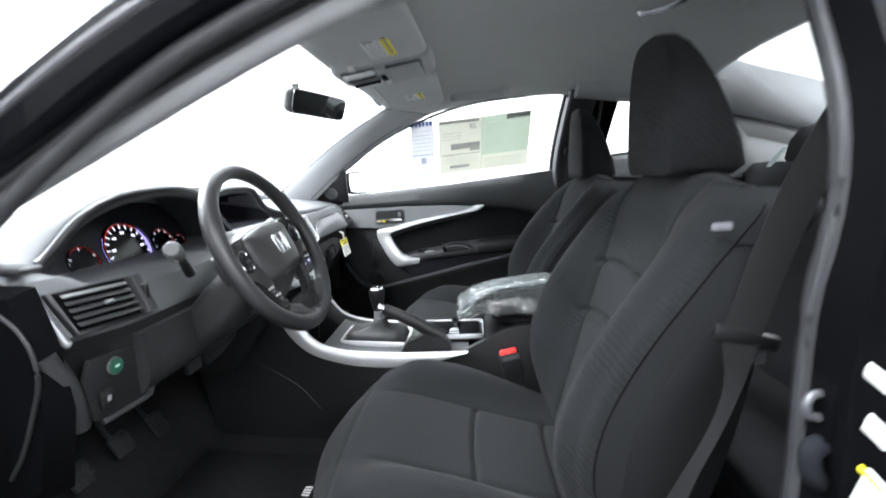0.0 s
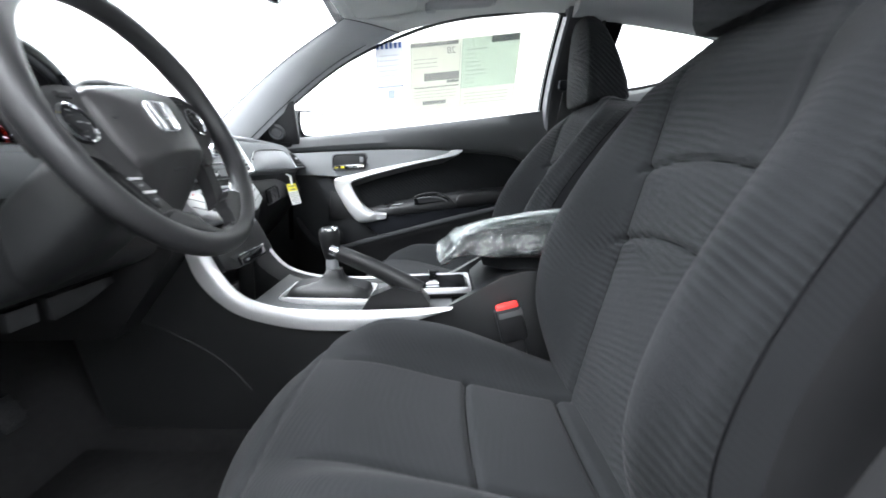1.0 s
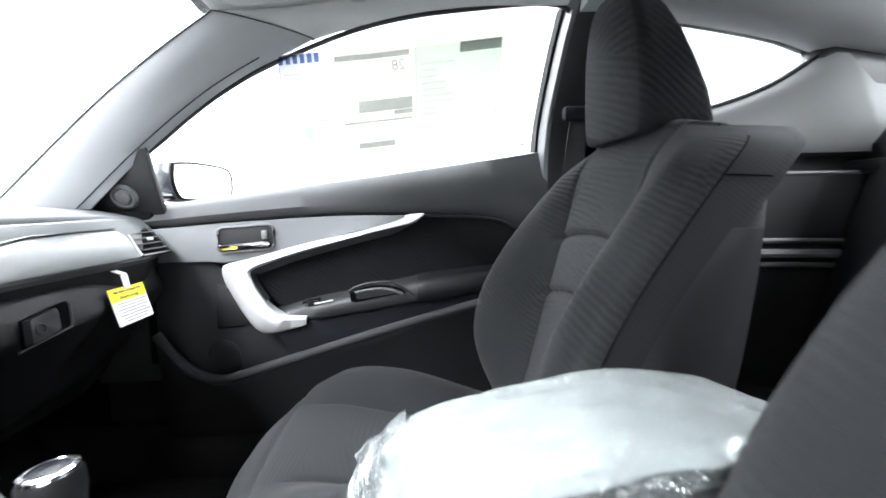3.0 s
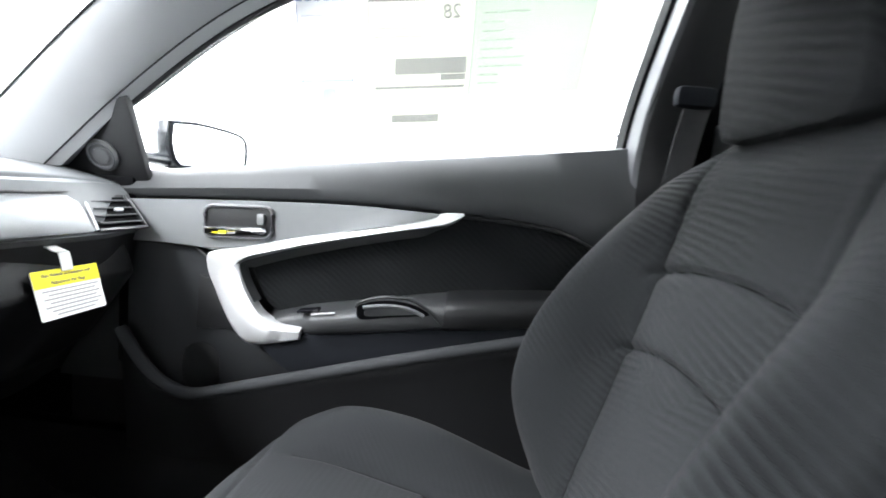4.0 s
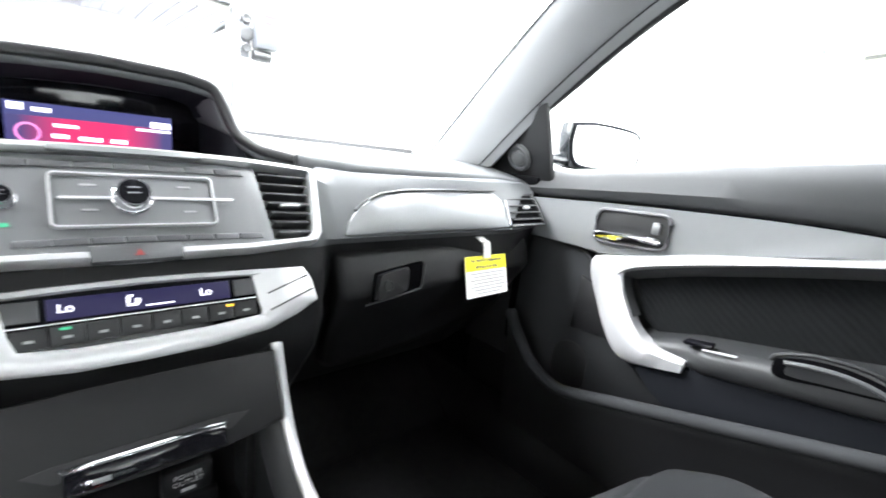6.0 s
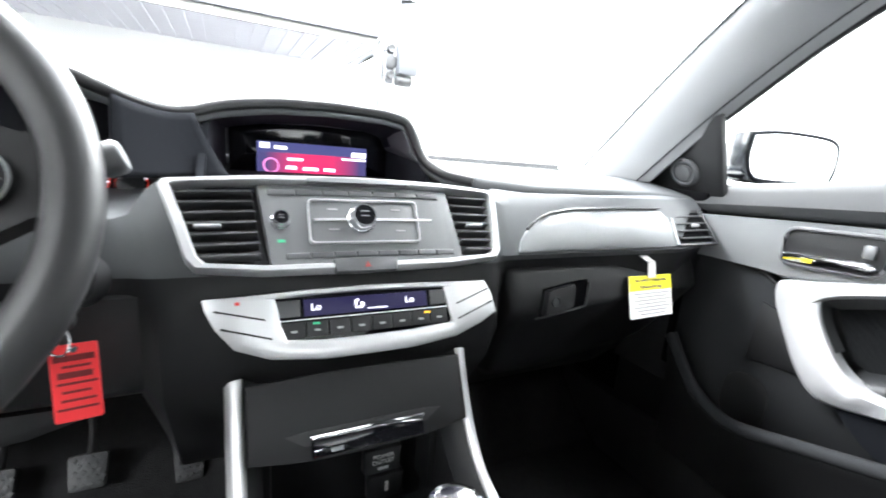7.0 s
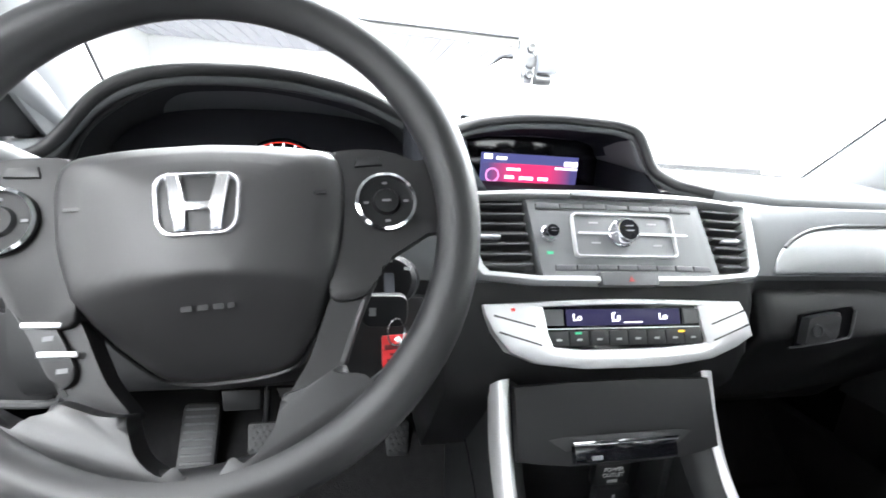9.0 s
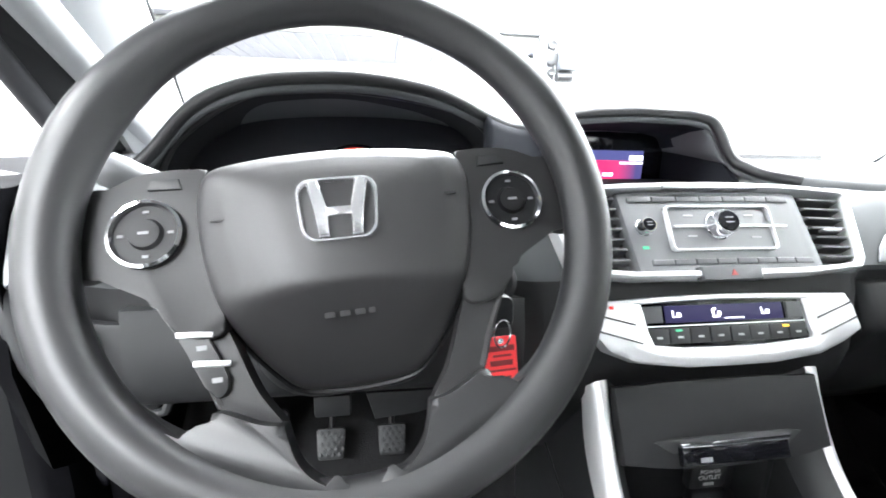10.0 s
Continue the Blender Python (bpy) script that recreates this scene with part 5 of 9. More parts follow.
def dial(cx, cy, r, ticks, ring_mat, face_label):
    m = GM @ pose(cx, cy, 0.0065)
    sub("dial", lathe(m, [(r, 0), (r, 0.003), (r * 0.94, 0.004), (r * 0.9, 0.001), (0.001, 0.001)], 48), BLACKGLOSS, cl, face_label)
    bm = bmesh.new()
    for i in range(ticks):
        a = radians(225 - 270 * i / (ticks - 1))
        box(*(m @ Vector((0.82 * r * math.cos(a), 0.82 * r * math.sin(a), 0.002))), r * 0.14, r * 0.035, 0.0006, rot=m.to_3x3() @ Matrix.Rotation(a, 3, "Z"), bm=bm)
    sub("dial_marks", bm, WHITELED, cl, smooth=False)
    bm = loft([[m @ Vector((q * r * math.cos(radians(a)), q * r * math.sin(radians(a)), 0.0022)) for q in (0.90, 0.95)] for a in range(-60, 200, 8)], closed=False)
    sub("dial_arc", bm, ring_mat, cl, smooth=False)
    return m


g = dial(0.0, -0.004, 0.059, 17, REDLED, "speedometer dial")
bm = loft([[g @ Vector((q * 0.056 * math.cos(radians(a)), q * 0.056 * math.sin(radians(a)), 0.003)) for q in (1.02, 1.07)] for a in range(148, 248, 5)], closed=False)
sub("lit_arc", bm, BLUELED, cl, "violet lit arc", smooth=False)
bm = loft([[g @ Vector((q * 0.056 * math.cos(radians(a)), q * 0.056 * math.sin(radians(a)), 0.003)) for q in (1.02 - 0.18 * math.sin(radians((a + 60) * 1.5)), 1.06)] for a in range(-45, 50, 5)], closed=False)
sub("lit_arc", bm, BLUELED, cl, "violet lit arc", smooth=False)
for k in range(7):
    a = radians(215 - 250 * k / 6)
    sub("dial_numeral", box(*(g @ Vector((0.036 * math.cos(a), 0.036 * math.sin(a), 0.002))), 0.009, 0.004, 0.0006, rot=GM.to_3x3()), WHITELED, cl, smooth=False)
sub("odometer", box(*(g @ Vector((0, -0.024, 0.002))), 0.034, 0.012, 0.0006, rot=GM.to_3x3()), BLUELED, cl, "violet lit odometer window", smooth=False)
dial(0.098, -0.006, 0.034, 9, REDLED, "rev counter dial")
dial(-0.105, -0.010, 0.032, 5, REDLED, "temperature dial")
dial(0.150, -0.012, 0.018, 5, REDLED, "fuel dial")
LIP_IN = spline([(-0.548, -0.600, 0.868), (-0.549, -0.578, 0.910), (-0.539, -0.536, 0.942), (-0.522, -0.490, 0.963), (-0.518, -0.455, 0.969), (-0.518, -0.385, 0.972), (-0.519, -0.30, 0.963), (-0.525, -0.24, 0.945), (-0.538, -0.205, 0.905), (-0.545, -0.198, 0.865)], 60)
part("cluster_lip", sweep(LIP_IN, circle(0.0045, 10), up=(1, 0, 0)), BLACK, dash, "black inner lip of the cowl")
outer = []
for k, p in enumerate(LIP_IN):
    y = -0.385 + (p[1] + 0.385) * 1.045
    ex, ez = edge_smooth(y)
    low = smooth01(0.90, 0.865, p[2])
    outer.append(V(ex, y, ez - 0.012) * (1 - low) + (V(*p) + V(0.012, 0.012 * (1 if p[1] > -0.385 else -1), 0)) * low)
part("cowl_band", loft([[o, V(*o).lerp(V(*p), 0.5) + V(0.004, 0, -0.002), V(*p)] for o, p in zip(outer, LIP_IN)], closed=False), TRIM, dash, "dark grey band inside the cowl edge")
HOOD = spline([(p[1], p[2]) for p in LIP_IN[::6]] + [(LIP_IN[-1][1], LIP_IN[-1][2])], 60)
part("cluster_hood", loft([[(-0.520 - 0.028 * smooth01(-0.47, -0.57, y) - 0.024 * smooth01(-0.25, -0.20, y), y, z - 0.003) for y, z in HOOD], [(-0.63, -0.385 + (y + 0.385) * 0.97, z - 0.010) for y, z in HOOD]], closed=False), COWLWALL, dash, "dark inner shroud round the dials")

# -- passenger inlay, end vent, glovebox --
def facia_pt(y, k, proud=0.0):
    """A point on the slope of the inlay band: k from 0 (bottom) to 1 (top)."""
    x = -0.418 + (-0.450 + 0.418) * k - (0.006 + 0.026 * k) * smooth01(0.45, 0.70, y)
    z = 0.792 + 0.058 * k
    return V(x + proud * 0.88, y, z + proud * 0.45)


def inlay():
    cols = np.concatenate([0.222 + 0.05 * np.linspace(0, 1, 24) ** 2, np.linspace(0.277, 0.545, 24)])
    rows, lip = [], []
    for y in cols:
        top = curve1([0.221, 0.229, 0.240, 0.253, 0.270, 0.287, 0.33, 0.42, 0.545], [0.03, 0.28, 0.47, 0.62, 0.75, 0.84, 0.93, 0.975, 0.98], y)
        lo = 0.02
        g = 0.28 + 0.72 * smooth01(0.222, 0.30, y)       # runs out flush towards the centre
        rows.append([facia_pt(y, lo, 0.0), facia_pt(y, lo, 0.0055 * g), facia_pt(y, lo + 0.06 * (top - lo), 0.0075 * g), facia_pt(y, lo + 0.5 * (top - lo), 0.009 * g), facia_pt(y, top - 0.05 * (top - lo), 0.0075 * g), facia_pt(y, max(top, lo + 0.02), 0.004 * g), facia_pt(y, max(top, lo + 0.02), 0.0)])
        lip.append(facia_pt(y, max(top, lo + 0.02) + 0.03, 0.006))
    part("inlay", loft(rows), INLAY, dash, "pale brushed grey dashboard inlay", angle=50)
    # the shadow under the pad edge, modelled as a thin black tube
    part("inlay_shadow_line", tube(lip[14:], 0.0022, 8), BLACK, dash, "black line standing in for the pad's shadow over the inlay")


inlay()
ev = part("end_vent", prism([(0.545, 0.02), (0.660, 0.02), (0.672, 0.95), (0.56, 0.95)], lambda a, b, c: facia_pt(a, b, c), 0.004), BLACK, dash, "black end air vent with slats")
# flat dark sheet painted as the shade inside the vent
sub("vent_mouth_shade", prism([(0.560, 0.08), (0.656, 0.08), (0.666, 0.88), (0.570, 0.88)], lambda a, b, c: facia_pt(a, b, 0.004 + c), 0.001), JAMB_AND_SHADE, ev, "flat dark sheet for the shaded vent mouth")
for k in range(4):
    b = 0.20 + 0.19 * k
    q0, q1 = facia_pt(0.562 + 0.010 * b, b, 0.0085), facia_pt(0.655 + 0.010 * b, b, 0.0085)
    d = (q1 - q0)
    sub("slat", box(*((q0 + q1) / 2), d.length, 0.007, 0.0016, 0.0006, rot=axes((0, 0, 0), d, (0.95, 0.1, -0.1)).to_3x3()), TRIM, ev)
sub("vent_side", prism([(0.656, 0.05), (0.661, 0.05), (0.674, 0.93), (0.668, 0.93)], lambda a, b, c: facia_pt(a, b, 0.003 + c), 0.007, 0.002), TRIM, ev, "grey vent end piece")
sub("vent_sill", prism([(0.552, 0.01), (0.662, 0.01), (0.663, 0.07), (0.553, 0.07)], lambda a, b, c: facia_pt(a, b, 0.003 + c), 0.007, 0.002), TRIM, ev, "grey lower edge of the vent")
sub("slider", box(*facia_pt(0.615, 0.5, 0.014), 0.006, 0.016, 0.006, 0.002), SILVER, ev, "silver vent tab")
sub("vent_side", prism([(0.546, 0.05), (0.553, 0.05), (0.566, 0.93), (0.559, 0.93)], lambda a, b, c: facia_pt(a, b, 0.002 + c), 0.008, 0.002), INLAY, ev, "silver vent end piece")
def glovebox():
    """A lid whose top edge rolls away towards the windscreen, with softened ends."""
    rows = []
    for u in np.concatenate([[0, 0.004, 0.012, 0.025], np.linspace(0.05, 0.95, 20), [0.975, 0.988, 0.996, 1]]):
        e = 1 - min(1.0, u / 0.025, (1 - u) / 0.025)
        row = []
        for v in np.concatenate([np.linspace(0, 0.35, 12), np.linspace(0.42, 1, 8)]):
            b = 0.215 * v
            y0, y1 = 0.212 + 0.045 * v ** 2, 0.66 - 0.05 * smooth01(0.8, 1.0, v)
            a = y0 + (y1 - y0) * u
            x = -0.4045 - 0.024 * max(0.0, 1 - b / 0.065) ** 2 - 0.68 * max(0, b - 0.055) - 0.032 * smooth01(0.33, 0.62, a) - 0.010 * e * e
            row.append((x, a, 0.768 - b))
        rows.append(row + [(-0.56, row[-1][1], row[-1][2]), (-0.47, row[0][1], row[0][2])])
    return part("glovebox", loft(rows), LOWER, dash, "black glovebox lid", angle=60)


gb = glovebox()
lm = axes((-0.4085, 0.298, 0.726), (0.0, 1, 0), (-0.26, 0, 1))
# dark plate painted as the shade in the latch recess
sub("latch_recess_shade", prism(spline([(-0.041, -0.0235), (0.0, -0.0195), (0.038, -0.0145), (0.045, -0.010), (0.053, 0.021), (0.049, 0.0255), (0.02, 0.0225), (-0.026, 0.016), (-0.032, 0.011), (-0.041, -0.0235)], 60)[:-1], on(lm), 0.003, 0.001), JAMB_AND_SHADE, gb, "flat dark sheet for the shaded latch recess")
sub("latch", prism(spline([(-0.037, -0.0200), (-0.01, -0.0165), (0.010, -0.0135), (0.0135, -0.010), (0.0185, 0.016), (0.0155, 0.0190), (-0.005, 0.0165), (-0.026, 0.0130), (-0.030, 0.009), (-0.037, -0.0200)], 60)[:-1], on(lm @ pose(0, 0, 0.003)), 0.011, 0.003), BLACK, gb, "black glovebox latch")
# lighter tubes stand in for highlights along the latch and recess edges
sub("latch_highlight", tube([lm @ V(a, b, 0.0125) for a, b in spline([(-0.028, 0.0105), (-0.005, 0.0145), (0.014, 0.0168), (0.0155, 0.010)], 20)], 0.0014, 6), TRIM, gb, "lighter line standing in for the highlight on the latch edge")
sub("latch_rim_highlight", tube([lm @ V(a, b, 0.004) for a, b in spline([(-0.050, -0.0255), (-0.01, -0.0215), (0.034, -0.0160), (0.046, -0.011), (0.054, 0.020)], 24)], 0.0018, 6), TRIM, gb)
sub("keyhole", lathe(lm @ pose(-0.019, -0.003, 0.0135), [(0.0085, 0), (0.0085, 0.0022), (0.0065, 0.0025), (0.006, 0.0008), (0.001, 0.0008)], 24), TRIM, gb, "grey lock barrel")

# -- driver's end vent, switch panel, knee bolster --
lv = part("end_vent", prism([(-0.665, 0.0), (-0.570, 0.0), (-0.560, 0.95), (-0.675, 0.95)], lambda a, b, c: (-0.418 - 0.032 * b + c * 0.88 - 0.03 * smooth01(0.56, 0.69, -a), a, 0.79 + 0.062 * b + c * 0.45), 0.010, 0.003), BLACK, dash, "dark end air vent with slats")


def lv_pt(a, b, c):
    return V(-0.418 - 0.032 * b + c * 0.88 - 0.03 * smooth01(0.56, 0.69, -a), a, 0.79 + 0.062 * b + c * 0.45)


# shade of the vent opening, laid on as a dark sheet
sub("vent_well", prism([(-0.664, 0.06), (-0.582, 0.06), (-0.577, 0.92), (-0.668, 0.92)], lambda a, b, c: lv_pt(a, b, c + 0.0101), 0.001), JAMB_AND_SHADE, lv, "flat dark sheet for the shaded vent mouth")
for k in range(5):
    b = 0.17 + 0.155 * k
    q0, q1 = lv_pt(-0.664, b, 0.016), lv_pt(-0.581, b, 0.016)
    d = q1 - q0
    sub("slat", box(*((q0 + q1) / 2), d.length, 0.009, 0.0022, 0.001, rot=axes((0, 0, 0), d, (0.95, 0.1, -0.25)).to_3x3()), TRIM, lv)
sub("slider", box(*lv_pt(-0.618, 0.48, 0.019), 0.008, 0.014, 0.005, 0.002), INLAY, lv, "silver vent tab")
sub("thumb_housing", prism([(-0.576, 0.02), (-0.556, 0.02), (-0.553, 0.92), (-0.571, 0.92)], lambda a, b, c: lv_pt(a, b, 0.006 + c), 0.013, 0.003), TRIM, lv, "raised grey end of the vent")
sub("thumb_wheel", box(*lv_pt(-0.564, 0.48, 0.018), 0.012, 0.007, 0.026, 0.002), BLACK, lv)
part("vent_surround", tube([lv_pt(a, b, 0.006) for a, b in spline([(-0.680, 1.02), (-0.686, 0.85), (-0.683, 0.0), (-0.680, -0.12)], 40)], 0.0058, 10), INLAY, dash, "silver surround of the end vent")
sp = part("switch_panel", prism([(-0.662, -0.006), (-0.650, -0.014), (-0.574, -0.014), (-0.566, -0.006), (-0.557, 0.015), (-0.564, 0.067), (-0.574, 0.077), (-0.657, 0.083), (-0.670, 0.054)], lambda a, b, c: (-0.435 + c - 0.010 * smooth01(0.56, 0.69, -a), a, 0.668 + b), 0.008, 0.004), BLACK, dash, "black switch panel")
part("panel_border", tube([(-0.428 - 0.010 * smooth01(0.56, 0.69, -a), a, b) for a, b in spline([(-0.650, 0.652), (-0.574, 0.652), (-0.562, 0.660), (-0.554, 0.684), (-0.561, 0.737), (-0.573, 0.749)], 40)], 0.0045, 8), TRIM, dash)
part("end_roll", tube(spline([(-0.452, -0.704, 0.778), (-0.447, -0.690, 0.742), (-0.446, -0.680, 0.70), (-0.455, -0.668, 0.655)], 24), 0.014, 12), TRIM, dash, "rounded dark grey corner of the facia")
part("door_seal", tube(spline([(-0.482, -0.722, 0.84), (-0.461, -0.722, 0.821), (-0.446, -0.722, 0.789), (-0.445, -0.722, 0.748), (-0.463, -0.722, 0.696), (-0.484, -0.722, 0.647), (-0.506, -0.722, 0.61)], 40), 0.0030, 8), SOFT, dash, "dark rubber edge of the end cap")
em = axes((-0.4275, -0.627, 0.731), (0, 1, 0), (0, 0, 1))
sub("eco_button", lathe(em, [(0.012, 0), (0.012, 0.004), (0.010, 0.005)], 28), emitter("eco_green", (0.02, 0.20, 0.11), 0.35), sp, "round green eco button")
sub("eco_rim", lathe(em, [(0.0132, 0), (0.0132, 0.003), (0.012, 0.003)], 28, caps=False), DARKGREY, sp)
sub("mark", box(-0.4225, -0.627, 0.731, 0.001, 0.008, 0.0035, 0.001), make("pale_green_mark", (0.35, 0.6, 0.48), 0.5), sp, smooth=False)
sub("switch", box(-0.430, -0.643, 0.688, 0.006, 0.022, 0.026, 0.003), BLACK, sp)
sub("mark", box(-0.4265, -0.643, 0.688, 0.001, 0.007, 0.008, 0.001), KEYMARK, sp, smooth=False)
knee = [(-0.416, 0.765), (-0.408, 0.71), (-0.416, 0.672), (-0.445, 0.652), (-0.47, 0.66), (-0.46, 0.765)]
knee = spline(knee[:4], 18) + knee[4:]
part("knee_bolster", loft([[(x, y, z) for x, z in knee] for y in np.linspace(-0.585, -0.19, 12)]), SOFT, dash, "dark grey knee bolster panel", angle=35)
part("end_cap", loft([[(-0.46 - 0.0, -0.692, 0.87), (-0.44, -0.692, 0.80), (-0.43, -0.692, 0.70), (-0.45, -0.692, 0.58), (-0.55, -0.692, 0.52), (-0.80, -0.692, 0.52), (-0.80, -0.692, 0.87)], [(-0.47, -0.72, 0.86), (-0.455, -0.72, 0.80), (-0.445, -0.72, 0.70), (-0.47, -0.72, 0.59), (-0.56, -0.72, 0.53), (-0.80, -0.72, 0.53), (-0.80, -0.72, 0.86)]]), JAMB_AND_SHADE, dash, "black end cap of the dashboard")

# passenger end closed by an added box that keeps light out of the footwell
part("end_cap", box(-0.725, 0.713, 0.70, 0.50, 0.034, 0.37, 0.008), JAMB_AND_SHADE, dash, "black end cap of the dashboard")

# -- small side-glass vent on the top of the driver's end --
dv = part("demister_vent", box(-0.530, -0.668, 0.8850, 0.085, 0.034, 0.008, 0.003), BLACK, dash, "small black side-glass demister vent")
for k in range(4):
    sub("slat", box(-0.530, -0.680 + 0.008 * k, 0.8895, 0.078, 0.003, 0.003, 0.001), DARKGREY, dv)


# ---- steering wheel ----
WC, WTILT, WR, WT = V(-0.290, -0.375, 0.870), 27.9, 0.164, 0.0156
WM = axes(WC, (0, 1, 0), (-math.sin(radians(WTILT)), 0, math.cos(radians(WTILT)))) @ pose(0, 0, 0, 0, 0, 5.5)


def wheel():
    t = thing("steering_wheel", tuple(WC), "black three-spoke steering wheel with a chrome emblem", "steering wheel")
    rings = []
    for i in range(96):
        a = 2 * math.pi * i / 96
        # grips swell beside the upper spokes
        sw = 1 + 0.10 * math.exp(-((math.degrees(a) - 28) / 14) ** 2) + 0.10 * math.exp(-((math.degrees(a) - 152) / 14) ** 2)
        rings.append([WM @ V((WR + WT * sw * math.cos(b)) * math.cos(a), (WR + WT * sw * math.cos(b)) * math.sin(a), WT * 0.95 * sw * math.sin(b)) for b in np.linspace(0, 2 * math.pi, 16, endpoint=False)])
    bm = loft(rings + [rings[0]], True, False)
    bmesh.ops.remove_doubles(bm, verts=bm.verts, dist=1e-6)
    part("rim", bm, RUBBER, t, "black grained grip rim")
    # airbag pad
    half = [(0.003, 0.0495), (0.040, 0.0475), (0.066, 0.044), (0.080, 0.040), (0.086, 0.030), (0.087, 0.012), (0.083, -0.022), (0.069, -0.064), (0.049, -0.094), (0.038, -0.102), (0.022, -0.105), (0.002, -0.106)]
    out = spline(half + [(-a, b) for a, b in half[::-1]] + [half[0]], 80)[:-1]
    rings = []
    crown = ((0.02, 0.0165), (0.2, 0.016), (0.38, 0.0151), (0.46, 0.0143), (0.54, 0.0132), (0.62, 0.0118), (0.70, 0.010), (0.78, 0.008), (0.86, 0.005), (0.93, 0.002), (0.97, -0.001))
    for k, c in [(1.02, -0.030), (1.0, -0.012), (0.99, -0.005)] + [(k, curve1([p[0] for p in crown], [p[1] for p in crown], k)) for k in np.linspace(0.97, 0.02, 40)]:
        rings.append([WM @ V(a * k, b * k, c - 0.85 * max(0.0, -0.042 - b * k - 0.006 * (a * k / 0.08) ** 2)) for a, b in out])
    pad = part("airbag_pad", loft(rings), HUBMAT, t, "black vinyl airbag pad", angle=60)
    seam = [WM @ V(a * 1.005, b * 1.005, -0.009 - 0.85 * max(0.0, -0.042 - b - 0.006 * (a / 0.08) ** 2)) for a, b in out]
    part("pad_seam", tube(seam + [seam[0], seam[1]], 0.0022, 6), BLACK, t)
    for s in (-1, 1):
        # upper spoke with controls
        sp = spline([(0.080, 0.0425), (0.100, 0.0435), (0.121, 0.041), (0.141, 0.034), (0.158, 0.034), (0.163, 0.010), (0.160, -0.018), (0.147, -0.018), (0.134, -0.025), (0.113, -0.037), (0.105, -0.046), (0.096, -0.060), (0.072, -0.060), (0.080, -0.020), (0.084, 0.012), (0.080, 0.0425)], 70)[:-1]
        poly = [(s * a, b) for a, b in sp]
        arm = part("spoke", prism(poly if s > 0 else poly[::-1], lambda a, b, c: WM @ V(a, b, -0.022 + c - 0.004 * smooth01(0.11, 0.155, abs(a))), 0.018, 0.0018, 2), SPOKEMAT, t, "black spoke with a round control pad", angle=50)
        cm_ = WM @ pose(s * 0.114, 0.003, -0.006)
        sub("control_pad", lathe(cm_, [(0.0212, 0), (0.0212, 0.003), (0.0195, 0.004), (0.0178, 0.0025), (0.0098, 0.0025), (0.0085, 0.0055), (0.003, 0.006)], 40), PADGLOSS, arm, "dark glossy control pad")
        sub("control_ring", lathe(cm_, [(0.0206, 0.0030), (0.0210, 0.0052), (0.0190, 0.0058), (0.0180, 0.0030)], 40, caps=False), CHROME, arm, "chrome ring")
        for dx, dy in ((0, 0.0138), (0, -0.0138), (0.0138, 0), (-0.0138, 0)):
            sub("mark", box(*(cm_ @ V(dx, dy, 0.0030)), 0.0035, 0.0016, 0.0006, rot=WM.to_3x3()), KEYMARK, arm, smooth=False)
        sub("mark", box(*(cm_ @ V(0, 0, 0.0062)), 0.006, 0.0016, 0.0005, rot=WM.to_3x3()), KEYMARK, arm, smooth=False)
        sub("corner_button", prism([(s * 0.094, 0.030), (s * 0.114, 0.031), (s * 0.112, 0.0375), (s * 0.096, 0.0375)][::s], lambda a, b, c: WM @ V(a, b, -0.007 + c), 0.004, 0.0015), KEYDARK, arm)
        # lower spoke runs down beside the pad to a broad foot in the rim
        c0 = [(0.075, -0.052), (0.104, -0.047), (0.089, -0.074), (0.077, -0.104), (0.052, -0.1175), (0.043, -0.118), (0.057, -0.096), (0.069, -0.066)]
        poly = [(s * a, b) for a, b in spline(c0 + [c0[0]], 60)[:-1]]
        part("lower_spoke", prism(poly if s > 0 else poly[::-1], lambda a, b, c: WM @ V(a, b, -0.026 + c), 0.017, 0.0018, 2), SPOKEMAT, t, "black lower spoke", angle=50)
        c1 = [(0.041, -0.116), (0.054, -0.1135), (0.0765, -0.1035), (0.0805, -0.1115), (0.086, -0.1155), (0.093, -0.1145), (0.108, -0.105), (0.122, -0.0935), (0.133, -0.096), (0.115, -0.117), (0.098, -0.131), (0.080, -0.143), (0.055, -0.154), (0.030, -0.160), (0.006, -0.163), (0.004, -0.1515), (0.016, -0.1505), (0.026, -0.1455), (0.034, -0.137), (0.038, -0.128)]
        poly = [(s * a, b) for a, b in spline(c1 + [c1[0]], 90)[:-1]]
        part("spoke_foot", prism(poly if s > 0 else poly[::-1], lambda a, b, c: WM @ V(a, b, -0.014 + c + 0.006 * smooth01(-0.12, -0.155, b)), 0.018, 0.0055, 4), RUBBER, t, angle=80)
        part("spoke_edge", tube([WM @ V(s * a, b, -0.0105) for a, b in spline([(0.101, -0.050), (0.088, -0.076), (0.077, -0.102)], 16)], 0.0026, 8), HUBMAT, t)
    # phone keys on the driver's left lower spoke
    kp = part("key_strip", prism(spline([(-0.110, -0.041), (-0.094, -0.042), (-0.081, -0.064), (-0.071, -0.088), (-0.0755, -0.097), (-0.083, -0.091), (-0.096, -0.064), (-0.110, -0.041)], 50)[:-1][::-1], lambda a, b, c: WM @ V(a, b, -0.0085 + c), 0.0035, 0.0015), KEYDARK, t, "dark phone key strip")
    for a0, b0 in ((-0.0885, -0.060), (-0.0795, -0.0775)):
        sub("key_bar", box(*(WM @ V(a0, b0, -0.0045)), 0.0205, 0.0035, 0.002, 0.001, rot=WM.to_3x3() @ Matrix.Rotation(radians(-6), 3, "Z")), SILVER, kp, "silver bar")
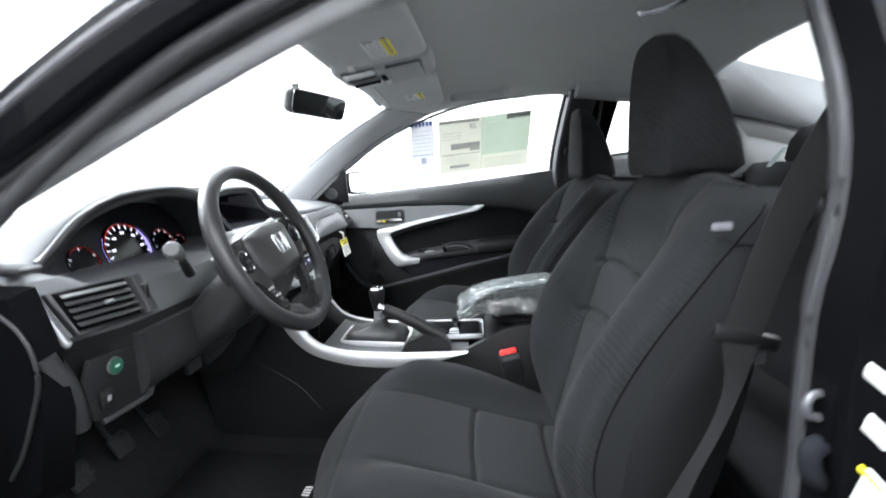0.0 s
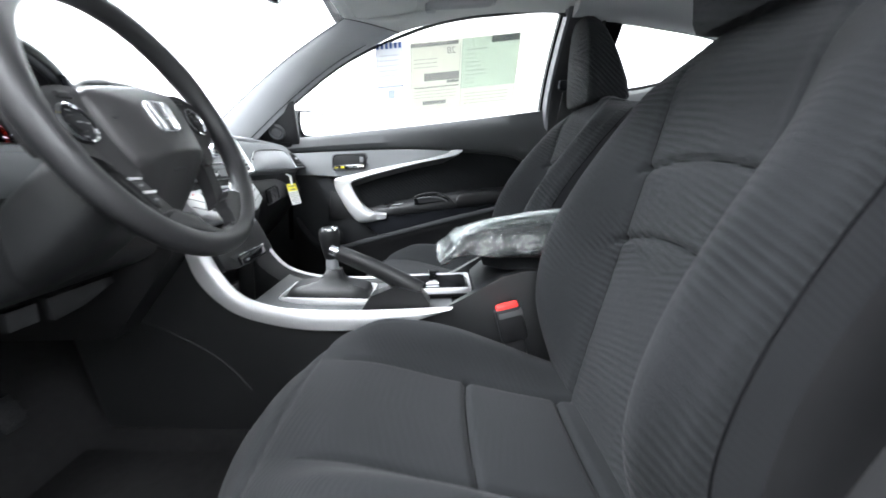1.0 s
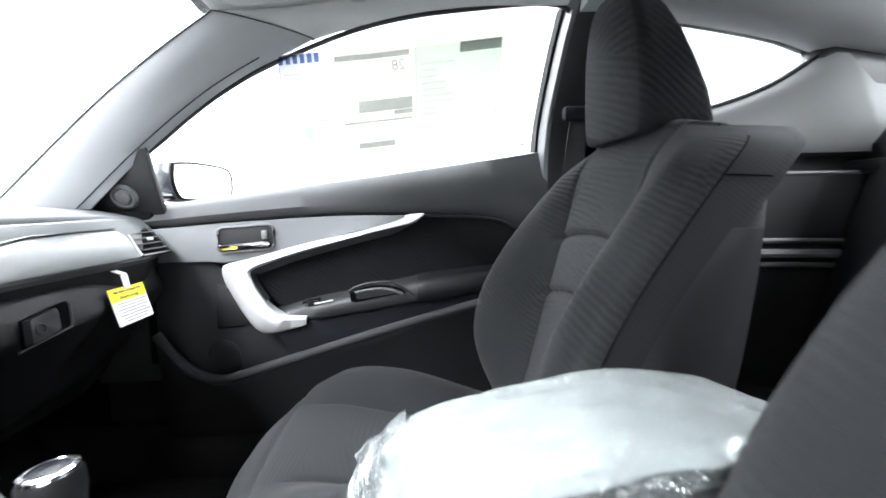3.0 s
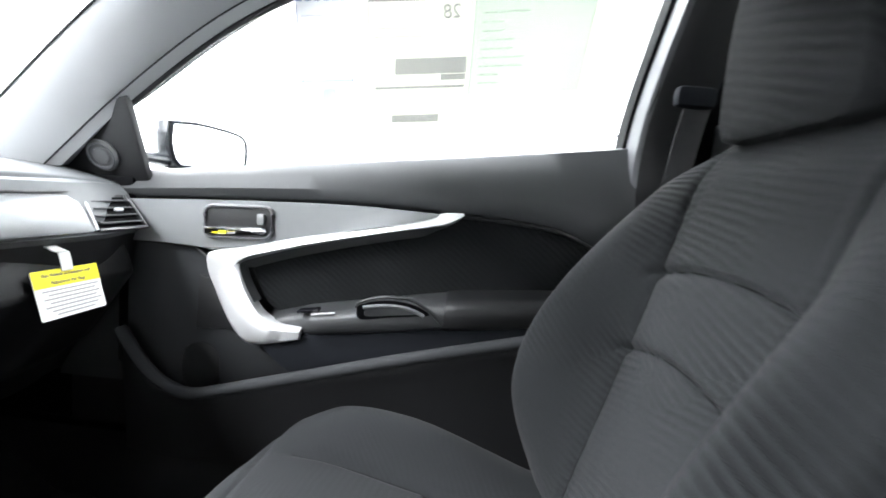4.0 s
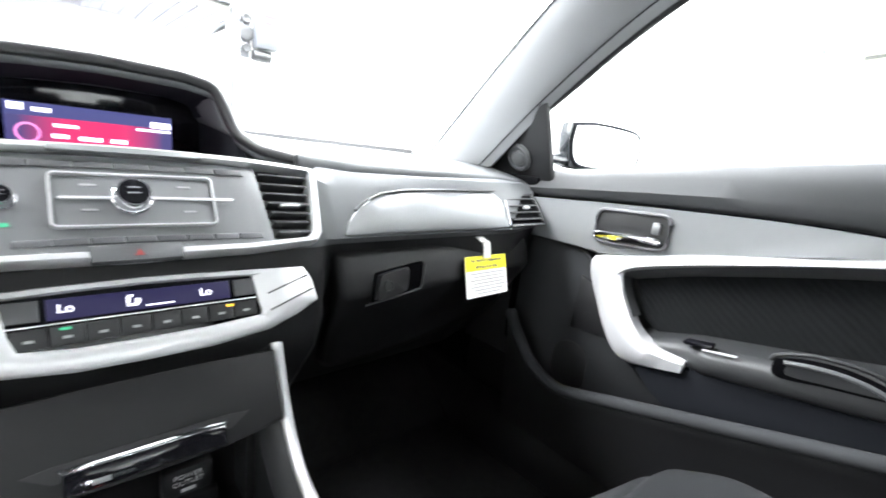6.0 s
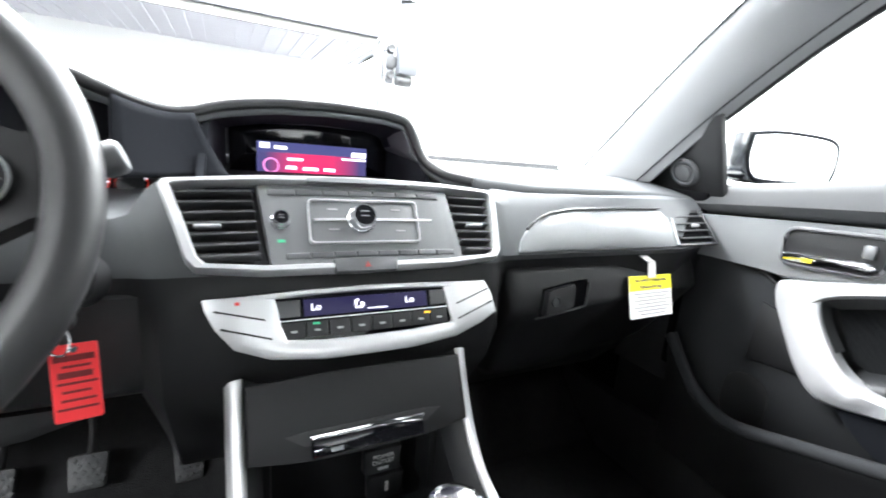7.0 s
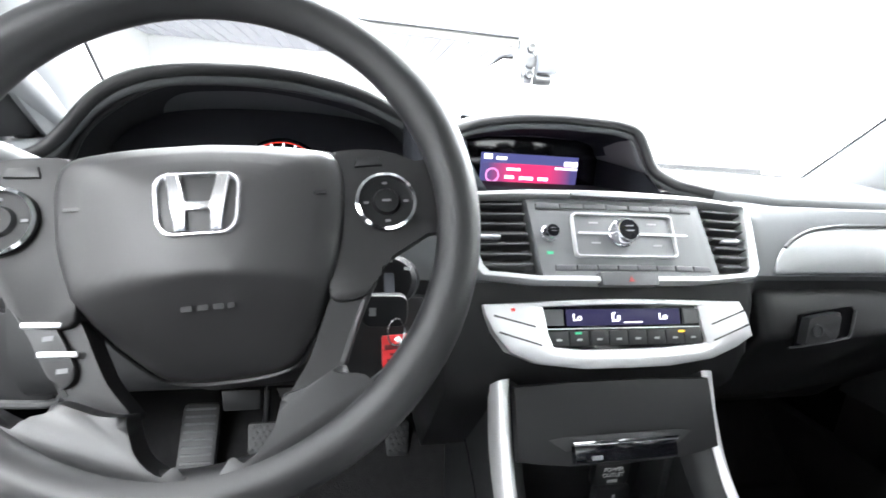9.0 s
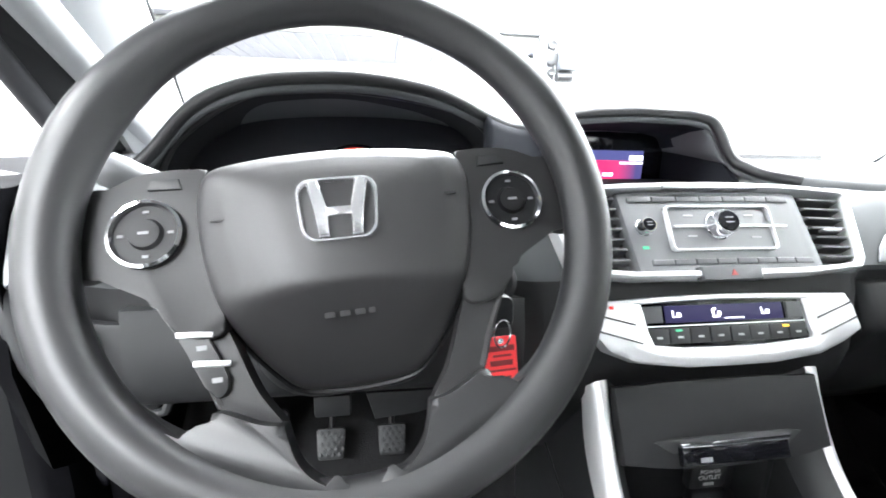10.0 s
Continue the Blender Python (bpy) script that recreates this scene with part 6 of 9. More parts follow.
    for a0, b0 in ((-0.096, -0.050), (-0.085, -0.068), (-0.077, -0.087)):
        sub("mark", box(*(WM @ V(a0, b0, -0.0049)), 0.0055, 0.0028, 0.0006, rot=WM.to_3x3()), KEYMARK, kp, smooth=False)
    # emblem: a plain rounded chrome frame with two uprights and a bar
    lm_ = WM @ pose(0.0, 0.001, 0.0150)
    fo = [(a * (1 - 0.12 * (0.0195 - b) / 0.039), b) for a, b in rrect(0.0505, 0.040, 0.010, 7)]
    fi = [(a * 0.88, b * 0.88) for a, b in fo]
    bm = bmesh.new()
    rows = []
    for wgt, c in ((0, -0.002), (0, 0.002), (0.3, 0.0035), (0.7, 0.0035), (1, 0.002), (1, -0.002)):
        rows.append([bm.verts.new(lm_ @ V(p[0] + (q[0] - p[0]) * wgt, p[1] + (q[1] - p[1]) * wgt, c)) for p, q in zip(fo, fi)])
    for r0, r1 in zip(rows, rows[1:]):
        for j in range(len(fo)):
            bm.faces.new((r0[j], r0[(j + 1) % len(fo)], r1[(j + 1) % len(fo)], r1[j]))
    for upright in ([(-0.0180, 0.0180), (-0.0100, 0.0180), (-0.0066, 0.001), (-0.0058, -0.0168), (-0.0122, -0.0168), (-0.0140, 0.0)], [(0.0110, 0.0180), (0.0190, 0.0180), (0.0148, 0.0), (0.0132, -0.0168), (0.0068, -0.0168), (0.0076, 0.001)]):
        bm = join(bm, prism(upright[::-1], on(lm_), 0.0045, 0.0014))
    bm = join(bm, prism([(-0.0072, 0.0010), (0.0082, 0.0010), (0.0072, -0.0045), (-0.0062, -0.0045)][::-1], on(lm_), 0.0040, 0.0012))
    sub("emblem", bm, EMBLEM, pad, "chrome emblem")
    for dx, w in ((-0.012, 0.006), (-0.003, 0.006), (0.006, 0.006), (0.013, 0.004)):
        sub("mark", box(*(WM @ V(dx, -0.058, -0.0008)), w, 0.006, 0.0012, rot=WM.to_3x3()), PADMARK, pad, smooth=False)
    sub("mark", box(*(WM @ V(0.070, 0.008, 0.0078)), 0.008, 0.002, 0.0012, rot=WM.to_3x3()), BLACK, pad, smooth=False)
    sub("mark", box(*(WM @ V(-0.070, 0.004, 0.0078)), 0.009, 0.002, 0.0012, rot=WM.to_3x3()), BLACK, pad, smooth=False)
    # backs
    part("hub_back", lathe(WM @ pose(0, 0.0, -0.085), [(0.05, 0), (0.055, 0.02), (0.058, 0.045), (0.05, 0.06)], 36), BLACK, t)


wheel()


def column():
    t = thing("steering_column", (-0.42, -0.375, 0.78), "black steering column shroud with stalk and key", "steering column")
    rings = []
    for k, (w, hu, hd) in enumerate(((0.046, 0.030, 0.040), (0.060, 0.040, 0.058), (0.068, 0.038, 0.064), (0.070, 0.032, 0.060), (0.066, 0.02, 0.050))):
        d = -0.050 - 0.045 * k
        rings.append([WM @ V(a * w / 0.5 * (1.35 if a < 0 else 1), (b * (hu if b > 0 else hd) / 0.5) - 0.020 - 0.012 * k, d) for a, b in rrect(1, 1, 0.3, 6)])
    part("shroud", loft(rings), SOFT, t, "black plastic shroud", angle=50)
    for s in (-1, 1):
        a0 = WM @ V(0.062, 0.006, -0.085) if s > 0 else V(-0.415, -0.455, 0.832)
        a1 = V(-0.375, -0.549, 0.893) if s < 0 else V(-0.375, -0.205, 0.893)
        path = spline([a0, a0.lerp(a1, 0.5) + V(0, 0, 0.004), a1], 18)
        st = part("stalk", tube(path, 0.008, 12, scale=[1.2 - 0.25 * math.sin(math.pi * i / 17) for i in range(18)]), BLACK, t, "black indicator stalk")
        e = (V(*path[-1]) - V(*path[-4])).normalized()
        km = axes(a1 - e * 0.035, e.cross(V(0, 0, 1)), V(0, 0, 1).cross(e).cross(e) * -1)
        q = e.to_track_quat("Z", "Y").to_matrix().to_4x4()
        q.translation = a1 - e * 0.034
        sub("stalk_grip", lathe(q, [(0.009, 0), (0.0125, 0.004), (0.0128, 0.022), (0.0135, 0.026), (0.0135, 0.037), (0.011, 0.040)], 24), DARKGREY, st, "ribbed grey twist grip")
        for k in (0.006, 0.012, 0.018):
            sub("mark", box(*(q @ V(0.0, -0.0125, k)), 0.006, 0.002, 0.0035, rot=q.to_3x3()), GREYINK, st, smooth=False)
    # ignition barrel, key and red tag
    km = axes((-0.392, -0.248, 0.792), (0.25, 0.97, 0), (-0.3, 0, 0.95))
    part("ignition", lathe(km, [(0.024, -0.02), (0.024, 0.004), (0.020, 0.008), (0.012, 0.008)], 30), LOWER, t, "black ignition barrel")
    for a in (40, 100, 160):
        part("mark", box(*(km @ V(0.019 * math.cos(radians(a)), 0.019 * math.sin(radians(a)), 0.0085)), 0.006, 0.003, 0.0008, rot=km.to_3x3()), YELLOW if a == 160 else WHITECARD, t, smooth=False)
    part("adjust_lever", box(-0.462, -0.407, 0.627, 0.012, 0.041, 0.027, 0.003), SOFT, t, "dark column adjusting lever")
    part("lever_arm", tube([(-0.50, -0.41, 0.67), (-0.466, -0.407, 0.640)], 0.005, 8), BLACK, t)
    part("under_bracket", prism([(-0.03, 0), (0.09, 0), (0.09, -0.012), (0.03, -0.03), (-0.02, -0.035)], lambda a, b, c: (-0.47 + c, -0.34 + a, 0.640 + b), 0.012, 0.003), SOFT, t)


column()


def key_set():
    t = thing("car_key", (-0.38, -0.245, 0.79), "black car key with ring and red card tag in the ignition", "car key")
    km = axes((-0.354, -0.2565, 0.7755), (0, 1, 0), (-0.12, 0, 0.99))
    head = part("key_head", loft([[km @ V(a * k, b * k, c) for a, b in rrect(0.041, 0.029, 0.008, 6)] for k, c in ((0.86, -0.0125), (1.0, -0.010), (1.0, -0.002), (0.95, 0.0), (0.5, 0.0008), (0.02, 0.0008))]), LOWER, t, "black rounded key head", angle=50)
    sub("mark", box(*(km @ V(-0.011, 0.0, 0.0012)), 0.006, 0.0075, 0.0006, 0.0002, rot=km.to_3x3()), KEYMARK, head, "small pale mark", smooth=False)
    part("key_blade", box(-0.374, -0.252, 0.790, 0.034, 0.010, 0.004, 0.001, rot=Euler((0, radians(35), 0)).to_matrix()), MATTE, t, "dull key blade")
    ring = [(-0.353, -0.246 + 0.0075 * math.cos(a), 0.756 + 0.013 * math.sin(a)) for a in np.linspace(0, 2 * math.pi, 25)]
    part("ring", tube(ring, 0.0009, 6), CHROME, t, "steel key ring")
    m = axes((-0.366, -0.241, 0.714), (-0.08, 0.99, 0.03), (-0.22, 0.0, 0.97))
    tag = part("tag", prism(rrect(0.031, 0.062, 0.002, 3), on(m), 0.0015), REDTAG, t, "red card key tag with faded print", smooth=False)
    for k in range(7):
        sub("print_line", box(*(m @ V(0.001 * (k % 2), 0.020 - 0.0068 * k, 0.0018)), 0.026 - 0.004 * ((k * 5) % 3), 0.0020 + (0.003 if k in (0, 2) else 0), 0.0004, rot=m.to_3x3()), make("tag_print", (0.16, 0.01, 0.012), 0.6), tag, smooth=False)
    sub("eyelet", lathe(m @ pose(0, 0.027, 0.0015), [(0.003, 0), (0.003, 0.0006), (0.0015, 0.0006)], 14), CHROME, tag)


key_set()


def pedals():
    for x, y, z, w, h, label in (((-0.713, -0.445, 0.383, 0.052, 0.052, "black rubber clutch pedal with a diamond grip"), (-0.713, -0.335, 0.383, 0.052, 0.052, "black rubber brake pedal with a diamond grip"), (-0.73, -0.20, 0.350, 0.048, 0.062, "long black accelerator pedal"))):
        m = axes((x, y, z), (0, 1, 0), (-0.5, 0, 0.86))
        t = thing("pedal", (x, y, z), label, "pedal", group="pedals")
        pad = part("pad", prism([(a * (1 - 0.14 * (0.5 - b / h)), b) for a, b in rrect(w, h, 0.006, 4)], on(m), 0.009, 0.002), SOFT, t)
        for r in range(5):
            for c in range(4):
                rotm = m.to_3x3() @ Matrix.Rotation(radians(45), 3, "Z")
                sub("grip", box(*(m @ V((c - 1.5 + 0.5 * (r % 2)) * w * 0.21, (r - 2) * h * 0.18, 0.0098)), 0.0065, 0.0065, 0.0022, 0.0008, rot=rotm), SOFT, pad)
        part("arm", tube(spline([m @ V(0, 0, -0.004), (x - 0.05, y, z + 0.06), (x - 0.03, y, z + 0.22)], 12), 0.006, 8), BLACK, t, "black steel pedal arm")
    m = axes((-0.72, -0.555, 0.36), (0, 1, 0), (-0.55, 0.05, 0.83))
    t = thing("footrest", (-0.72, -0.555, 0.3), "ribbed black footrest beside the clutch pedal", "footrest")
    part("pad", prism(rrect(0.062, 0.16, 0.01, 4), on(m), 0.014, 0.003), SOFT, t)
    for r in range(12):
        part("rib", box(*(m @ V(0, -0.07 + r * 0.0127, 0.015)), 0.05, 0.004, 0.004, 0.001, rot=m.to_3x3()), DARKGREY, t)


pedals()


# ---- centre console ----
con = thing("center_console", (0, 0, 0.3), "black center console with silver side rails, cup holders and armrest", "center console")
TOP_C = [(-0.385, 0.684), (-0.362, 0.635), (-0.335, 0.592), (-0.30, 0.562), (-0.24, 0.545), (-0.17, 0.541), (-0.08, 0.543), (0.02, 0.549), (0.098, 0.554)]
BOT_C = [(-0.412, 0.655), (-0.392, 0.600), (-0.355, 0.556), (-0.31, 0.528), (-0.24, 0.510), (-0.17, 0.503), (-0.08, 0.506), (0.00, 0.520), (0.085, 0.548)]


def console():
    tc, bc = spline(TOP_C, 60), spline(BOT_C, 60)
    for s in (-1, 1):
        rings = []
        for (tx, tz), (bx, bz) in zip(tc, bc):
            yi, yo = s * 0.1195, s * 0.132
            mx, mz = (tx + bx) / 2, (tz + bz) / 2
            rings.append([(tx - 0.004, yi, tz - 0.002), (tx, yi + s * 0.004, tz), (tx, yo - s * 0.006, tz), (tx - 0.1 * (tx - bx), yo, tz - 0.1 * (tz - bz)), (mx, yo + s * 0.005, mz), (bx, yo + s * 0.002, bz), (bx, yi, bz)])
        part("side_rail", loft(rings), SILVER, con, "satin silver side rail", angle=50)
        lining = [[(tx - 0.004, s * 0.1190, tz - 0.003), (bx - 0.004, s * 0.1190, bz - 0.02), (bx - 0.010, s * 0.1045, bz - 0.03), (tx - 0.014, s * 0.1045, tz - 0.016)] for (tx, tz), (bx, bz) in zip(tc, bc)]
        part("rail_lining", loft(lining), TRIM, con, "dark grey lining inside the rail", angle=50)
    # flanks
    for s in (-1, 1):
        pts = [(x - 0.002, z) for x, z in spline(BOT_C, 24)] + [(0.13, 0.578), (0.19, 0.616), (0.235, 0.629), (0.50, 0.638), (0.56, 0.59), (0.58, 0.25), (-0.60, 0.25), (-0.66, 0.50)]
        part("flank", prism(pts, lambda a, b, c: (a, s * (0.104 + c), b), 0.020, 0.003), SOFT, con, "black console side panel")
        part("flank_seam", tube(spline([(-0.60, s * 0.1255, 0.522), (-0.50, s * 0.1255, 0.507), (-0.37, s * 0.1255, 0.437), (-0.305, s * 0.1255, 0.368)], 24), 0.0013, 6), SOFT, con)
    deck = [(x, z - 0.012) for x, z in spline(TOP_C, 30)][8:]
    part("deck", loft([[(x, y, z) for x, z in deck] + [(0.10, y, 0.3), (-0.38, y, 0.3)] for y in (-0.104, 0.104)]), DOORPAD, con, "dark grey console deck", angle=30)
    # shifter surround and boot
    sx = -0.172
    so, si = [(a + sx, b + 0.005) for a, b in rrect(0.196, 0.130, 0.014)], [(a + sx, b + 0.005) for a, b in rrect(0.184, 0.118, 0.010)]
    bm = bmesh.new(); rows = []
    for w, c in ((0, 0.528), (0, 0.540), (0.3, 0.543), (0.7, 0.543), (1, 0.540), (1, 0.528)):
        rows.append([bm.verts.new((p[0] + (q[0] - p[0]) * w, p[1] + (q[1] - p[1]) * w, c)) for p, q in zip(so, si)])
    for r0, r1 in zip(rows, rows[1:]):
        for j in range(len(so)):
            bm.faces.new((r0[j], r0[(j + 1) % len(so)], r1[(j + 1) % len(so)], r1[j]))
    part("shifter_surround", bm, SILVER, con, "silver shifter surround", angle=50)
    rings = []
    for k, (w, d, z) in enumerate(((0.180, 0.114, 0.532), (0.176, 0.110, 0.545), (0.166, 0.102, 0.553), (0.150, 0.092, 0.557), (0.110, 0.075, 0.560), (0.070, 0.054, 0.566), (0.044, 0.040, 0.578), (0.032, 0.030, 0.592))):
        rings.append([(a + sx + 0.003 * k * 0.4, b + 0.006, z + 0.0025 * math.sin(9 * math.atan2(b, a)) * (1 if 2 < k < 6 else 0)) for a, b in rrect(w, d, min(w, d) * 0.3, 8)])
    sh = part("shifter", loft(rings), LOWER, con, "six-speed shift lever in a black leather boot", angle=70)
    km = pose(-0.168, 0.008, 0.590, 0, -4, 0)
    sub("collar", lathe(km, [(0.014, 0), (0.0135, 0.022), (0.012, 0.026)], 24), INLAY, sh, "satin silver collar")
    sub("knob", lathe(km, [(0.0125, 0.024), (0.015, 0.030), (0.0195, 0.052), (0.0225, 0.072), (0.0225, 0.084), (0.020, 0.090)], 32), LOWER, sh, "black leather shift knob")
    sub("knob_cap", lathe(km, [(0.0205, 0.0885), (0.0195, 0.0925), (0.016, 0.0935), (0.015, 0.0925)], 32), CHROME, sh, "chrome knob cap")
    sub("shift_plate", lathe(km, [(0.0155, 0.0920), (0.0150, 0.0932), (0.002, 0.0936)], 28), BLACKGLOSS, sh, "black shift pattern plate")
    # handbrake
    hb = part("handbrake", prism([(-0.085, 0.535), (0.05, 0.535), (0.052, 0.553), (0.035, 0.575), (-0.02, 0.585), (-0.066, 0.565)], lambda a, b, c: (a, -0.105 + c, b), 0.046, 0.006), BLACK, con, "black handbrake lever with a silver button")
    path = spline([(0.03, -0.082, 0.572), (-0.02, -0.082, 0.598), (-0.07, -0.081, 0.622), (-0.135, -0.080, 0.648)], 20)
    sub("lever", sweep(path, circle(0.013, 14, 0.016), scale=[1.3 - 0.35 * min(1, i / 9) + (0.12 * math.sin(i / 19 * math.pi)) for i in range(20)]), BLACK, hb)
    sub("button", tube([path[-1], (-0.150, -0.0795, 0.654)], 0.0095, 14), CHROME, hb, "chrome release button")
    # cup holders
    bm = box(0.055, 0.025, 0.552, 0.17, 0.125, 0.012, 0.004)
    cup = part("cup_holder", bm, LOWER, con, "twin cup holder with silver rim")
    ro, ri = [(a + 0.055, b + 0.025) for a, b in rrect(0.172, 0.128, 0.010)], [(a + 0.055, b + 0.025) for a, b in rrect(0.165, 0.121, 0.008)]
    bm = bmesh.new(); rows = []
    for w, c in ((0, 0.548), (0, 0.558), (0.3, 0.5605), (0.7, 0.5605), (1, 0.558), (1, 0.548)):
        rows.append([bm.verts.new((p[0] + (q[0] - p[0]) * w, p[1] + (q[1] - p[1]) * w, c + 0.12 * (p[0] - 0.0) * 0.5)) for p, q in zip(ro, ri)])
    for r0, r1 in zip(rows, rows[1:]):
        for j in range(len(ro)):
            bm.faces.new((r0[j], r0[(j + 1) % len(ro)], r1[(j + 1) % len(ro)], r1[j]))
    sub("rim", bm, SILVER, cup, "silver rim", angle=50)
    for cx in (0.017, 0.096):
        # no hollow here: a dark sheet carries the shade of the well
        sub("cup_well_shade", prism([(a + cx, b + 0.025) for a, b in rrect(0.066, 0.104, 0.012, 5)], lambda a, b, c: (a, b, 0.5575 + 0.06 * a + c), 0.002, 0.001), JAMB_AND_SHADE, cup, "flat dark sheet for the shaded cup well")
    waist = [(-0.014, -0.050), (0.014, -0.050), (0.009, -0.03), (0.005, 0.0), (0.009, 0.03), (0.014, 0.050), (-0.014, 0.050), (-0.009, 0.03), (-0.005, 0.0), (-0.009, -0.03)]
    sub("divider", prism([(a + 0.056, b + 0.025) for a, b in waist], lambda a, b, c: (a, b, 0.560 + 0.06 * a + c), 0.011, 0.003), CHROME, cup, "waisted chrome divider")
    # armrest box and lid
    prof = [(0.145, 0.572), (0.19, 0.614), (0.235, 0.625), (0.50, 0.634), (0.53, 0.62), (0.53, 0.4), (0.145, 0.4)]
    part("armrest_box", prism(prof, lambda a, b, c: (a, -0.103 + c, b), 0.206, 0.003), SOFT, con, "black armrest box")
    rings = []
    for k in np.linspace(0, 1, 16):
        x = 0.16 + 0.36 * k
        zc = 0.636 + 0.006 * math.sin(math.pi * k)
        e = 1 - 0.3 * (1 - smooth01(0, 0.12, k)) - 0.2 * smooth01(0.9, 1, k)
        rings.append([(x, a * e, zc + b * e) for a, b in rrect(0.212, 0.030, 0.012, 5)])
    part("armrest", loft(rings), CLOTH_SIDE, con, "black padded armrest lid", angle=60)


console()


def buckle(y, s, x=0.205):
    t = thing("belt_buckle", (x, y, 0.44), "black seat belt buckle with a red release button", "belt buckle")
    part("stem", box(x + 0.018, y, 0.475, 0.040, 0.014, 0.10, 0.005, rot=Euler((0, radians(-14), 0)).to_matrix()), BLACK, t)
    part("housing", box(x + 0.004, y, 0.532, 0.052, 0.026, 0.070, 0.006, rot=Euler((0, radians(-16), 0)).to_matrix()), BLACK, t)
    part("collar", box(x - 0.001, y, 0.5535, 0.051, 0.0265, 0.020, 0.005, rot=Euler((0, radians(-16), 0)).to_matrix()), DARKGREY, t, "grey buckle collar")
    part("release", box(x - 0.004, y, 0.560, 0.044, 0.022, 0.024, 0.005, rot=Euler((0, radians(-16), 0)).to_matrix()), RED, t, "red release button")


buckle(-0.148, 1)


def bag():
    t = thing("plastic_bag", (0.22, -0.02, 0.651), "clear plastic bag holding dark folded mats on the armrest", "plastic bag")
    def shape(inset, rough):
        bm = bmesh.new()
        bmesh.ops.create_icosphere(bm, subdivisions=6 if rough else 4, radius=1)
        for v in bm.verts:
            p = v.co.copy()
            q = Vector([math.copysign(abs(c) ** 0.27, c) for c in p])
            x = 0.235 + (0.175 - 1.8 * inset) * q.x
            wid = 0.112 - inset + (0.012 * noise.noise(V(x * 22, q.z * 2, 3)) if rough else 0)
            y = -0.020 + wid * q.y
            top = curve_s([0.05, 0.09, 0.125, 0.229, 0.325, 0.42], [0.664, 0.682, 0.714, 0.740, 0.752, 0.740], x) - inset - 0.034 * (q.y * 0.5 + 0.5)
            z = 0.651 + (q.z * 0.5 + 0.5) * (top - 0.651)
            if rough:
                calm = 0.08 + 1.15 * smooth01(0.75, 0.1, q.z)
                crush = (noise.noise(V(x * 24, y * 24, z * 24)) * 0.006 - abs(noise.noise(V(x * 26 + z * 10, y * 14, z * 12))) * 0.014) * calm
                frill = smooth01(0.12, 0.07, x)
                v.co = V(x - 0.02 * frill * noise.noise(V(y * 18, z * 18, 1)), y, z) + p * crush + V(0, 0, -0.02 * frill)
            else:
                v.co = V(x, y, z)
        return bm

    part("folded_mat", shape(0.010, False), make("dark_folded_mat", (0.018, 0.018, 0.021), 0.6, spec=0.2, grain=0.003, scale=80, bump=0.6), t, "dark folded mats")
    part("film", shape(0.0, True), FILM, t, "clear crinkled polythene film")
    def spare(u, v):
        """A paler, milkier sheet of film over the top."""
        x, y = 0.095 + 0.315 * u, -0.126 + 0.205 * v + 0.006 * noise.noise(V(u * 9, v * 2, 4))
        top = curve_s([0.05, 0.09, 0.125, 0.229, 0.325, 0.42], [0.664, 0.682, 0.714, 0.740, 0.752, 0.740], x) - 0.034 * min(1.0, max(0.0, (y + 0.132) / 0.224))
        sag = 0.007 * smooth01(0.06, 0.0, v) + 0.010 * smooth01(0.94, 1.0, v)
        return (x, y, top + 0.0035 - sag + 0.0016 * noise.noise(V(x * 22, y * 30, 2)) + 0.0005 * noise.noise(V(x * 90, y * 120, 7)))
    part("film_top", grid(spare, 60, 40), MILKY, t, "milky film over the top")
    # loose ruffled mouth of the bag at the front
    def mouth(u, v):
        y = -0.128 + 0.215 * v
        r = noise.noise(V(y * 14, u * 1.5, 5)) * 0.014 * u + math.sin(y * 75 + 4 * u) * 0.003 * u
        return (0.112 - 0.050 * u + r, y + 0.012 * u * noise.noise(V(y * 18, 2, u * 3)), 0.694 - 0.17 * (y + 0.02) * (1 - u) - 0.052 * u + 0.5 * r + 0.008 * noise.noise(V(y * 16, u * 3, 9)))
    part("film_edge", grid(mouth, 18, 90), THINFILM, t, "ruffled open end of the bag")


bag()


# ---- front seats ----
def seat_surface(y, h, inner=1.0):
    """Front face of the backrest: forward offset at height h (0..1) and half-width fraction y (-1..1)."""
    bol = float(curve_s([0.03, 0.105, 0.25, 0.356, 0.494, 0.647, 0.81, 0.92, 1.0], [0.0, 0.030, 0.085, 0.110, 0.114, 0.093, 0.052, 0.018, 0.0], h))
    a = abs(y)
    return bol * (inner if y > 0 else 1.0) * smooth01(0.44, 0.86, a) - 0.030 * smooth01(0.84, 1.0, a) ** 2


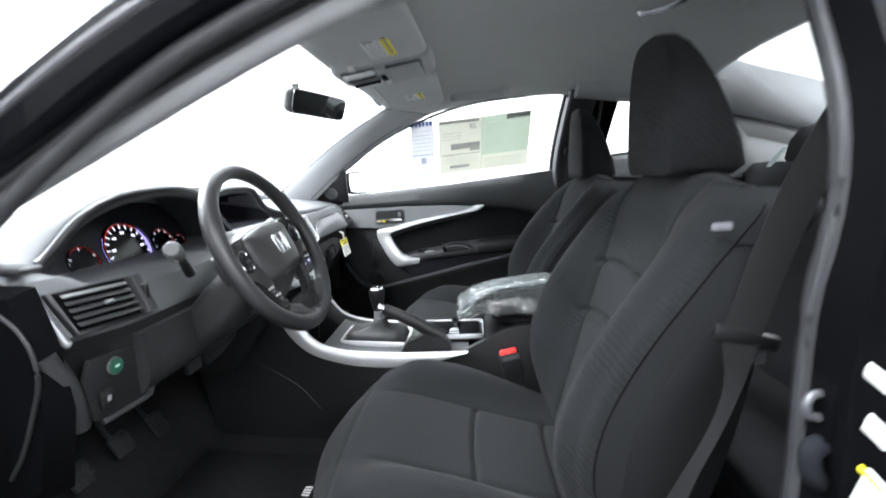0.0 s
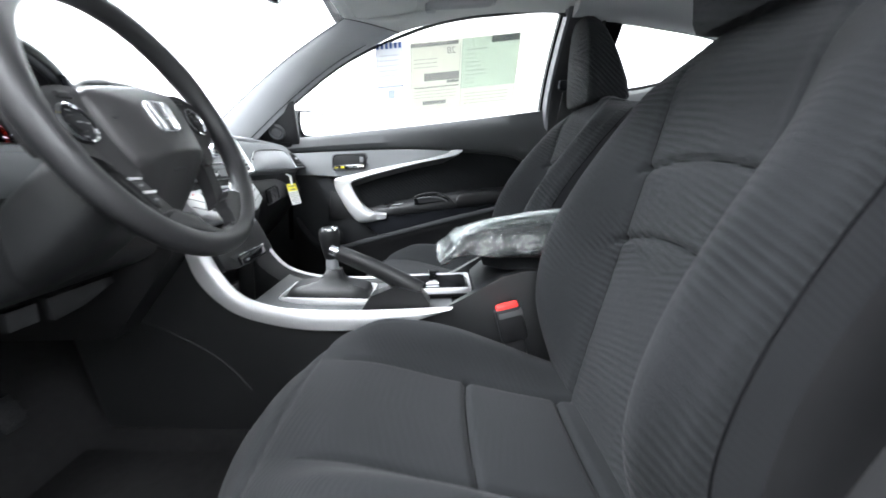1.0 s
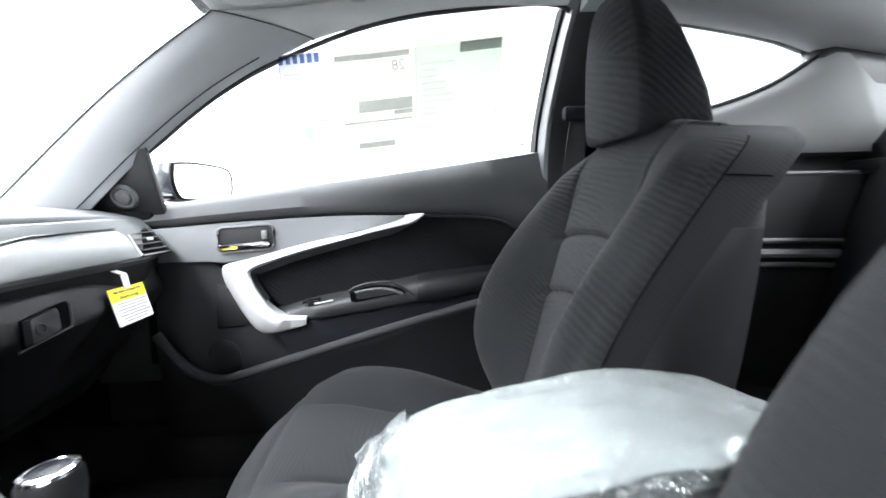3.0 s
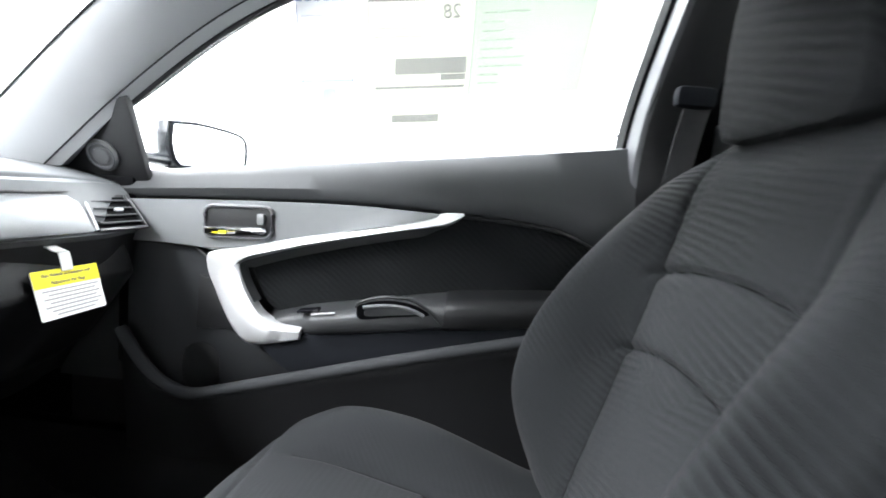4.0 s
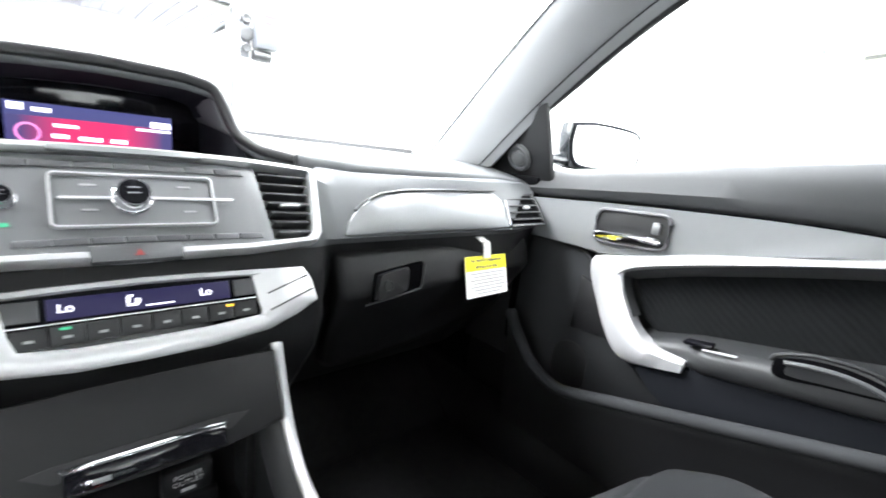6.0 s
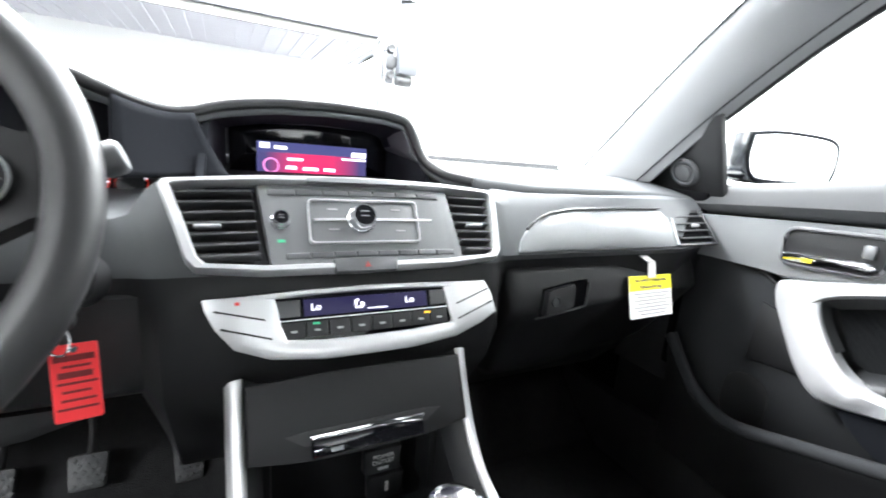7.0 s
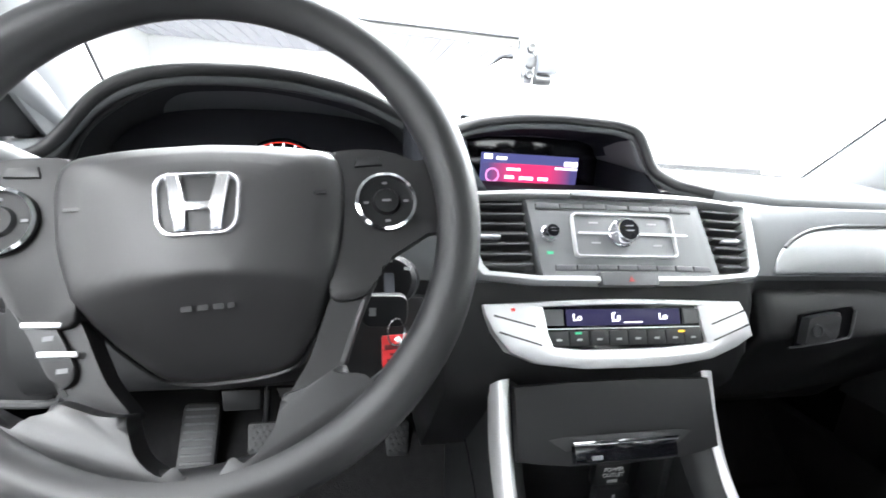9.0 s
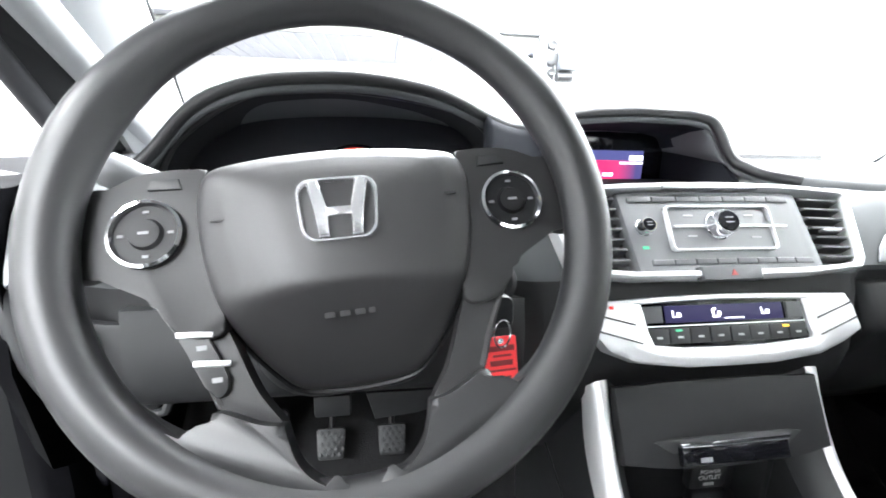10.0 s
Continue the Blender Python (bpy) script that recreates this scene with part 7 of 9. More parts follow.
def seat(inner=1.0):
    """One front seat; inner scales the bolster on the side of its higher y."""
    cy = -0.375
    t = thing("car_seat", (0.1, cy, 0.24), "black ribbed cloth front seat with high side bolsters", "car seat", group="front seats")
    Z0, Z1 = 0.40, 1.0
    H = Z1 - Z0

    def half(h):
        return curve_s([0, 0.15, 0.45, 0.7, 0.85, 0.95, 1.0], [0.225, 0.245, 0.262, 0.255, 0.240, 0.218, 0.165], h)

    def front(y, h):
        w = half(h)
        x = 0.300 + 0.225 * (h * H) - 0.010 * math.sin(math.pi * h)
        x -= seat_surface(y / w, h, inner)
        # stitched grooves: two upright seams and two arched cross seams
        g = 0.0
        for s in (-1, 1):
            sy = s * (0.135 - 0.012 * math.sin(math.pi * h))
            g += 0.006 * math.exp(-((y - sy) / 0.005) ** 2)
        if abs(y) < 0.14:
            for zz, amp in ((0.826, 0.018), (0.714, 0.024)):
                zl = zz + amp * (1 - (y / 0.135) ** 2)
                g += 0.010 * math.exp(-((Z0 + h * H - zl) / 0.0060) ** 2)
        x += 0.018 * smooth01(0.90, 1.0, h)
        return x + g - 0.006 * (1 - (y / 0.14) ** 2 if abs(y) < 0.14 else 0)

    def wrap(h):
        return curve_s([0.40, 0.50, 0.60, 0.70, 0.78, 0.86, 0.92, 1.02], [0.020, 0.045, 0.058, 0.062, 0.068, 0.074, 0.080, 0.082], Z0 + h * H)

    nh, nw = 110, 110
    def fpt(i, j):
        h = i / nh
        w = half(h) * (2 * j / nw - 1)
        arch = 0.018 * (1 - (2 * j / nw - 1) ** 2) * smooth01(0.8, 1, h)
        return V(front(w, h), cy + w, Z0 + h * H + arch)
    ext = [(0.12, 0.005), (0.3, 0.009), (0.6, 0.012), (1.0, 0.012)]
    rows = []
    for i in range(nh + 1):
        row = [fpt(i, j) for j in range(nw + 1)]
        wr = wrap(i / nh)
        rows.append([row[0] + V(wr * q, -d, 0) for q, d in ext[::-1]] + row + [row[-1] + V(wr * q, d, 0) for q, d in ext])
    # rounded crown that runs back over the top
    top = [fpt(nh, j) for j in range(nw + 1)]
    for k, dz in ((0.08, 0.006), (0.2, 0.010), (0.4, 0.012), (0.6, 0.010), (0.8, 0.002), (0.95, -0.016), (1.0, -0.035)):
        row = [p + V(0.084 * k * (1 - 0.27 * abs(2 * j / nw - 1) ** 4), 0, dz - 0.03 * k * abs(2 * j / nw - 1) ** 3) for j, p in enumerate(top)]
        rows.append([row[0] + V(0, -d, -0.030 * q) for q, d in ext[::-1]] + row + [row[-1] + V(0, d, -0.030 * q) for q, d in ext])

    def skin(r0, r1, c0, c1):
        bm = bmesh.new()
        vs = [[bm.verts.new(p) for p in row[c0:c1 + 1]] for row in rows[r0:r1 + 1]]
        for a, b in zip(vs, vs[1:]):
            for j in range(len(a) - 1):
                bm.faces.new((a[j], a[j + 1], b[j + 1], b[j]))
        return bm
    last, crest = len(rows[0]) - 1, 2       # the ribbed face wraps a little way round each bolster
    part("backrest", skin(0, nh, crest, last - crest), CLOTH, t, "black ribbed cloth backrest with stitched seams")
    part("crown", skin(nh, len(rows) - 1, 0, last), CLOTH_SIDE, t, "plain black cloth over the top of the back")
    for c0, c1 in ((0, crest), (last - crest, last)):
        bol = part("bolster", skin(0, nh, c0, c1), CLOTH_SIDE, t, "plain black cloth outer side of the bolster")
        edge = crest if c0 == 0 else last - crest
        sub("bolster_seam", tube([rows[i][edge] + V(0.0004, 0, 0) for i in range(6, nh - 2, 2)], 0.0013, 6), SEAM, bol)
        level = rows[int(0.885 * nh)]
        sub("bolster_seam", tube([level[c] + V(0, (-0.0003 if c0 == 0 else 0.0003), 0) for c in range(c0, c1 + 1)], 0.0013, 6), SEAM, bol)
    # side and back shell
    rings = []
    for i in range(0, nh + 1, 2):
        h = i / nh
        w = half(h)
        xa, xb = front(w, h), front(-w, h)
        dep = 0.135 - 0.043 * h
        z = Z0 + h * H
        xr = 0.300 + 0.225 * h * H + dep
        xa, xb = xa + wrap(h), xb + wrap(h)
        rings.append([(xb, cy - w - 0.012, z), (xb + 0.014, cy - w - 0.013, z), (max(xr - 0.02, xb + 0.02), cy - w - 0.006, z), (xr, cy - w + 0.03, z), (xr + 0.01, cy, z), (xr, cy + w - 0.03, z), (max(xr - 0.02, xa + 0.02), cy + w + 0.006, z), (xa + 0.014, cy + w + 0.013, z), (xa, cy + w + 0.012, z)])
    low = [r for r in rings if r[0][2] < 0.875]
    part("backrest_side", loft(rings[len(low) - 1:], closed=False), CLOTH_SIDE, t, "plain black cloth sides", angle=60)
    part("back_shell", loft(low, closed=False), LOWER, t, "smooth black lower shell of the back", angle=60)
    # cushion
    X0, X1 = -0.185, 0.335

    def cz(x, y):
        a = abs(y) / 0.255
        z = curve_s([-0.185, -0.17, -0.14, -0.05, 0.1, 0.25, 0.335], [0.462, 0.482, 0.498, 0.502, 0.470, 0.440, 0.43], x)
        bol = curve_s([-0.185, -0.12, -0.05, 0.03, 0.1, 0.2, 0.29, 0.335], [0.002, 0.014, 0.036, 0.052, 0.056, 0.042, 0.024, 0.014], x)
        z += bol * smooth01(0.46, 0.80, a) - 0.030 * smooth01(0.84, 1.0, a)
        for s in (-1, 1):
            z -= 0.006 * math.exp(-((y - s * 0.122) / 0.005) ** 2) * smooth01(-0.12, -0.06, x)
        if abs(y) < 0.125:
            z += 0.006 * (1 - (y / 0.125) ** 2)
            for sx in (0.112, 0.268):
                z -= 0.009 * math.exp(-((x - sx - 0.006 * (y / 0.12) ** 2) / 0.0055) ** 2)
        z -= 0.006 * math.exp(-((x + 0.135 + 0.05 * (a ** 2)) / 0.006) ** 2)
        return z

    def outline(x):
        return 0.255 - 0.035 * smooth01(-0.10, -0.185, x) - 0.01 * smooth01(0.2, 0.335, x)

    n1, n2 = 110, 110
    bm = bmesh.new()
    cv = []
    for i in range(n1 + 1):
        row = []
        for j in range(n2 + 1):
            k = 2 * j / n2 - 1
            x = X0 + (X1 - X0) * i / n1
            y = outline(x) * k
            x2 = x + 0.045 * k * k * smooth01(0.05, X0, x)
            row.append(bm.verts.new((x2, cy + y, cz(x, y))))
        cv.append(row)
    for i in range(n1):
        for j in range(n2):
            bm.faces.new((cv[i][j], cv[i + 1][j], cv[i + 1][j + 1], cv[i][j + 1]))
    part("cushion", bm, CLOTH_SEAT, t, "black ribbed cloth cushion with stitched seams")
    ring_top = []
    for j in range(0, n2 + 1, 2):
        k = 2 * j / n2 - 1
        ring_top.append(V(X0 + 0.045 * k * k, cy + outline(X0) * k, cz(X0, outline(X0) * k)))
    left = [V(X0 + (X1 - X0) * i / n1 + 0.045 * smooth01(0.05, X0, X0 + (X1 - X0) * i / n1), cy + outline(X0 + (X1 - X0) * i / n1), cz(X0 + (X1 - X0) * i / n1, outline(X0 + (X1 - X0) * i / n1))) for i in range(2, n1 + 1, 3)]
    right = [V(p.x, 2 * cy - p.y, p.z) for p in left]
    loop = right[::-1] + ring_top + left
    mid = V(0.06, cy, 0)
    rows = [loop]
    for out, dz in ((0.012, -0.016), (0.017, -0.05), (0.014, -0.10), (-0.01, -0.15)):
        rows.append([p + (V(p.x - mid.x, p.y - mid.y, 0).normalized() * out) + V(0, 0, dz * (1 if p.x < 0.2 else 0.8)) for p in loop])
    bm = loft(rows, closed=False)
    part("cushion_side", bm, CLOTH_SIDE, t, "plain black cloth cushion border", angle=60)
    # stitched seams as fine dark cords in the grooves
    for s in (-1, 1):
        part("seam", tube([V(x, cy + s * 0.122, cz(x, s * 0.122) + 0.0004) for x in np.linspace(-0.09, 0.32, 50)], 0.0013, 6), SEAM, t)
        hs = np.linspace(0.08, 0.93, 60)
        part("back_seam", tube([V(front(s * (0.135 - 0.012 * math.sin(math.pi * h)), h) - 0.0004, cy + s * (0.135 - 0.012 * math.sin(math.pi * h)), Z0 + h * H) for h in hs], 0.0013, 6), SEAM, t)
    for sx in (0.112, 0.268):
        part("seam", tube([V(sx + 0.006 * (y / 0.12) ** 2, cy + y, cz(sx + 0.006 * (y / 0.12) ** 2, y) + 0.0004) for y in np.linspace(-0.120, 0.120, 40)], 0.0013, 6), SEAM, t)
    for zz, amp in ((0.826, 0.018), (0.714, 0.024)):
        cord = []
        for y in np.linspace(-0.124, 0.124, 40):
            zl = zz + amp * (1 - (y / 0.135) ** 2)
            cord.append(V(front(y, (zl - Z0) / H) - 0.0004, cy + y, zl))
        part("back_seam", tube(cord, 0.0013, 6), SEAM, t)
    # valance and runners
    for s in (-1, 1):
        part("side_cover", prism([(-0.12, 0.32), (0.30, 0.30), (0.40, 0.36), (0.42, 0.45), (0.36, 0.46), (0.30, 0.39), (-0.10, 0.38)], lambda a, b, c: (a, cy + s * (0.245 + c), b), 0.022, 0.006), BLACK, t, "black plastic side cover")
        part("runner", box(0.08, cy + s * 0.19, 0.275, 0.52, 0.045, 0.035, 0.006), DARKGREY, t, "grey steel seat runner")
    part("base", box(0.08, cy, 0.33, 0.42, 0.40, 0.08, 0.02), BLACK, t)
    # headrest
    rings = []
    HR = [(z, w, d, d - 0.056) for z, w, d in ((1.014, 0.080, 0.030), (1.019, 0.106, 0.047), (1.034, 0.117, 0.054), (1.075, 0.117, 0.050), (1.125, 0.110, 0.041), (1.165, 0.102, 0.033), (1.200, 0.089, 0.025), (1.226, 0.073, 0.018), (1.241, 0.054, 0.012), (1.246, 0.030, 0.006))]
    for z, w, d, xo in HR:
        ring = []
        for a, b in rrect(2 * w, 2 * d, min(d * 0.42, w * 0.5), 8):
            ring.append((0.478 - 0.09 * (z - 1.04) + xo + b - 0.016 * (1 - (a / w) ** 2) * (1 if b < 0 else 0), cy + 0.008 + a, z))
        rings.append(ring)
    hr = part("headrest", loft(rings), CLOTH, t, "black ribbed cloth headrest", angle=70)
    for s in (-1, 1):
        path = [V(0.478 - 0.09 * (z - 1.04) + xo - 0.93 * d, cy + 0.008 + s * w * 0.60, z) for z, w, d, xo in HR[1:9]]
        sub("piping", tube(spline(path, 24), 0.0016, 6), SEAM, hr)
        part("headrest_post", tube([(0.470, cy + s * 0.055, 1.0), (0.492, cy + s * 0.055, 1.07)], 0.006, 10), STEEL, t, "steel headrest post")
    return t


drv = seat(0.80)      # its inboard bolster is pressed flatter
pas = seat()
pas.matrix_world = pose(0.122, 0.375, 0.238)
hinge = Vector((0.26, 0.0, 0.18))
for ob in pas.children:      # its back is reclined a little further, its headrest pushed down
    kind_of = ob.name.split(".")[0]
    if kind_of == "headrest":
        ob.matrix_basis = Matrix.Translation((0.0, 0.0, -0.012)) @ ob.matrix_basis
    if kind_of in ("backrest", "crown", "bolster", "backrest_side", "back_shell", "back_seam", "headrest", "headrest_post"):
        ob.matrix_basis = Matrix.Translation(hinge) @ Matrix.Rotation(radians(1.9), 4, "Y") @ Matrix.Translation(-hinge) @ ob.matrix_basis
pas["label"] = "black ribbed cloth passenger seat beside the bagged armrest"
lbm = axes((0.416, -0.630, 0.953), (0.45, -0.88, 0.16), (0.2, 0.0, 1))
lab = part("airbag_label", prism(rrect(0.027, 0.010, 0.003, 3), on(lbm), 0.003, 0.001), make("pale_grey_label", (0.11, 0.11, 0.12), 0.5), drv, "pale grey woven side airbag label")
words("SRS", lbm @ pose(0, 0, 0.0031), 0.0065, INK, "label_word", lab)


# ---- rear seat ----
def rear_seat():
    t = thing("rear_seat", (0.95, 0, 0.3), "black cloth rear bench seat", "rear seat")
    prof = [(0.98, 0.42), (0.97, 0.50), (1.05, 0.82), (1.13, 1.03), (1.19, 1.06), (1.24, 1.03), (1.24, 0.42)]
    rings = []
    for y in np.linspace(-0.58, 0.58, 40):
        k = abs(y) / 0.58
        bulge = 0.02 * math.cos(3 * math.pi * k) - 0.03 * smooth01(0.85, 1, k)
        rings.append([(x - bulge * (1 if x < 1.12 else 0), y, z) for x, z in spline(prof, 30)])
    part("backrest", loft(rings), CLOTH_SIDE, t, "black cloth rear backrest", angle=60)
    prof = [(0.62, 0.36), (0.61, 0.44), (0.66, 0.475), (0.85, 0.47), (1.0, 0.44), (1.0, 0.36)]
    part("cushion", loft([[(x, y, z) for x, z in spline(prof, 24)] for y in np.linspace(-0.58, 0.58, 20)]), CLOTH_SIDE, t, "black cloth rear cushion", angle=60)
    for y in (-0.29, 0.29):
        rings = [[(1.20 + b + 0.15 * (z - 1.0), y + a, z) for a, b in rrect(2 * w, 2 * d, d * 0.8, 6)] for z, w, d in ((1.045, 0.10, 0.03), (1.07, 0.125, 0.045), (1.13, 0.125, 0.045), (1.17, 0.10, 0.035), (1.185, 0.04, 0.015))]
        part("headrest", loft(rings), CLOTH_SIDE, t, "black cloth rear headrest", angle=70)


rear_seat()
single("rear_seat_belt", loft([[(x, y - 0.014, z), (x, y + 0.014, z), (x + 0.003, y + 0.014, z), (x + 0.003, y - 0.014, z)] for x, y, z in spline([(1.25, 0.440, 1.10), (1.22, 0.436, 1.115), (1.19, 0.432, 1.110), (1.155, 0.432, 1.060), (1.09, 0.425, 0.95), (1.02, 0.38, 0.75), (0.955, 0.30, 0.50)], 24)]), BELT_PALE, "pale grey rear seat belt over the bench", "seat belt")


# ---- front seat belts ----
def belt(s):
    t = thing("seat_belt", (0.5, s * 0.68, 0.4), "dark grey front seat belt hanging from the pillar", "seat belt", group="front seat belts")
    pts = [(0.545, 0.625, 1.10), (0.505, 0.635, 1.02), (0.472, 0.640, 0.92), (0.452, 0.640, 0.83), (0.425, 0.640, 0.70), (0.385, 0.642, 0.57), (0.36, 0.66, 0.42)]
    if s > 0:
        pts = [(0.520, 0.655, 1.10), (0.512, 0.656, 1.05), (0.500, 0.658, 0.95), (0.485, 0.660, 0.83), (0.45, 0.660, 0.70), (0.40, 0.655, 0.57), (0.36, 0.66, 0.42)]
    low = 0.0 if s < 0 else 0.16
    rings = []
    for x, y, z in spline(pts, 40):
        k = 1 - 0.62 * smooth01(0.80, 0.62, z)      # turns edge-on below the tongue
        rings.append([(x - 0.024 * k, s * (y - 0.018 * (1 - k)), z), (x + 0.022 * k, s * (y + 0.006 + 0.018 * (1 - k)), z), (x + 0.022 * k, s * (y + 0.008 + 0.018 * (1 - k)), z), (x - 0.024 * k, s * (y + 0.002 - 0.018 * (1 - k)), z)])
    part("webbing", loft(rings), BELT, t, "dark grey woven webbing")
    part("tongue", box(0.455, s * 0.640, 0.812 - low, 0.085, 0.016, 0.020, 0.005, rot=Euler((0, radians(12), 0)).to_matrix()), BLACK, t, "black buckle tongue")
    part("tongue_blade", box(0.471, s * 0.640, 0.795 - low, 0.028, 0.004, 0.04, 0.002), STEEL, t, "steel tongue blade")
    part("anchor", box(0.548 - 0.25 * low, s * (0.635 + 0.12 * low), 1.12 - 0.12 * low, 0.05 + 0.10 * low, 0.026, 0.06 - 0.16 * low, 0.01), MATTE, t, "black belt anchor")


belt(-1)
belt(1)


# ---- passenger door ----
def door():
    t = thing("door_passenger", (0, 0.75, 0.35), "closed passenger door with black trim, silver pull strip and grey inlay", "car door")

    def at(y0, sx=0.03, sz=0.0):
        return lambda a, b, c: (a, y0 + sx * a + sz * (b - 0.8) - c, b)

    sill = spline([(-0.62, 0.880), (-0.498, 0.897), (-0.181, 0.939), (0.118, 0.980), (0.436, 1.028), (0.47, 1.033)], 24)
    low = spline([(-0.62, 0.832), (-0.487, 0.844), (-0.268, 0.861), (-0.054, 0.872), (0.091, 0.871), (0.148, 0.871), (0.263, 0.866), (0.344, 0.855), (0.41, 0.828), (0.47, 0.79)], 30)
    # upper pad, crowned between sill and lower line
    rings = []
    for k in np.linspace(0, 1, 40):
        x = -0.62 + 1.09 * k
        zs = curve1([p[0] for p in sill], [p[1] for p in sill], x)
        zl = curve1([p[0] for p in low], [p[1] for p in low], x)
        yb = 0.722 + 0.045 * smooth01(-0.5, 0.45, x)
        yl = 0.700 + 0.030 * smooth01(-0.5, 0.45, x)
        rings.append([(x, yb + 0.10, zs - 0.012), (x, yb + 0.012, zs), (x, yb, zs - 0.004), (x, yl + (yb - yl) * 0.72 - 0.006, zl + (zs - zl) * 0.70), (x, yl - 0.008, zl + (zs - zl) * 0.32), (x, yl - 0.004, zl + 0.008), (x, yl + 0.006, zl), (x, yl + 0.06, zl)])
    part("upper_pad", loft(rings), DOORPAD, t, "dark grey padded upper door trim", angle=50)
    # base skin
    part("skin", prism([(-0.62, 0.30), (0.47, 0.30), (0.47, 0.86), (-0.62, 0.86)], at(0.760, 0.03), 0.02), BLACK, t)
    part("outer_skin", prism([(-0.66, 0.25), (0.49, 0.25), (0.49, 1.02), (-0.66, 0.88)], at(0.90, 0.03), 0.02), BODY, t, "glossy black outer skin")
    # grey inlay
    up = [(x, z - 0.002) for x, z in low if -0.50 <= x <= 0.138]
    inl = up + [(0.135, 0.866), (0.088, 0.853), (0.003, 0.836), (-0.145, 0.802), (-0.25, 0.775), (-0.316, 0.762), (-0.36, 0.768), (-0.43, 0.768), (-0.49, 0.765)]
    part("inlay", prism(inl[::-1], at(0.712, 0.03), 0.018, 0.004), INLAY, t, "satin grey door inlay")
    # handle in its cup
    hc = [(a - 0.262, b + 0.820 + 0.06 * a) for a, b in rrect(0.125, 0.058, 0.014, 5)]
    cupp = part("handle_cup", prism(hc[::-1], at(0.694, 0.03), 0.003, 0.001), BLACK, t, "black handle recess with dark rim")
    rim = [V(a, 0.691 + 0.03 * a - 0.002, b) for a, b in hc]
    sub("cup_rim", tube(rim + rim[:2], 0.0032, 8), SEAL, cupp)
    hd = part("door_handle", prism([(-0.320, 0.793), (-0.213, 0.799), (-0.206, 0.806), (-0.209, 0.813), (-0.225, 0.814), (-0.320, 0.807)], at(0.690, 0.03), 0.010, 0.003), CHROME, t, "chrome interior door handle")
    sub("lock_tab", box(-0.219, 0.680, 0.829, 0.014, 0.010, 0.020, 0.003), INLAY, hd)
    sub("yellow_mark", box(-0.286, 0.6705, 0.800, 0.014, 0.001, 0.006), YELLOW, hd, "small yellow mark", smooth=False)
    # silver trim: upper blade, elbow, lower leg
    outer = [(0.151, 0.8745), (0.128, 0.8735), (0.108, 0.8705), (0.093, 0.8595), (0.003, 0.8345), (-0.145, 0.803), (-0.25, 0.7755), (-0.305, 0.7625), (-0.3215, 0.752), (-0.318, 0.722), (-0.300, 0.688), (-0.268, 0.640), (-0.238, 0.608), (-0.212, 0.599), (-0.170, 0.606), (-0.128, 0.616)]
    inner = [(0.152, 0.871), (0.141, 0.860), (0.127, 0.851), (0.104, 0.8455), (0.004, 0.8235), (-0.143, 0.784), (-0.225, 0.757), (-0.252, 0.746), (-0.2585, 0.738), (-0.252, 0.718), (-0.240, 0.698), (-0.212, 0.664), (-0.192, 0.648), (-0.178, 0.642), (-0.155, 0.638), (-0.126, 0.637)]
    o_, i_ = spline(outer, 70), spline(inner, 70)
    yy = lambda x, z: 0.690 + 0.03 * x - 0.028 * smooth01(0.74, 0.62, z)
    rings = []
    for (ox, oz), (ix, iz) in zip(o_, i_):
        mx, mz = (ox + ix) / 2, (oz + iz) / 2
        ym = yy(mx, mz)
        rings.append([(ox, ym + 0.025, oz), (ox, ym + 0.004, oz), (ox + (ix - ox) * 0.15, ym - 0.003, oz + (iz - oz) * 0.15), (ox + (ix - ox) * 0.8, ym - 0.005, oz + (iz - oz) * 0.8), (ix, ym + 0.004, iz), (ix, ym + 0.03, iz)])
    part("pull_strip", loft(rings), SILVER, t, "bright satin silver pull strip", angle=50)
    # recessed cloth insert
    part("insert", prism([(-0.255, 0.742), (-0.14, 0.780), (0.004, 0.824), (0.10, 0.848), (0.150, 0.868), (0.263, 0.862), (0.344, 0.850), (0.41, 0.822), (0.44, 0.76), (0.44, 0.66), (0.1, 0.64), (-0.16, 0.63), (-0.22, 0.66)], at(0.735, 0.03), 0.006, 0.003), INSERT, t, "black ribbed cloth door insert")
    # sloping wall between the silver strip and the sunken cloth
    rows = []
    for k in range(2, 58):
        (ax, az), (bx, bz) = i_[k - 1], i_[k + 1]
        n2 = Vector((bz - az, -(bx - ax))).normalized()
        if n2.y > 0.2:
            n2 = -n2
        ix, iz = i_[k]
        ym = yy(ix, iz)
        w = 0.017 * smooth01(2, 12, k)
        rows.append([(ix - n2.x * 0.002, ym + 0.002, iz - n2.y * 0.002), (ix + n2.x * w, ym + 0.026, iz + n2.y * w), (ix + n2.x * w, ym + 0.032, iz + n2.y * w), (ix - n2.x * 0.002, ym + 0.032, iz - n2.y * 0.002)])
    # lighter grey stands in for light bounced onto this wall
    part("insert_frame", loft(rows), QTRIM, t, "satin dark wall round the cloth insert", angle=50)
    part("armrest_body", prism([(-0.212, 0.603), (-0.193, 0.587), (-0.167, 0.563), (-0.135, 0.541), (0.05, 0.585), (0.25, 0.640), (0.45, 0.69), (0.45, 0.712), (0.27, 0.686), (0.13, 0.668), (0.0, 0.647), (-0.114, 0.630), (-0.17, 0.608)], lambda a, b, c: (a, 0.694 - c, b), 0.027, 0.004), MATTE, t, "black panel below the armrest")
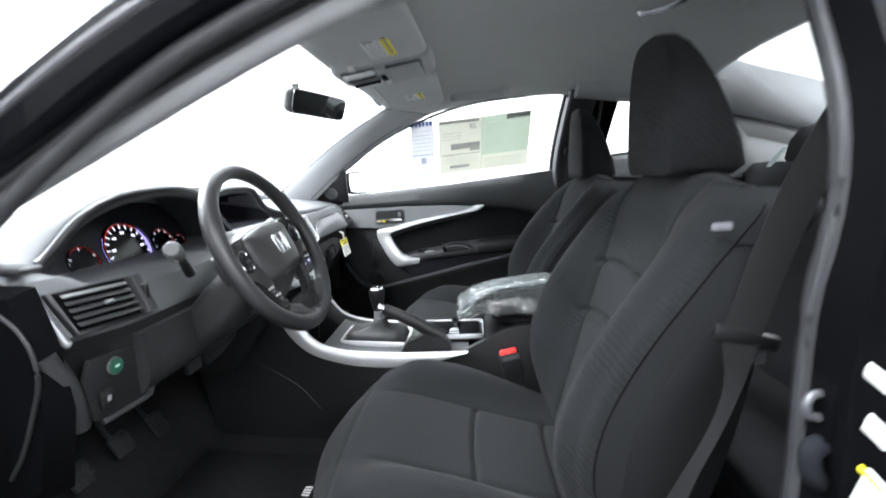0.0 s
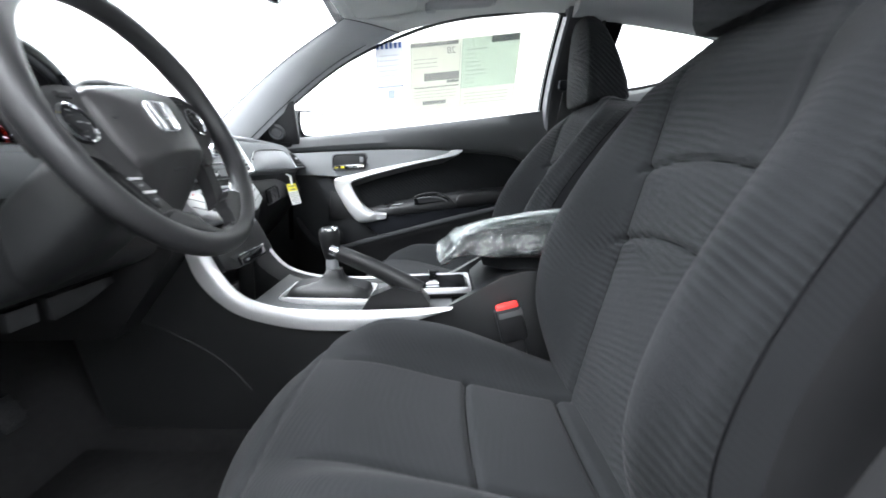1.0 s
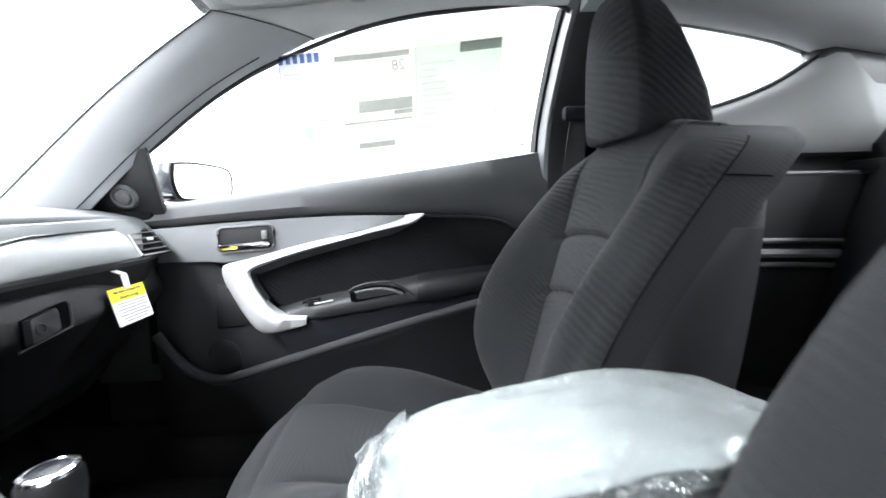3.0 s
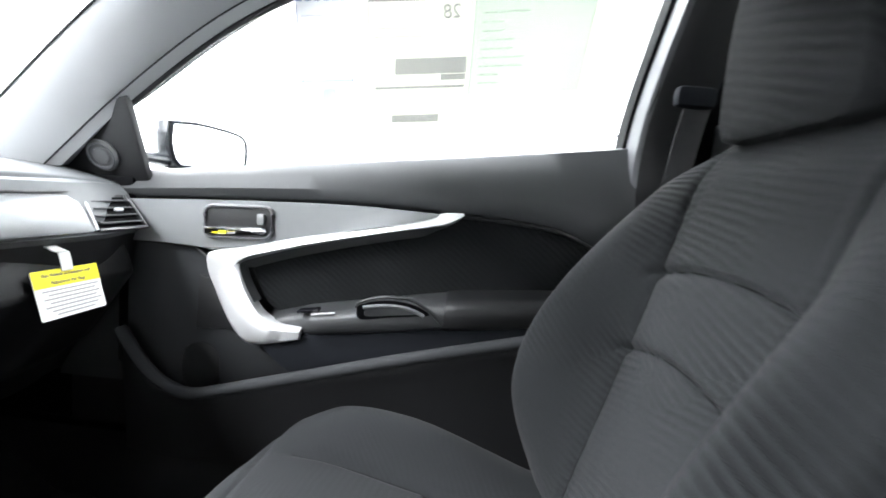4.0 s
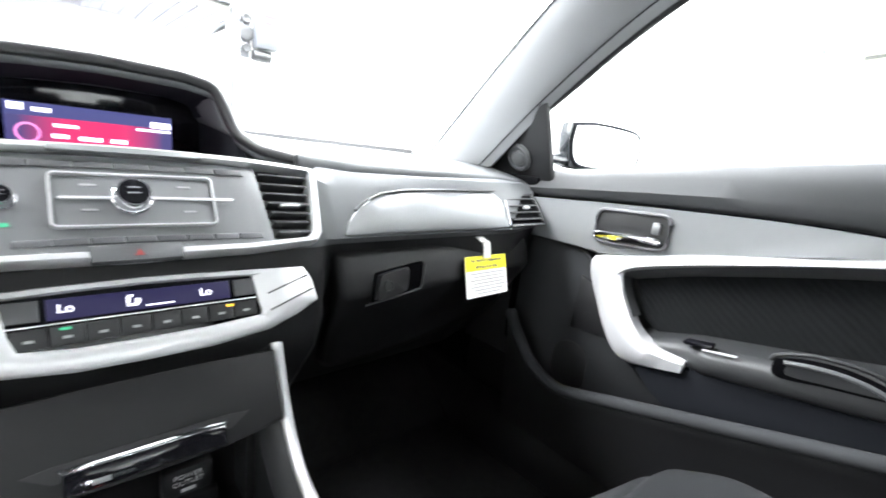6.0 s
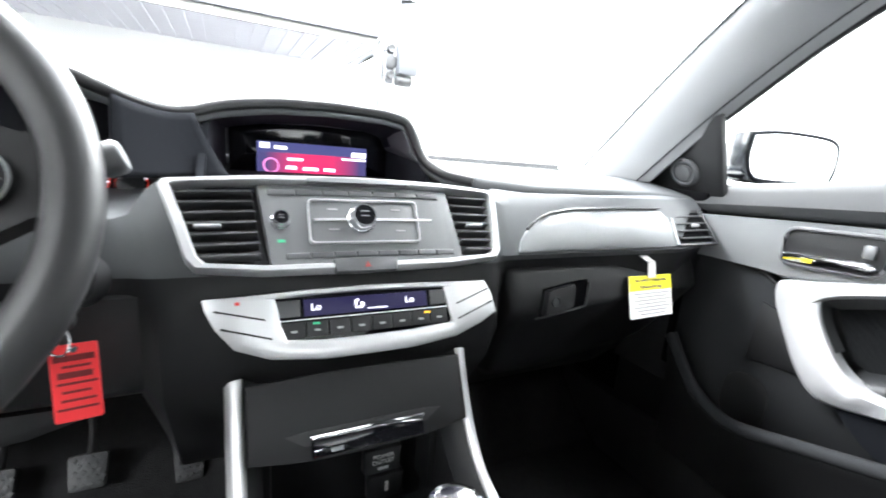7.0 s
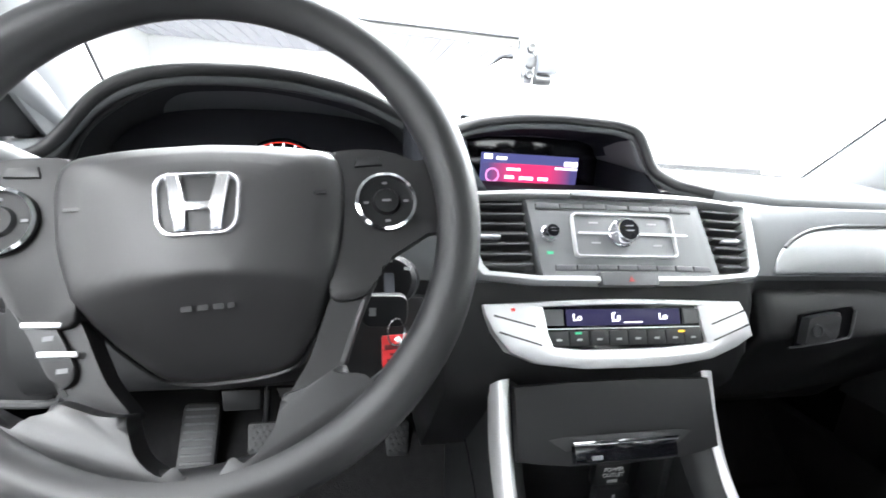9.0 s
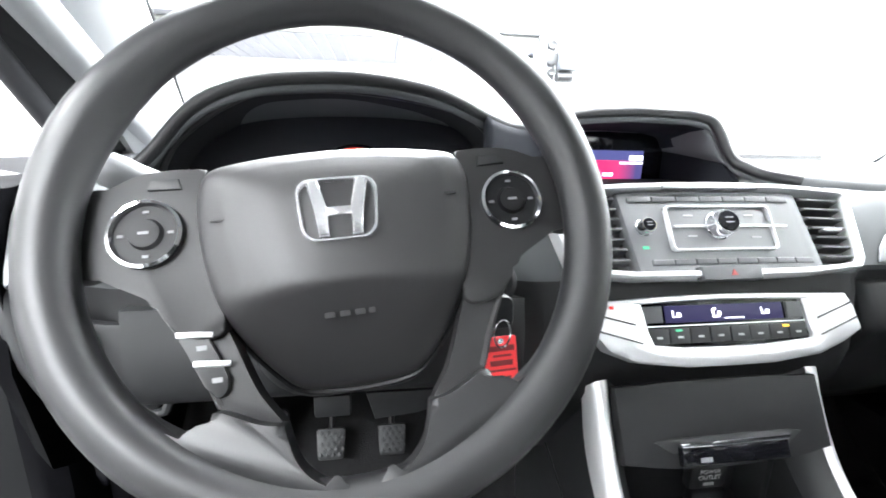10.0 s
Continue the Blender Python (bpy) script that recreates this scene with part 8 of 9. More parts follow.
    part("insert_seam", tube(spline([(0.149, 0.722, 0.868), (0.263, 0.727, 0.864), (0.344, 0.73, 0.853), (0.41, 0.732, 0.825)], 20), 0.004, 8), SOFT, t)
    # armrest with pull cup
    def arm_ring(x, grow=0.0):
        zt = curve1([-0.215, -0.13, 0.0, 0.08, 0.16, 0.31, 0.45], [0.640, 0.664, 0.688, 0.704, 0.718, 0.732, 0.74], x)
        zb = curve1([-0.215, -0.17, -0.114, 0.0, 0.130, 0.27, 0.45], [0.602, 0.606, 0.629, 0.646, 0.667, 0.684, 0.705], x)
        yf = 0.652 + 0.012 * smooth01(0.15, 0.45, x) + 0.022 * smooth01(-0.10, -0.14, x) - grow
        zt, zb = zt + grow, zb - grow
        return [(x, 0.74, zt + 0.006), (x, yf + 0.03, zt), (x, yf + 0.006, zt - 0.004), (x, yf, zt - 0.014), (x, yf + 0.002, zb + 0.006), (x, yf + 0.008, zb), (x, yf + 0.014, zb - 0.004), (x, 0.72, zb - 0.01), (x, 0.75, zb - 0.01)]
    ar = part("armrest", loft([arm_ring(x) for x in np.linspace(-0.215, 0.445, 40)]), TRIM, t, "black armrest with a pull cup", angle=50)
    cup_o = spline([(-0.024, 0.694), (0.008, 0.706), (0.048, 0.710), (0.084, 0.704), (0.107, 0.691), (0.081, 0.686), (0.035, 0.679), (-0.017, 0.671), (-0.024, 0.694)], 60)[:-1]
    # the cup's inner shade is painted as a dark raised sheet
    sub("pull_cup_shade", prism(cup_o, lambda a, b, c: (a, 0.6525 - c, b), 0.002, 0.0006), JAMB_AND_SHADE, ar, "flat dark sheet for the shaded pull cup")
    cup_i = spline([(-0.008, 0.692), (0.010, 0.699), (0.048, 0.704), (0.078, 0.699), (0.094, 0.692), (0.076, 0.689), (0.035, 0.683), (-0.006, 0.678), (-0.008, 0.692)], 50)[:-1]
    sub("cup_wall", prism(cup_i, lambda a, b, c: (a, 0.6505 - c, b), 0.0015, 0.0006), SOFT, ar, "grey inner wall of the cup")
    sub("cup_ledge", tube([(x, 0.650, z) for x, z in spline([(-0.012, 0.693), (0.015, 0.6985), (0.045, 0.701), (0.074, 0.6975), (0.098, 0.688)], 24)], 0.0034, 8), DARKGREY, ar, "grey rounded ledge inside the cup")
    lip = spline([(-0.025, 0.690), (-0.020, 0.700), (0.010, 0.712), (0.039, 0.716), (0.066, 0.7155), (0.088, 0.709), (0.110, 0.695), (0.129, 0.678)], 44)
    sub("cup_lip", tube([(x, 0.6525, z) for x, z in lip], 0.0032, 8), SOFT, ar, "raised moulding round the cup")
    sub("window_switch", box(-0.115, 0.668, 0.672, 0.04, 0.02, 0.006, 0.002, rot=Euler((0, radians(-10), 0)).to_matrix()), BLACKGLOSS, ar, "black window switch")
    sub("switch_edge", box(-0.085, 0.655, 0.672, 0.045, 0.003, 0.003, 0.001, rot=Euler((0, radians(-10), 0)).to_matrix()), SILVER, ar)
    sub("padded_top", loft([arm_ring(x, g) for x, g in [(0.132, -0.004), (0.133, 0.0005), (0.136, 0.0018)] + [(x, 0.002) for x in np.linspace(0.16, 0.444, 16)]]), LOWER, ar, "padded black armrest rear", angle=50)
    # lower panels
    part("lower_panel", prism([(-0.50, 0.765), (-0.43, 0.764), (-0.345, 0.762), (-0.325, 0.745), (-0.30, 0.68), (-0.245, 0.605), (-0.17, 0.55), (-0.14, 0.53), (-0.30, 0.48), (-0.62, 0.48), (-0.62, 0.76)][::-1], at(0.722, 0.02), 0.016, 0.005), COWLWALL, t, "dark grey lower door panel")
    part("seam_line", tube(spline([(-0.48, 0.694, 0.764), (-0.42, 0.696, 0.766), (-0.355, 0.697, 0.762), (-0.33, 0.697, 0.748)], 16), 0.0028, 6), BLACK, t)
    part("speaker_grille", prism([(-0.340, 0.712), (-0.300, 0.700), (-0.258, 0.612), (-0.345, 0.604)][::-1], at(0.706, 0.02), 0.006, 0.004), BLACK, t, "black perforated speaker grille")
    rim_p = spline([(-0.455, 0.634, 0.612), (-0.430, 0.632, 0.578), (-0.395, 0.631, 0.537), (-0.360, 0.630, 0.515), (-0.325, 0.628, 0.505), (-0.290, 0.627, 0.509), (-0.19, 0.627, 0.538), (-0.093, 0.628, 0.566), (0.09, 0.630, 0.618), (0.257, 0.633, 0.661), (0.45, 0.64, 0.71)], 70)
    pk = part("map_pocket", loft([[(x, y + 0.030, z - 0.006), (x, y + 0.004, z), (x, y + 0.001, z - 0.012), (x, y + 0.007, z - 0.030), (x, y + 0.018, max(0.40, z - 0.09)), (x, y + 0.03, 0.36), (x, y + 0.06, 0.36)] for x, y, z in rim_p]), LOWER, t, "black door pocket with a raised lip", angle=50)
    sub("pocket_lip", tube([(x, y + 0.008, z - 0.003) for x, y, z in rim_p], 0.0115, 12), COWLWALL, pk, "rounded lip of the pocket")
    # flat black patch in place of the shaded bottle recess
    part("pocket_well_shade", prism([(a - 0.334, b + 0.523) for a, b in rrect(0.074, 0.105, 0.035, 6)][::-1], at(0.7062, 0.02), 0.002, 0.001), BLACK, t)
    # window frame, sail and tweeter
    part("window_frame", tube(spline([(x, y + 0.013, z + 0.002) for x, y, z in FRAME] + [(0.472, 0.655, 1.22), (0.463, 0.735, 1.06), (0.462, 0.765, 1.03)], 60), 0.0055, 8), BLACK, t, "black rubber window frame")
    part("sail_panel", prism([(-0.645, 0.852), (-0.45, 0.868), (-0.446, 1.022), (-0.466, 1.018), (-0.632, 0.886)], lambda a, b, c: (a, 0.712 - 0.46 * (b - 0.89) - c, b), 0.014, 0.004), BLACK, t, "black tweeter corner panel")
    sm_ = axes((-0.523, 0.684, 0.919), (1, 0, 0), (0, -0.42, 0.91))
    tw = part("tweeter", lathe(sm_, [(0.030, 0), (0.030, 0.004), (0.026, 0.006), (0.023, 0.003), (0.016, 0.003), (0.014, 0.007), (0.006, 0.008)], 36), DARKGREY, t, "round grey tweeter")
    sub("tweeter_ring", lathe(sm_, [(0.025, 0.005), (0.0245, 0.0075), (0.022, 0.007), (0.021, 0.004)], 36, caps=False), STEEL, tw)
    # glass
    up_e, lo_e = spline([FRAME[0]] + FRAME[1:], 30), [(x, 0.735 + 0.045 * smooth01(-0.5, 0.45, x), curve1([p[0] for p in sill], [p[1] for p in sill], x) - 0.01) for x in np.linspace(-0.455, 0.462, 30)]
    gl = part("window_glass", loft([[(a[0], a[1] + 0.012, a[2]), b] for a, b in zip(up_e, lo_e)], closed=False), GLASS, t, "clear side window glass")
    gl.visible_shadow = False


door()


# ---- outside mirror ----
def wing_mirror():
    t = thing("wing_mirror", (-0.45, 0.85, 0.92), "black outside mirror beyond the passenger window", "wing mirror")
    m = axes((-0.447, 0.882, 0.962), (0.44, 0.90, 0.0), (-0.05, 0, 1))
    shape = spline([(-0.088, 0.042), (-0.03, 0.048), (0.05, 0.044), (0.085, 0.034), (0.094, 0.010), (0.090, -0.03), (0.070, -0.046), (-0.05, -0.050), (-0.080, -0.040), (-0.092, 0.0), (-0.088, 0.042)], 60)[:-1]
    shape = [(a * 0.97, b) for a, b in shape]
    part("shell", loft([[m @ V(a * k, b * k, c) for a, b in shape] for k, c in ((1.0, 0.009), (1.07, 0.008), (1.10, -0.006), (1.06, -0.05), (0.85, -0.085), (0.4, -0.10))]), MIRRORSHELL, t, "black mirror shell", angle=60)
    part("glass", prism([(a * 0.95, b * 0.92) for a, b in shape], lambda a, b, c: m @ V(a, b, 0.0095 + c), 0.0025), MIRROR, t, "mirror glass")
    part("rim", tube([m @ V(a * 0.985, b * 0.97, 0.0115) for a, b in shape + shape[:2]], 0.0032, 8), MATTE, t, "thin dark rim round the mirror glass")
    part("foot", loft([[V(-0.505, y, 0.925) + V(a, 0, b) for a, b in rrect(0.06, w, 0.012, 5)] for y, w in ((0.71, 0.024), (0.76, 0.018), (0.80, 0.022), (0.84, 0.03))]), MIRRORSHELL, t)


wing_mirror()


# ---- roof fittings ----
def rear_view_mirror():
    t = thing("rear_view_mirror", (-0.34, 0.035, 1.19), "black rear-view mirror on the windscreen", "rear-view mirror")
    m = axes((-0.338, 0.036, 1.199), (0.36, 0.93, 0.0), (0.26, 0, 1))
    sh = [(a * (1 + 0.5 * b), b) for a, b in rrect(0.222, 0.066, 0.017, 8)]
    part("shell", loft([[m @ V(a * k, b * k, c) for a, b in sh] for k, c in ((0.96, 0.012), (1.0, 0.006), (1.0, -0.008), (0.9, -0.026), (0.5, -0.034))]), BLACK, t, "black mirror shell", angle=50)
    part("glass", prism([(a * 0.955, b * 0.90) for a, b in sh], lambda a, b, c: m @ V(a, b, 0.0125 + c), 0.0015), MIRROR, t, "mirror glass")
    part("stem", tube(spline([m @ V(0, 0.005, -0.03), (-0.38, 0.01, 1.225), (-0.385, 0.0, 1.25)], 10), 0.010, 10), BLACK, t)


rear_view_mirror()


def visor(y0, y1, label):
    t = thing("sun_visor", (-0.12, (y0 + y1) / 2, 1.28), label, "sun visor", group="sun visors")
    x0, x1 = -0.195, -0.012
    out = [(a + (x0 + x1) / 2, b + (y0 + y1) / 2) for a, b in rrect(x1 - x0, y1 - y0, 0.03, 6)]
    zt = lambda x, y: roof_z(x, y) - 0.014
    rows = []
    for k, dz in ((0.96, 0.004), (1.0, -0.001), (1.0, -0.010), (0.96, -0.015), (0.5, -0.016), (0.02, -0.016)):
        mx, my = (x0 + x1) / 2, (y0 + y1) / 2
        rows.append([(mx + (a - mx) * k, my + (b - my) * k, zt(mx + (a - mx) * k, my + (b - my) * k) + dz) for a, b in out])
    part("panel", loft(rows), HEADLINER, t, "pale grey cloth visor panel", angle=50)
    cx, cyy = -0.098, -0.262 if y1 < 0 else 0.33
    m = axes((cx, cyy, zt(cx, cyy) - 0.0175), (0, 1, 0), (1, 0, 0.19))
    plate = lambda a, b, c: m @ V(a, b, c)
    lab = part("label", prism(rrect(0.138, 0.058, 0.003, 3), plate, 0.001), WHITECARD, t, "white warning label with a yellow band", smooth=False)
    sub("label_band", prism([(-0.068, 0.011), (0.068, 0.011), (0.068, 0.0285), (-0.068, 0.0285)], lambda a, b, c: m @ V(a, b, 0.001 + c), 0.0006), YELLOW, lab, "yellow band", smooth=False)
    sub("warning_mark", box(*(m @ V(-0.052, 0.020, 0.0018)), 0.010, 0.009, 0.0006, rot=m.to_3x3()), MATTE, lab, smooth=False)
    sub("band_text", box(*(m @ V(0.008, 0.020, 0.0018)), 0.090, 0.004, 0.0006, rot=m.to_3x3()), GREYINK, lab, smooth=False)
    sub("pictogram", box(*(m @ V(-0.050, -0.014, 0.0013)), 0.024, 0.020, 0.0006, rot=m.to_3x3()), GREYINK, lab, smooth=False)
    for j in range(5):
        sub("text_line", box(*(m @ V(0.014 + 0.003 * (j % 2), 0.004 - 0.0065 * j, 0.0013)), 0.094 - 0.006 * (j % 2), 0.0016, 0.0006, rot=m.to_3x3()), GREYINK, lab, smooth=False)
    part("pivot", tube([(-0.198, y0 + 0.02, roof_z(-0.198, y0) - 0.022), (-0.198, y1 - 0.02, roof_z(-0.198, y1) - 0.022)], 0.006, 8), HEADLINER, t)
    part("clip", box(-0.198, y1 + 0.012 if y1 < 0 else y0 - 0.012, roof_z(-0.222, 0.1) - 0.02, 0.02, 0.014, 0.016, 0.004), HEADLINER, t)


visor(-0.47, -0.115, "folded-up grey driver sun visor with a warning label")
visor(0.125, 0.48, "folded-up grey passenger sun visor with a warning label")


def overhead():
    t = thing("overhead_console", (-0.14, 0, 1.29), "grey overhead console with two reading lamps", "overhead console")
    rows = []
    out = [(a - 0.135, b) for a, b in rrect(0.25, 0.19, 0.03, 6)]
    for k, dz in ((1.02, 0.006), (1.0, -0.018), (0.95, -0.026), (0.4, -0.028), (0.02, -0.028)):
        rows.append([(-0.135 + (a + 0.135) * k, b * k, roof_z(-0.135 + (a + 0.135) * k, b * k) + dz) for a, b in out])
    part("housing", loft(rows), PILLAR, t, "grey plastic housing", angle=50)
    tilt = Euler((0, radians(-12), 0)).to_matrix()
    under = lambda x, d: roof_z(x, 0) - d
    # dark plate carries the shade of the recessed gap
    part("lamp_gap_shade", box(-0.192, 0, under(-0.192, 0.0275), 0.088, 0.165, 0.010, 0.004, rot=tilt), DARKGREY, t, "flat dark plate for the shaded gap between the lamps")
    for s in (-1, 1):
        lamp = part("reading_lamp", box(-0.192, s * 0.058, under(-0.192, 0.031), 0.080, 0.040, 0.012, 0.005, rot=tilt), LENS, t, "white lamp lens")
        sub("lamp_edge", box(-0.192, s * 0.036, under(-0.192, 0.034), 0.074, 0.004, 0.012, 0.002, rot=tilt), MATTE, lamp, "dark edge of the lens")
    plate = part("switch_plate", box(-0.139, 0, under(-0.139, 0.030), 0.026, 0.160, 0.008, 0.003, rot=tilt), PILLAR, t, "grey switch plate")
    for y in (-0.022, 0.0, 0.022):
        sub("switch", box(-0.139, y, under(-0.139, 0.0345), 0.015, 0.013, 0.006, 0.002, rot=tilt), MATTE, plate, "black rocker switch")
    sub("switch_bezel", box(-0.139, 0.058, under(-0.139, 0.0335), 0.018, 0.030, 0.004, 0.002, rot=tilt), SILVER, plate, "bright switch edge")
    part("lid_joint", box(-0.078, 0, under(-0.078, 0.0275), 0.092, 0.160, 0.010, 0.004, rot=tilt), DARKGREY, t, "dark joint round the lid")
    part("glasses_lid", box(-0.080, 0, under(-0.080, 0.030), 0.084, 0.154, 0.012, 0.006, rot=tilt), PILLAR, t, "grey flip-down lid")


overhead()


def grab_handle(x, s):
    t = thing("grab_handle", (x, s * 0.495, 1.31), "folded grey roof grab handle above the door", "grab handle", group="grab handles")
    z = roof_z(x, 0.495) - 0.004
    path = spline([(x - 0.095, s * 0.520, roof_z(x - 0.09, 0.520) + 0.004), (x - 0.088, s * 0.500, z - 0.018), (x - 0.06, s * 0.490, z - 0.020), (x + 0.06, s * 0.490, roof_z(x + 0.06, 0.490) - 0.024), (x + 0.088, s * 0.500, roof_z(x + 0.09, 0.500) - 0.018), (x + 0.095, s * 0.520, roof_z(x + 0.09, 0.520) + 0.004)], 40)
    part("grip", sweep(path, circle(0.012, 10, 0.016)), PILLAR, t, "grey plastic grip", angle=60)
    for dx in (-0.092, 0.092):
        part("mount", box(x + dx, s * 0.515, roof_z(x + dx, 0.515) - 0.010, 0.034, 0.036, 0.026, 0.008), PILLAR, t, "grey plastic end mount")


grab_handle(0.12, 1)
hook = thing("coat_hook", (0.50, -0.175, 1.37), "chrome-edged loop on the pale headliner", "coat hook")
part("loop", tube(spline([(0.462, -0.130, roof_z(0.462, 0.13) - 0.002), (0.470, -0.140, roof_z(0.47, 0.14) - 0.014), (0.500, -0.180, roof_z(0.50, 0.18) - 0.018), (0.528, -0.212, roof_z(0.528, 0.21) - 0.012), (0.535, -0.220, roof_z(0.535, 0.22) - 0.002)], 24), 0.0078, 10), CHROME, hook)


# ---- papers and tags ----
def window_sticker():
    t = thing("window_sticker", (0.1, 0.7, 1.0), "cream and green price sheet taped inside the passenger window", "window sticker")
    def y_at(x, z):
        zs = curve1([-0.455, 0.46], [0.895, 1.02], x)
        zt = curve1([-0.451, -0.30, -0.155, 0.045, 0.245, 0.465], [1.013, 1.127, 1.203, 1.275, 1.308, 1.317], x)
        k = min(1, max(0, (z - zs) / max(0.02, zt - zs)))
        ylow, yup = 0.735 + 0.045 * smooth01(-0.5, 0.45, x), curve1([-0.451, -0.155, 0.245, 0.465], [0.660, 0.638, 0.618, 0.619], x)
        return ylow + (yup - ylow) * k - 0.004
    sl = 0.125

    def sheet(name, x0, x1, z0, z1, mat, off, parent, label=""):
        def fn(u, v):
            x, z = x0 + (x1 - x0) * u, z0 + (z1 - z0) * v
            zz = z + sl * (x - 0.1)
            return (x, y_at(x, zz) - off, zz)
        ob = (part if parent is t else sub)(name, grid(fn, 10, 10), mat, parent, label, smooth=False)
        thicken(ob, 0.0006)
        return ob
    # places in the pane: x along the car, height above the sheet's slanted base line
    a = sheet("main_sheet", -0.045, 0.335, 1.022, 1.238, PAPER, 0.0, t, "cream printed sheet")
    sheet("green_panel", 0.135, 0.330, 1.085, 1.234, PALEGREEN, 0.0015, a, "pale green printed panel")
    sheet("heading_bar", 0.235, 0.328, 1.215, 1.234, SHEET_DARK, 0.003, a, "dark heading block")
    sheet("rule", -0.04, 0.122, 1.222, 1.232, SHEET_INK, 0.003, a)
    sheet("grey_band", 0.005, 0.128, 1.118, 1.142, SHEET_INK, 0.003, a, "grey printed band")
    sheet("grey_band", 0.085, 0.128, 1.108, 1.117, SHEET_INK, 0.003, a)
    sheet("rule", -0.030, 0.128, 1.096, 1.100, SHEET_INK, 0.003, a)
    sheet("grey_band", 0.0, 0.085, 1.042, 1.054, SHEET_INK, 0.003, a)
    for z in (1.160, 1.172, 1.184):
        sheet("text_line", -0.03, 0.05, z, z + 0.003, SHEET_FAINT, 0.003, a)
    for z in (1.034, 1.045, 1.056, 1.066):
        sheet("text_line", 0.15, 0.31, z, z + 0.002, SHEET_FAINT, 0.003, a)
    for z in np.linspace(1.10, 1.20, 9):
        sheet("text_line", 0.15, 0.225 - 0.02 * (int(z * 1000) % 3), float(z), float(z) + 0.0025, SHEET_FAINT, 0.0028, a)
    for z in (1.065, 1.075, 1.085):
        sheet("text_line", -0.03, 0.12, z, z + 0.002, SHEET_FAINT, 0.003, a)
    fx, fz = 0.098, 1.204
    words("28", axes((fx, y_at(fx, fz) - 0.004, fz), (-1, 0, -sl), (0.02, -0.28, 1)), 0.030, SHEET_INK, "large_figure", a, "large printed figure, mirrored", depth=0.0002)
    b = sheet("side_slip", -0.160, -0.066, 1.020, 1.245, SLIP, 0.0, t, "white printed slip")
    for k in range(6):
        sheet("blue_bar", -0.157 + 0.0150 * k, -0.157 + 0.0150 * k + 0.0095, 1.226, 1.243, SHEET_BARS, 0.002, b, "blue print bar")
    sheet("rule", -0.158, -0.068, 1.110, 1.114, SHEET_BLUE, 0.002, b)
    for x in (-0.1585, -0.0695):
        sheet("outline", x, x + 0.0018, 1.024, 1.222, SHEET_BLUE, 0.002, b)
    sheet("outline", -0.158, -0.068, 1.022, 1.0245, SHEET_BLUE, 0.002, b)
    for x in (-0.041, 0.1285):
        sheet("outline", x, x + 0.0018, 1.10, 1.222, SHEET_FAINT, 0.003, a)
    for x in (0.136, 0.3285):
        sheet("outline", x, x + 0.0016, 1.028, 1.232, SHEET_FAINT, 0.003, a)
    for z in (1.13, 1.145, 1.16, 1.175, 1.19, 1.205, 1.05, 1.04, 1.03):
        sheet("text_line", -0.150, -0.08, z, z + 0.003, SHEET_FAINT, 0.002, b)
    sheet("mark", -0.122, -0.100, 1.075, 1.100, SHEET_BLUE, 0.002, b)
    sheet("glass_mark", 0.400, 0.425, 1.004, 1.011, SHEET_DARK, 0.002, t, "small printed glass mark")


window_sticker()


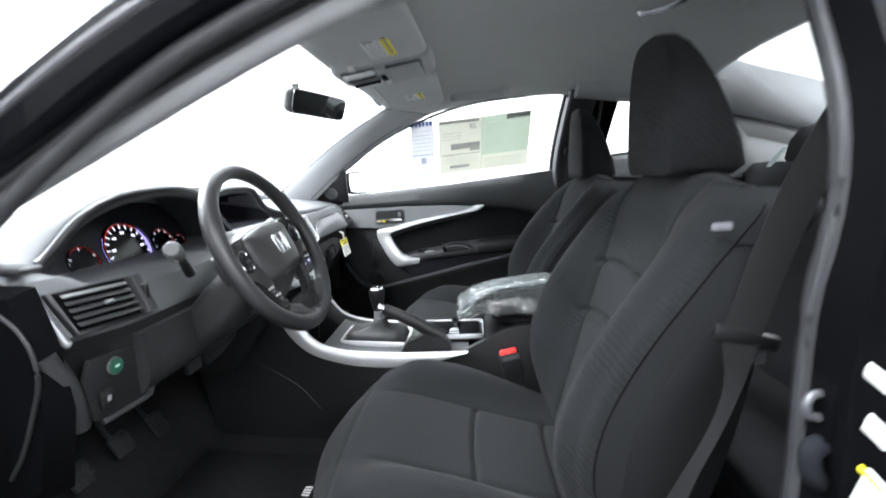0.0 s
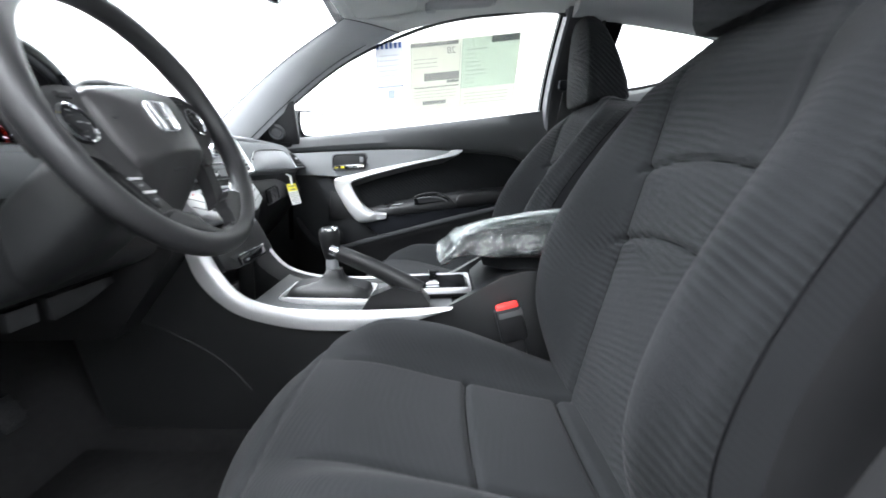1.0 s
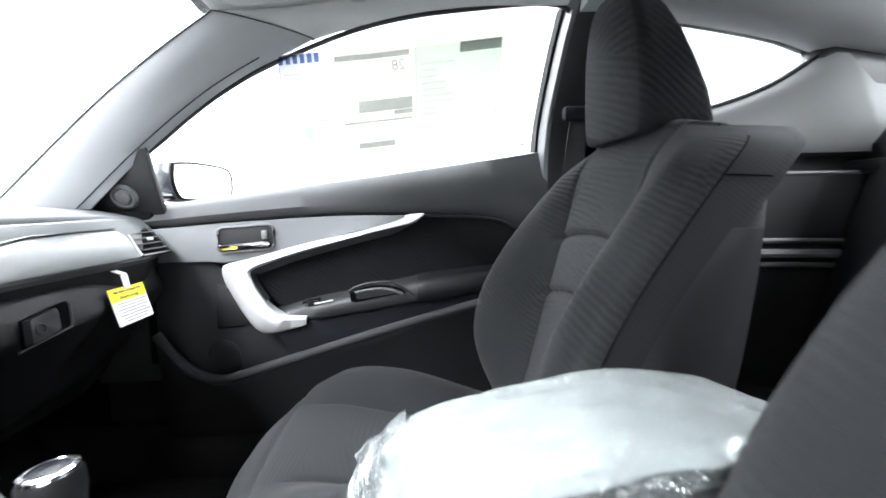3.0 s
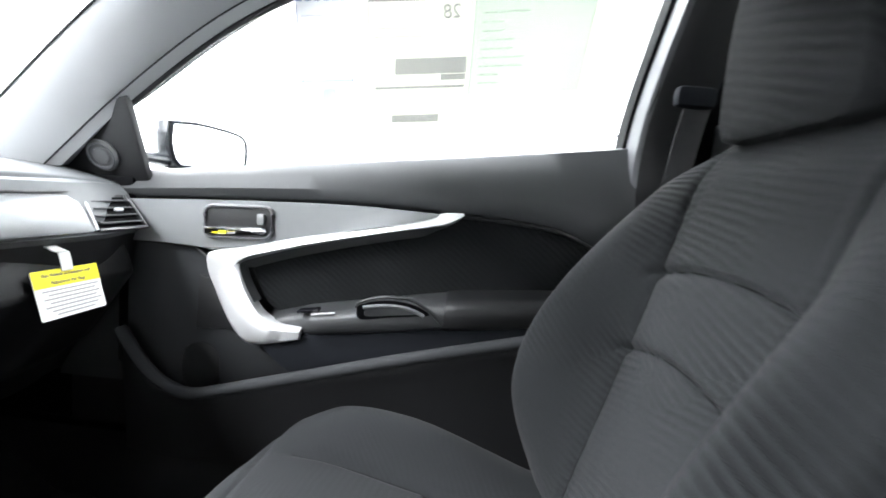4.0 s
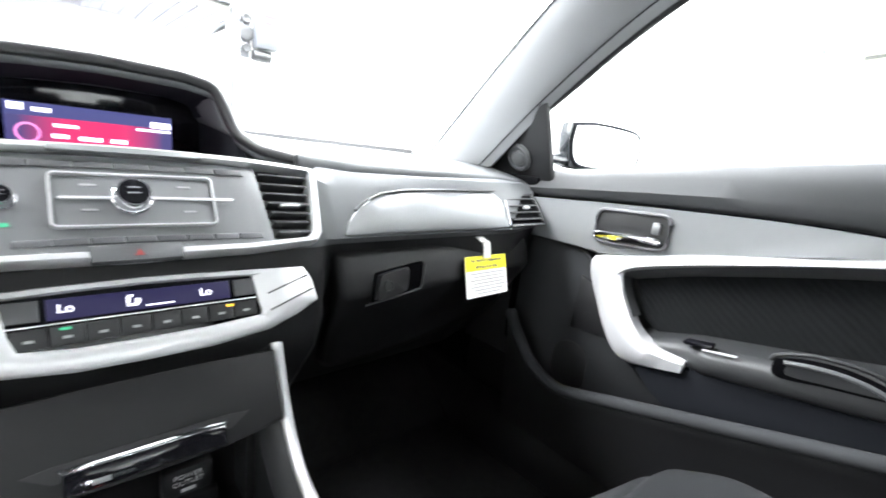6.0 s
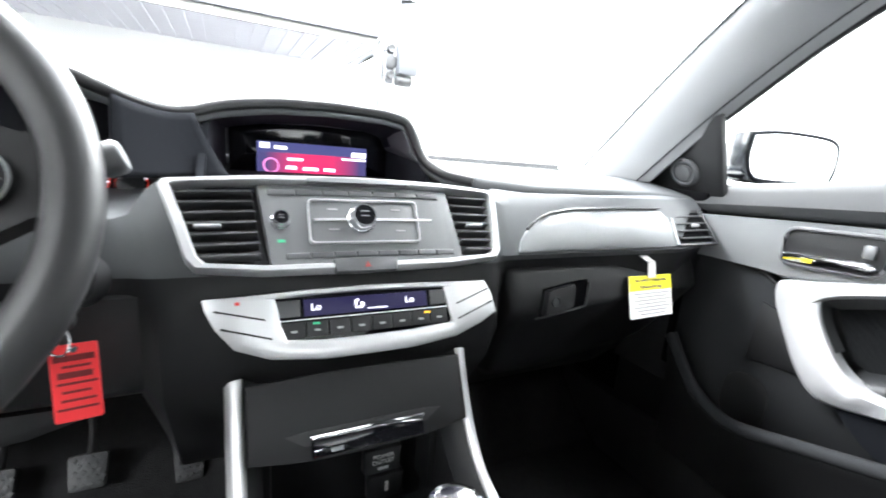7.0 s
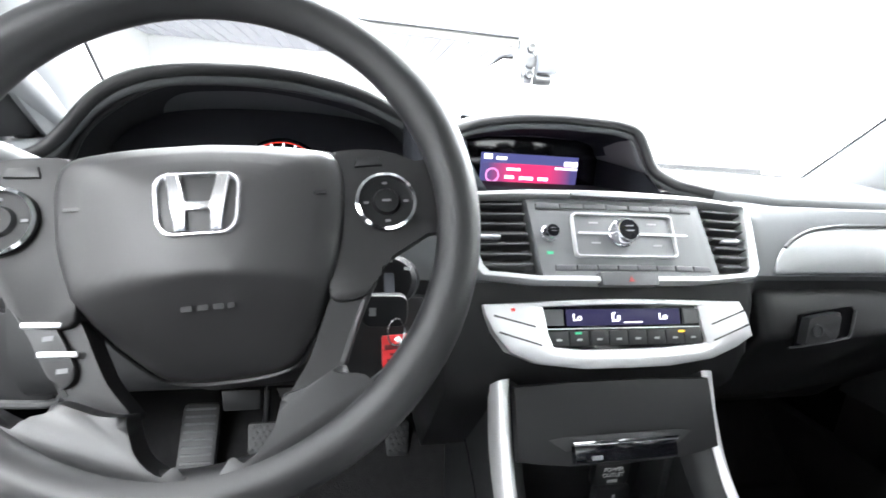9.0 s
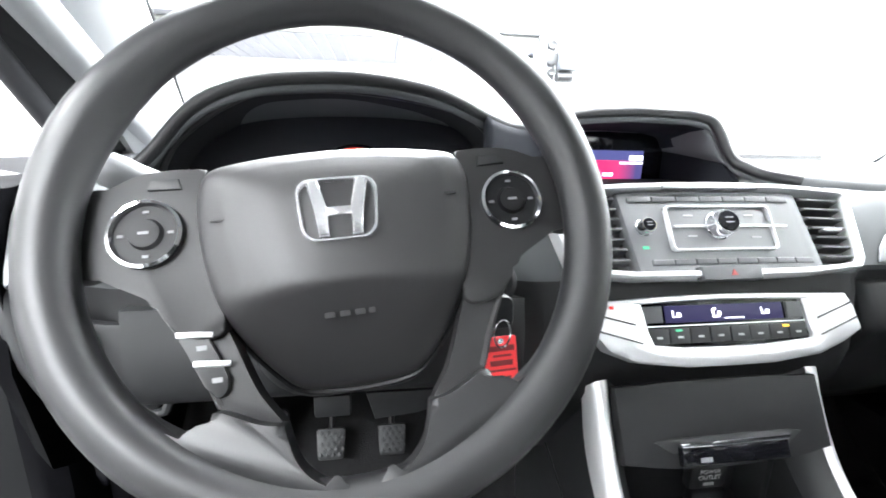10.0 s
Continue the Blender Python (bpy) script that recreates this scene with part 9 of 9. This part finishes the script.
def glove_tag():
    m = axes((-0.4105, 0.498, 0.713), (-0.06, 0.998, -0.025), (-0.28, 0.14, 0.95))
    t = thing("hang_tag", (-0.40, 0.508, 0.67), "yellow and white airbag notice tag hanging from the glovebox", "hang tag")
    card = part("card", prism(rrect(0.112, 0.069, 0.003, 3), on(m), 0.0012), WHITECARD, t, "white card", smooth=False)
    sub("heading", prism([(-0.0558, 0.010), (0.0558, 0.010), (0.0558, 0.0344), (-0.0558, 0.0344)], lambda a, b, c: m @ V(a, b, 0.0012 + c), 0.0004), YELLOW, card, "yellow heading", smooth=False)
    words("This Vehicle is Equipped with", m @ pose(0, 0.0268, 0.0017), 0.0072, INK, "heading_words", card)
    words("Advanced Air Bags", m @ pose(0, 0.0160, 0.0017), 0.0078, INK, "heading_words", card)
    for k in range(7):
        sub("text_line", box(*(m @ V(0.002, 0.005 - 0.0056 * k, 0.0016)), 0.096 - 0.016 * ((k * 3) % 2) - (0.03 if k == 6 else 0), 0.0022, 0.0003, rot=m.to_3x3()), GREYINK, card, smooth=False)
    pts = spline([m @ V(0.0, 0.030, 0.003), m @ V(-0.004, 0.055, 0.007), (-0.418, 0.487, 0.772), (-0.440, 0.484, 0.782)], 14)
    part("strap", loft([[V(*p) + V(0, -0.009, 0), V(*p) + V(0, 0.009, 0), V(*p) + V(0.001, 0.009, 0.001), V(*p) + V(0.001, -0.009, 0.001)] for p in pts]), WHITECARD, t, "white looped strap")


glove_tag()


# ---- the driver's door, swung wide open ----
def driver_door():
    hinge = V(-0.66, -0.83, 0)
    d = V(math.cos(radians(66)), -math.sin(radians(66)), 0)
    n = V(d.y, -d.x, 0)
    t = thing("door_driver", tuple(hinge + V(0, 0, 0.3)), "driver door standing wide open, black trim inside", "car door")

    def at(a, b, c):
        return hinge + d * a + n * c * -1 + V(0, 0, b)

    out = [(0.0, 0.30), (1.10, 0.30), (1.12, 0.7), (1.10, 1.02), (0.12, 0.89), (0.0, 0.86)]
    part("outer_skin", prism(out, lambda a, b, c: at(a, b, c - 0.10), 0.05, 0.01), BODY, t, "glossy black outer skin")
    part("trim", prism([(0.03, 0.33), (1.07, 0.33), (1.09, 0.7), (1.07, 1.02), (0.13, 0.885), (0.03, 0.85)], lambda a, b, c: at(a, b, c - 0.05), 0.06, 0.012), SOFT, t, "black inner door trim")
    part("armrest", prism([(0.30, 0.60), (1.0, 0.66), (1.0, 0.72), (0.30, 0.66)], lambda a, b, c: at(a, b, c), 0.06, 0.012), SOFT, t)
    part("pull_strip", prism([(0.26, 0.75), (0.75, 0.86), (0.74, 0.845), (0.32, 0.745), (0.42, 0.64), (0.38, 0.62)], lambda a, b, c: at(a, b, 0.008 + c), 0.012, 0.003), SILVER, t, "satin silver pull strip")
    part("window_frame", tube(spline([at(0.10, 0.90, -0.05), at(0.25, 1.02, -0.07), at(0.45, 1.18, -0.11), at(0.7, 1.29, -0.14), at(0.98, 1.33, -0.15), at(1.05, 1.31, -0.15), at(1.08, 1.04, -0.05)], 50), 0.014, 8), BLACK, t, "black window frame")


driver_door()
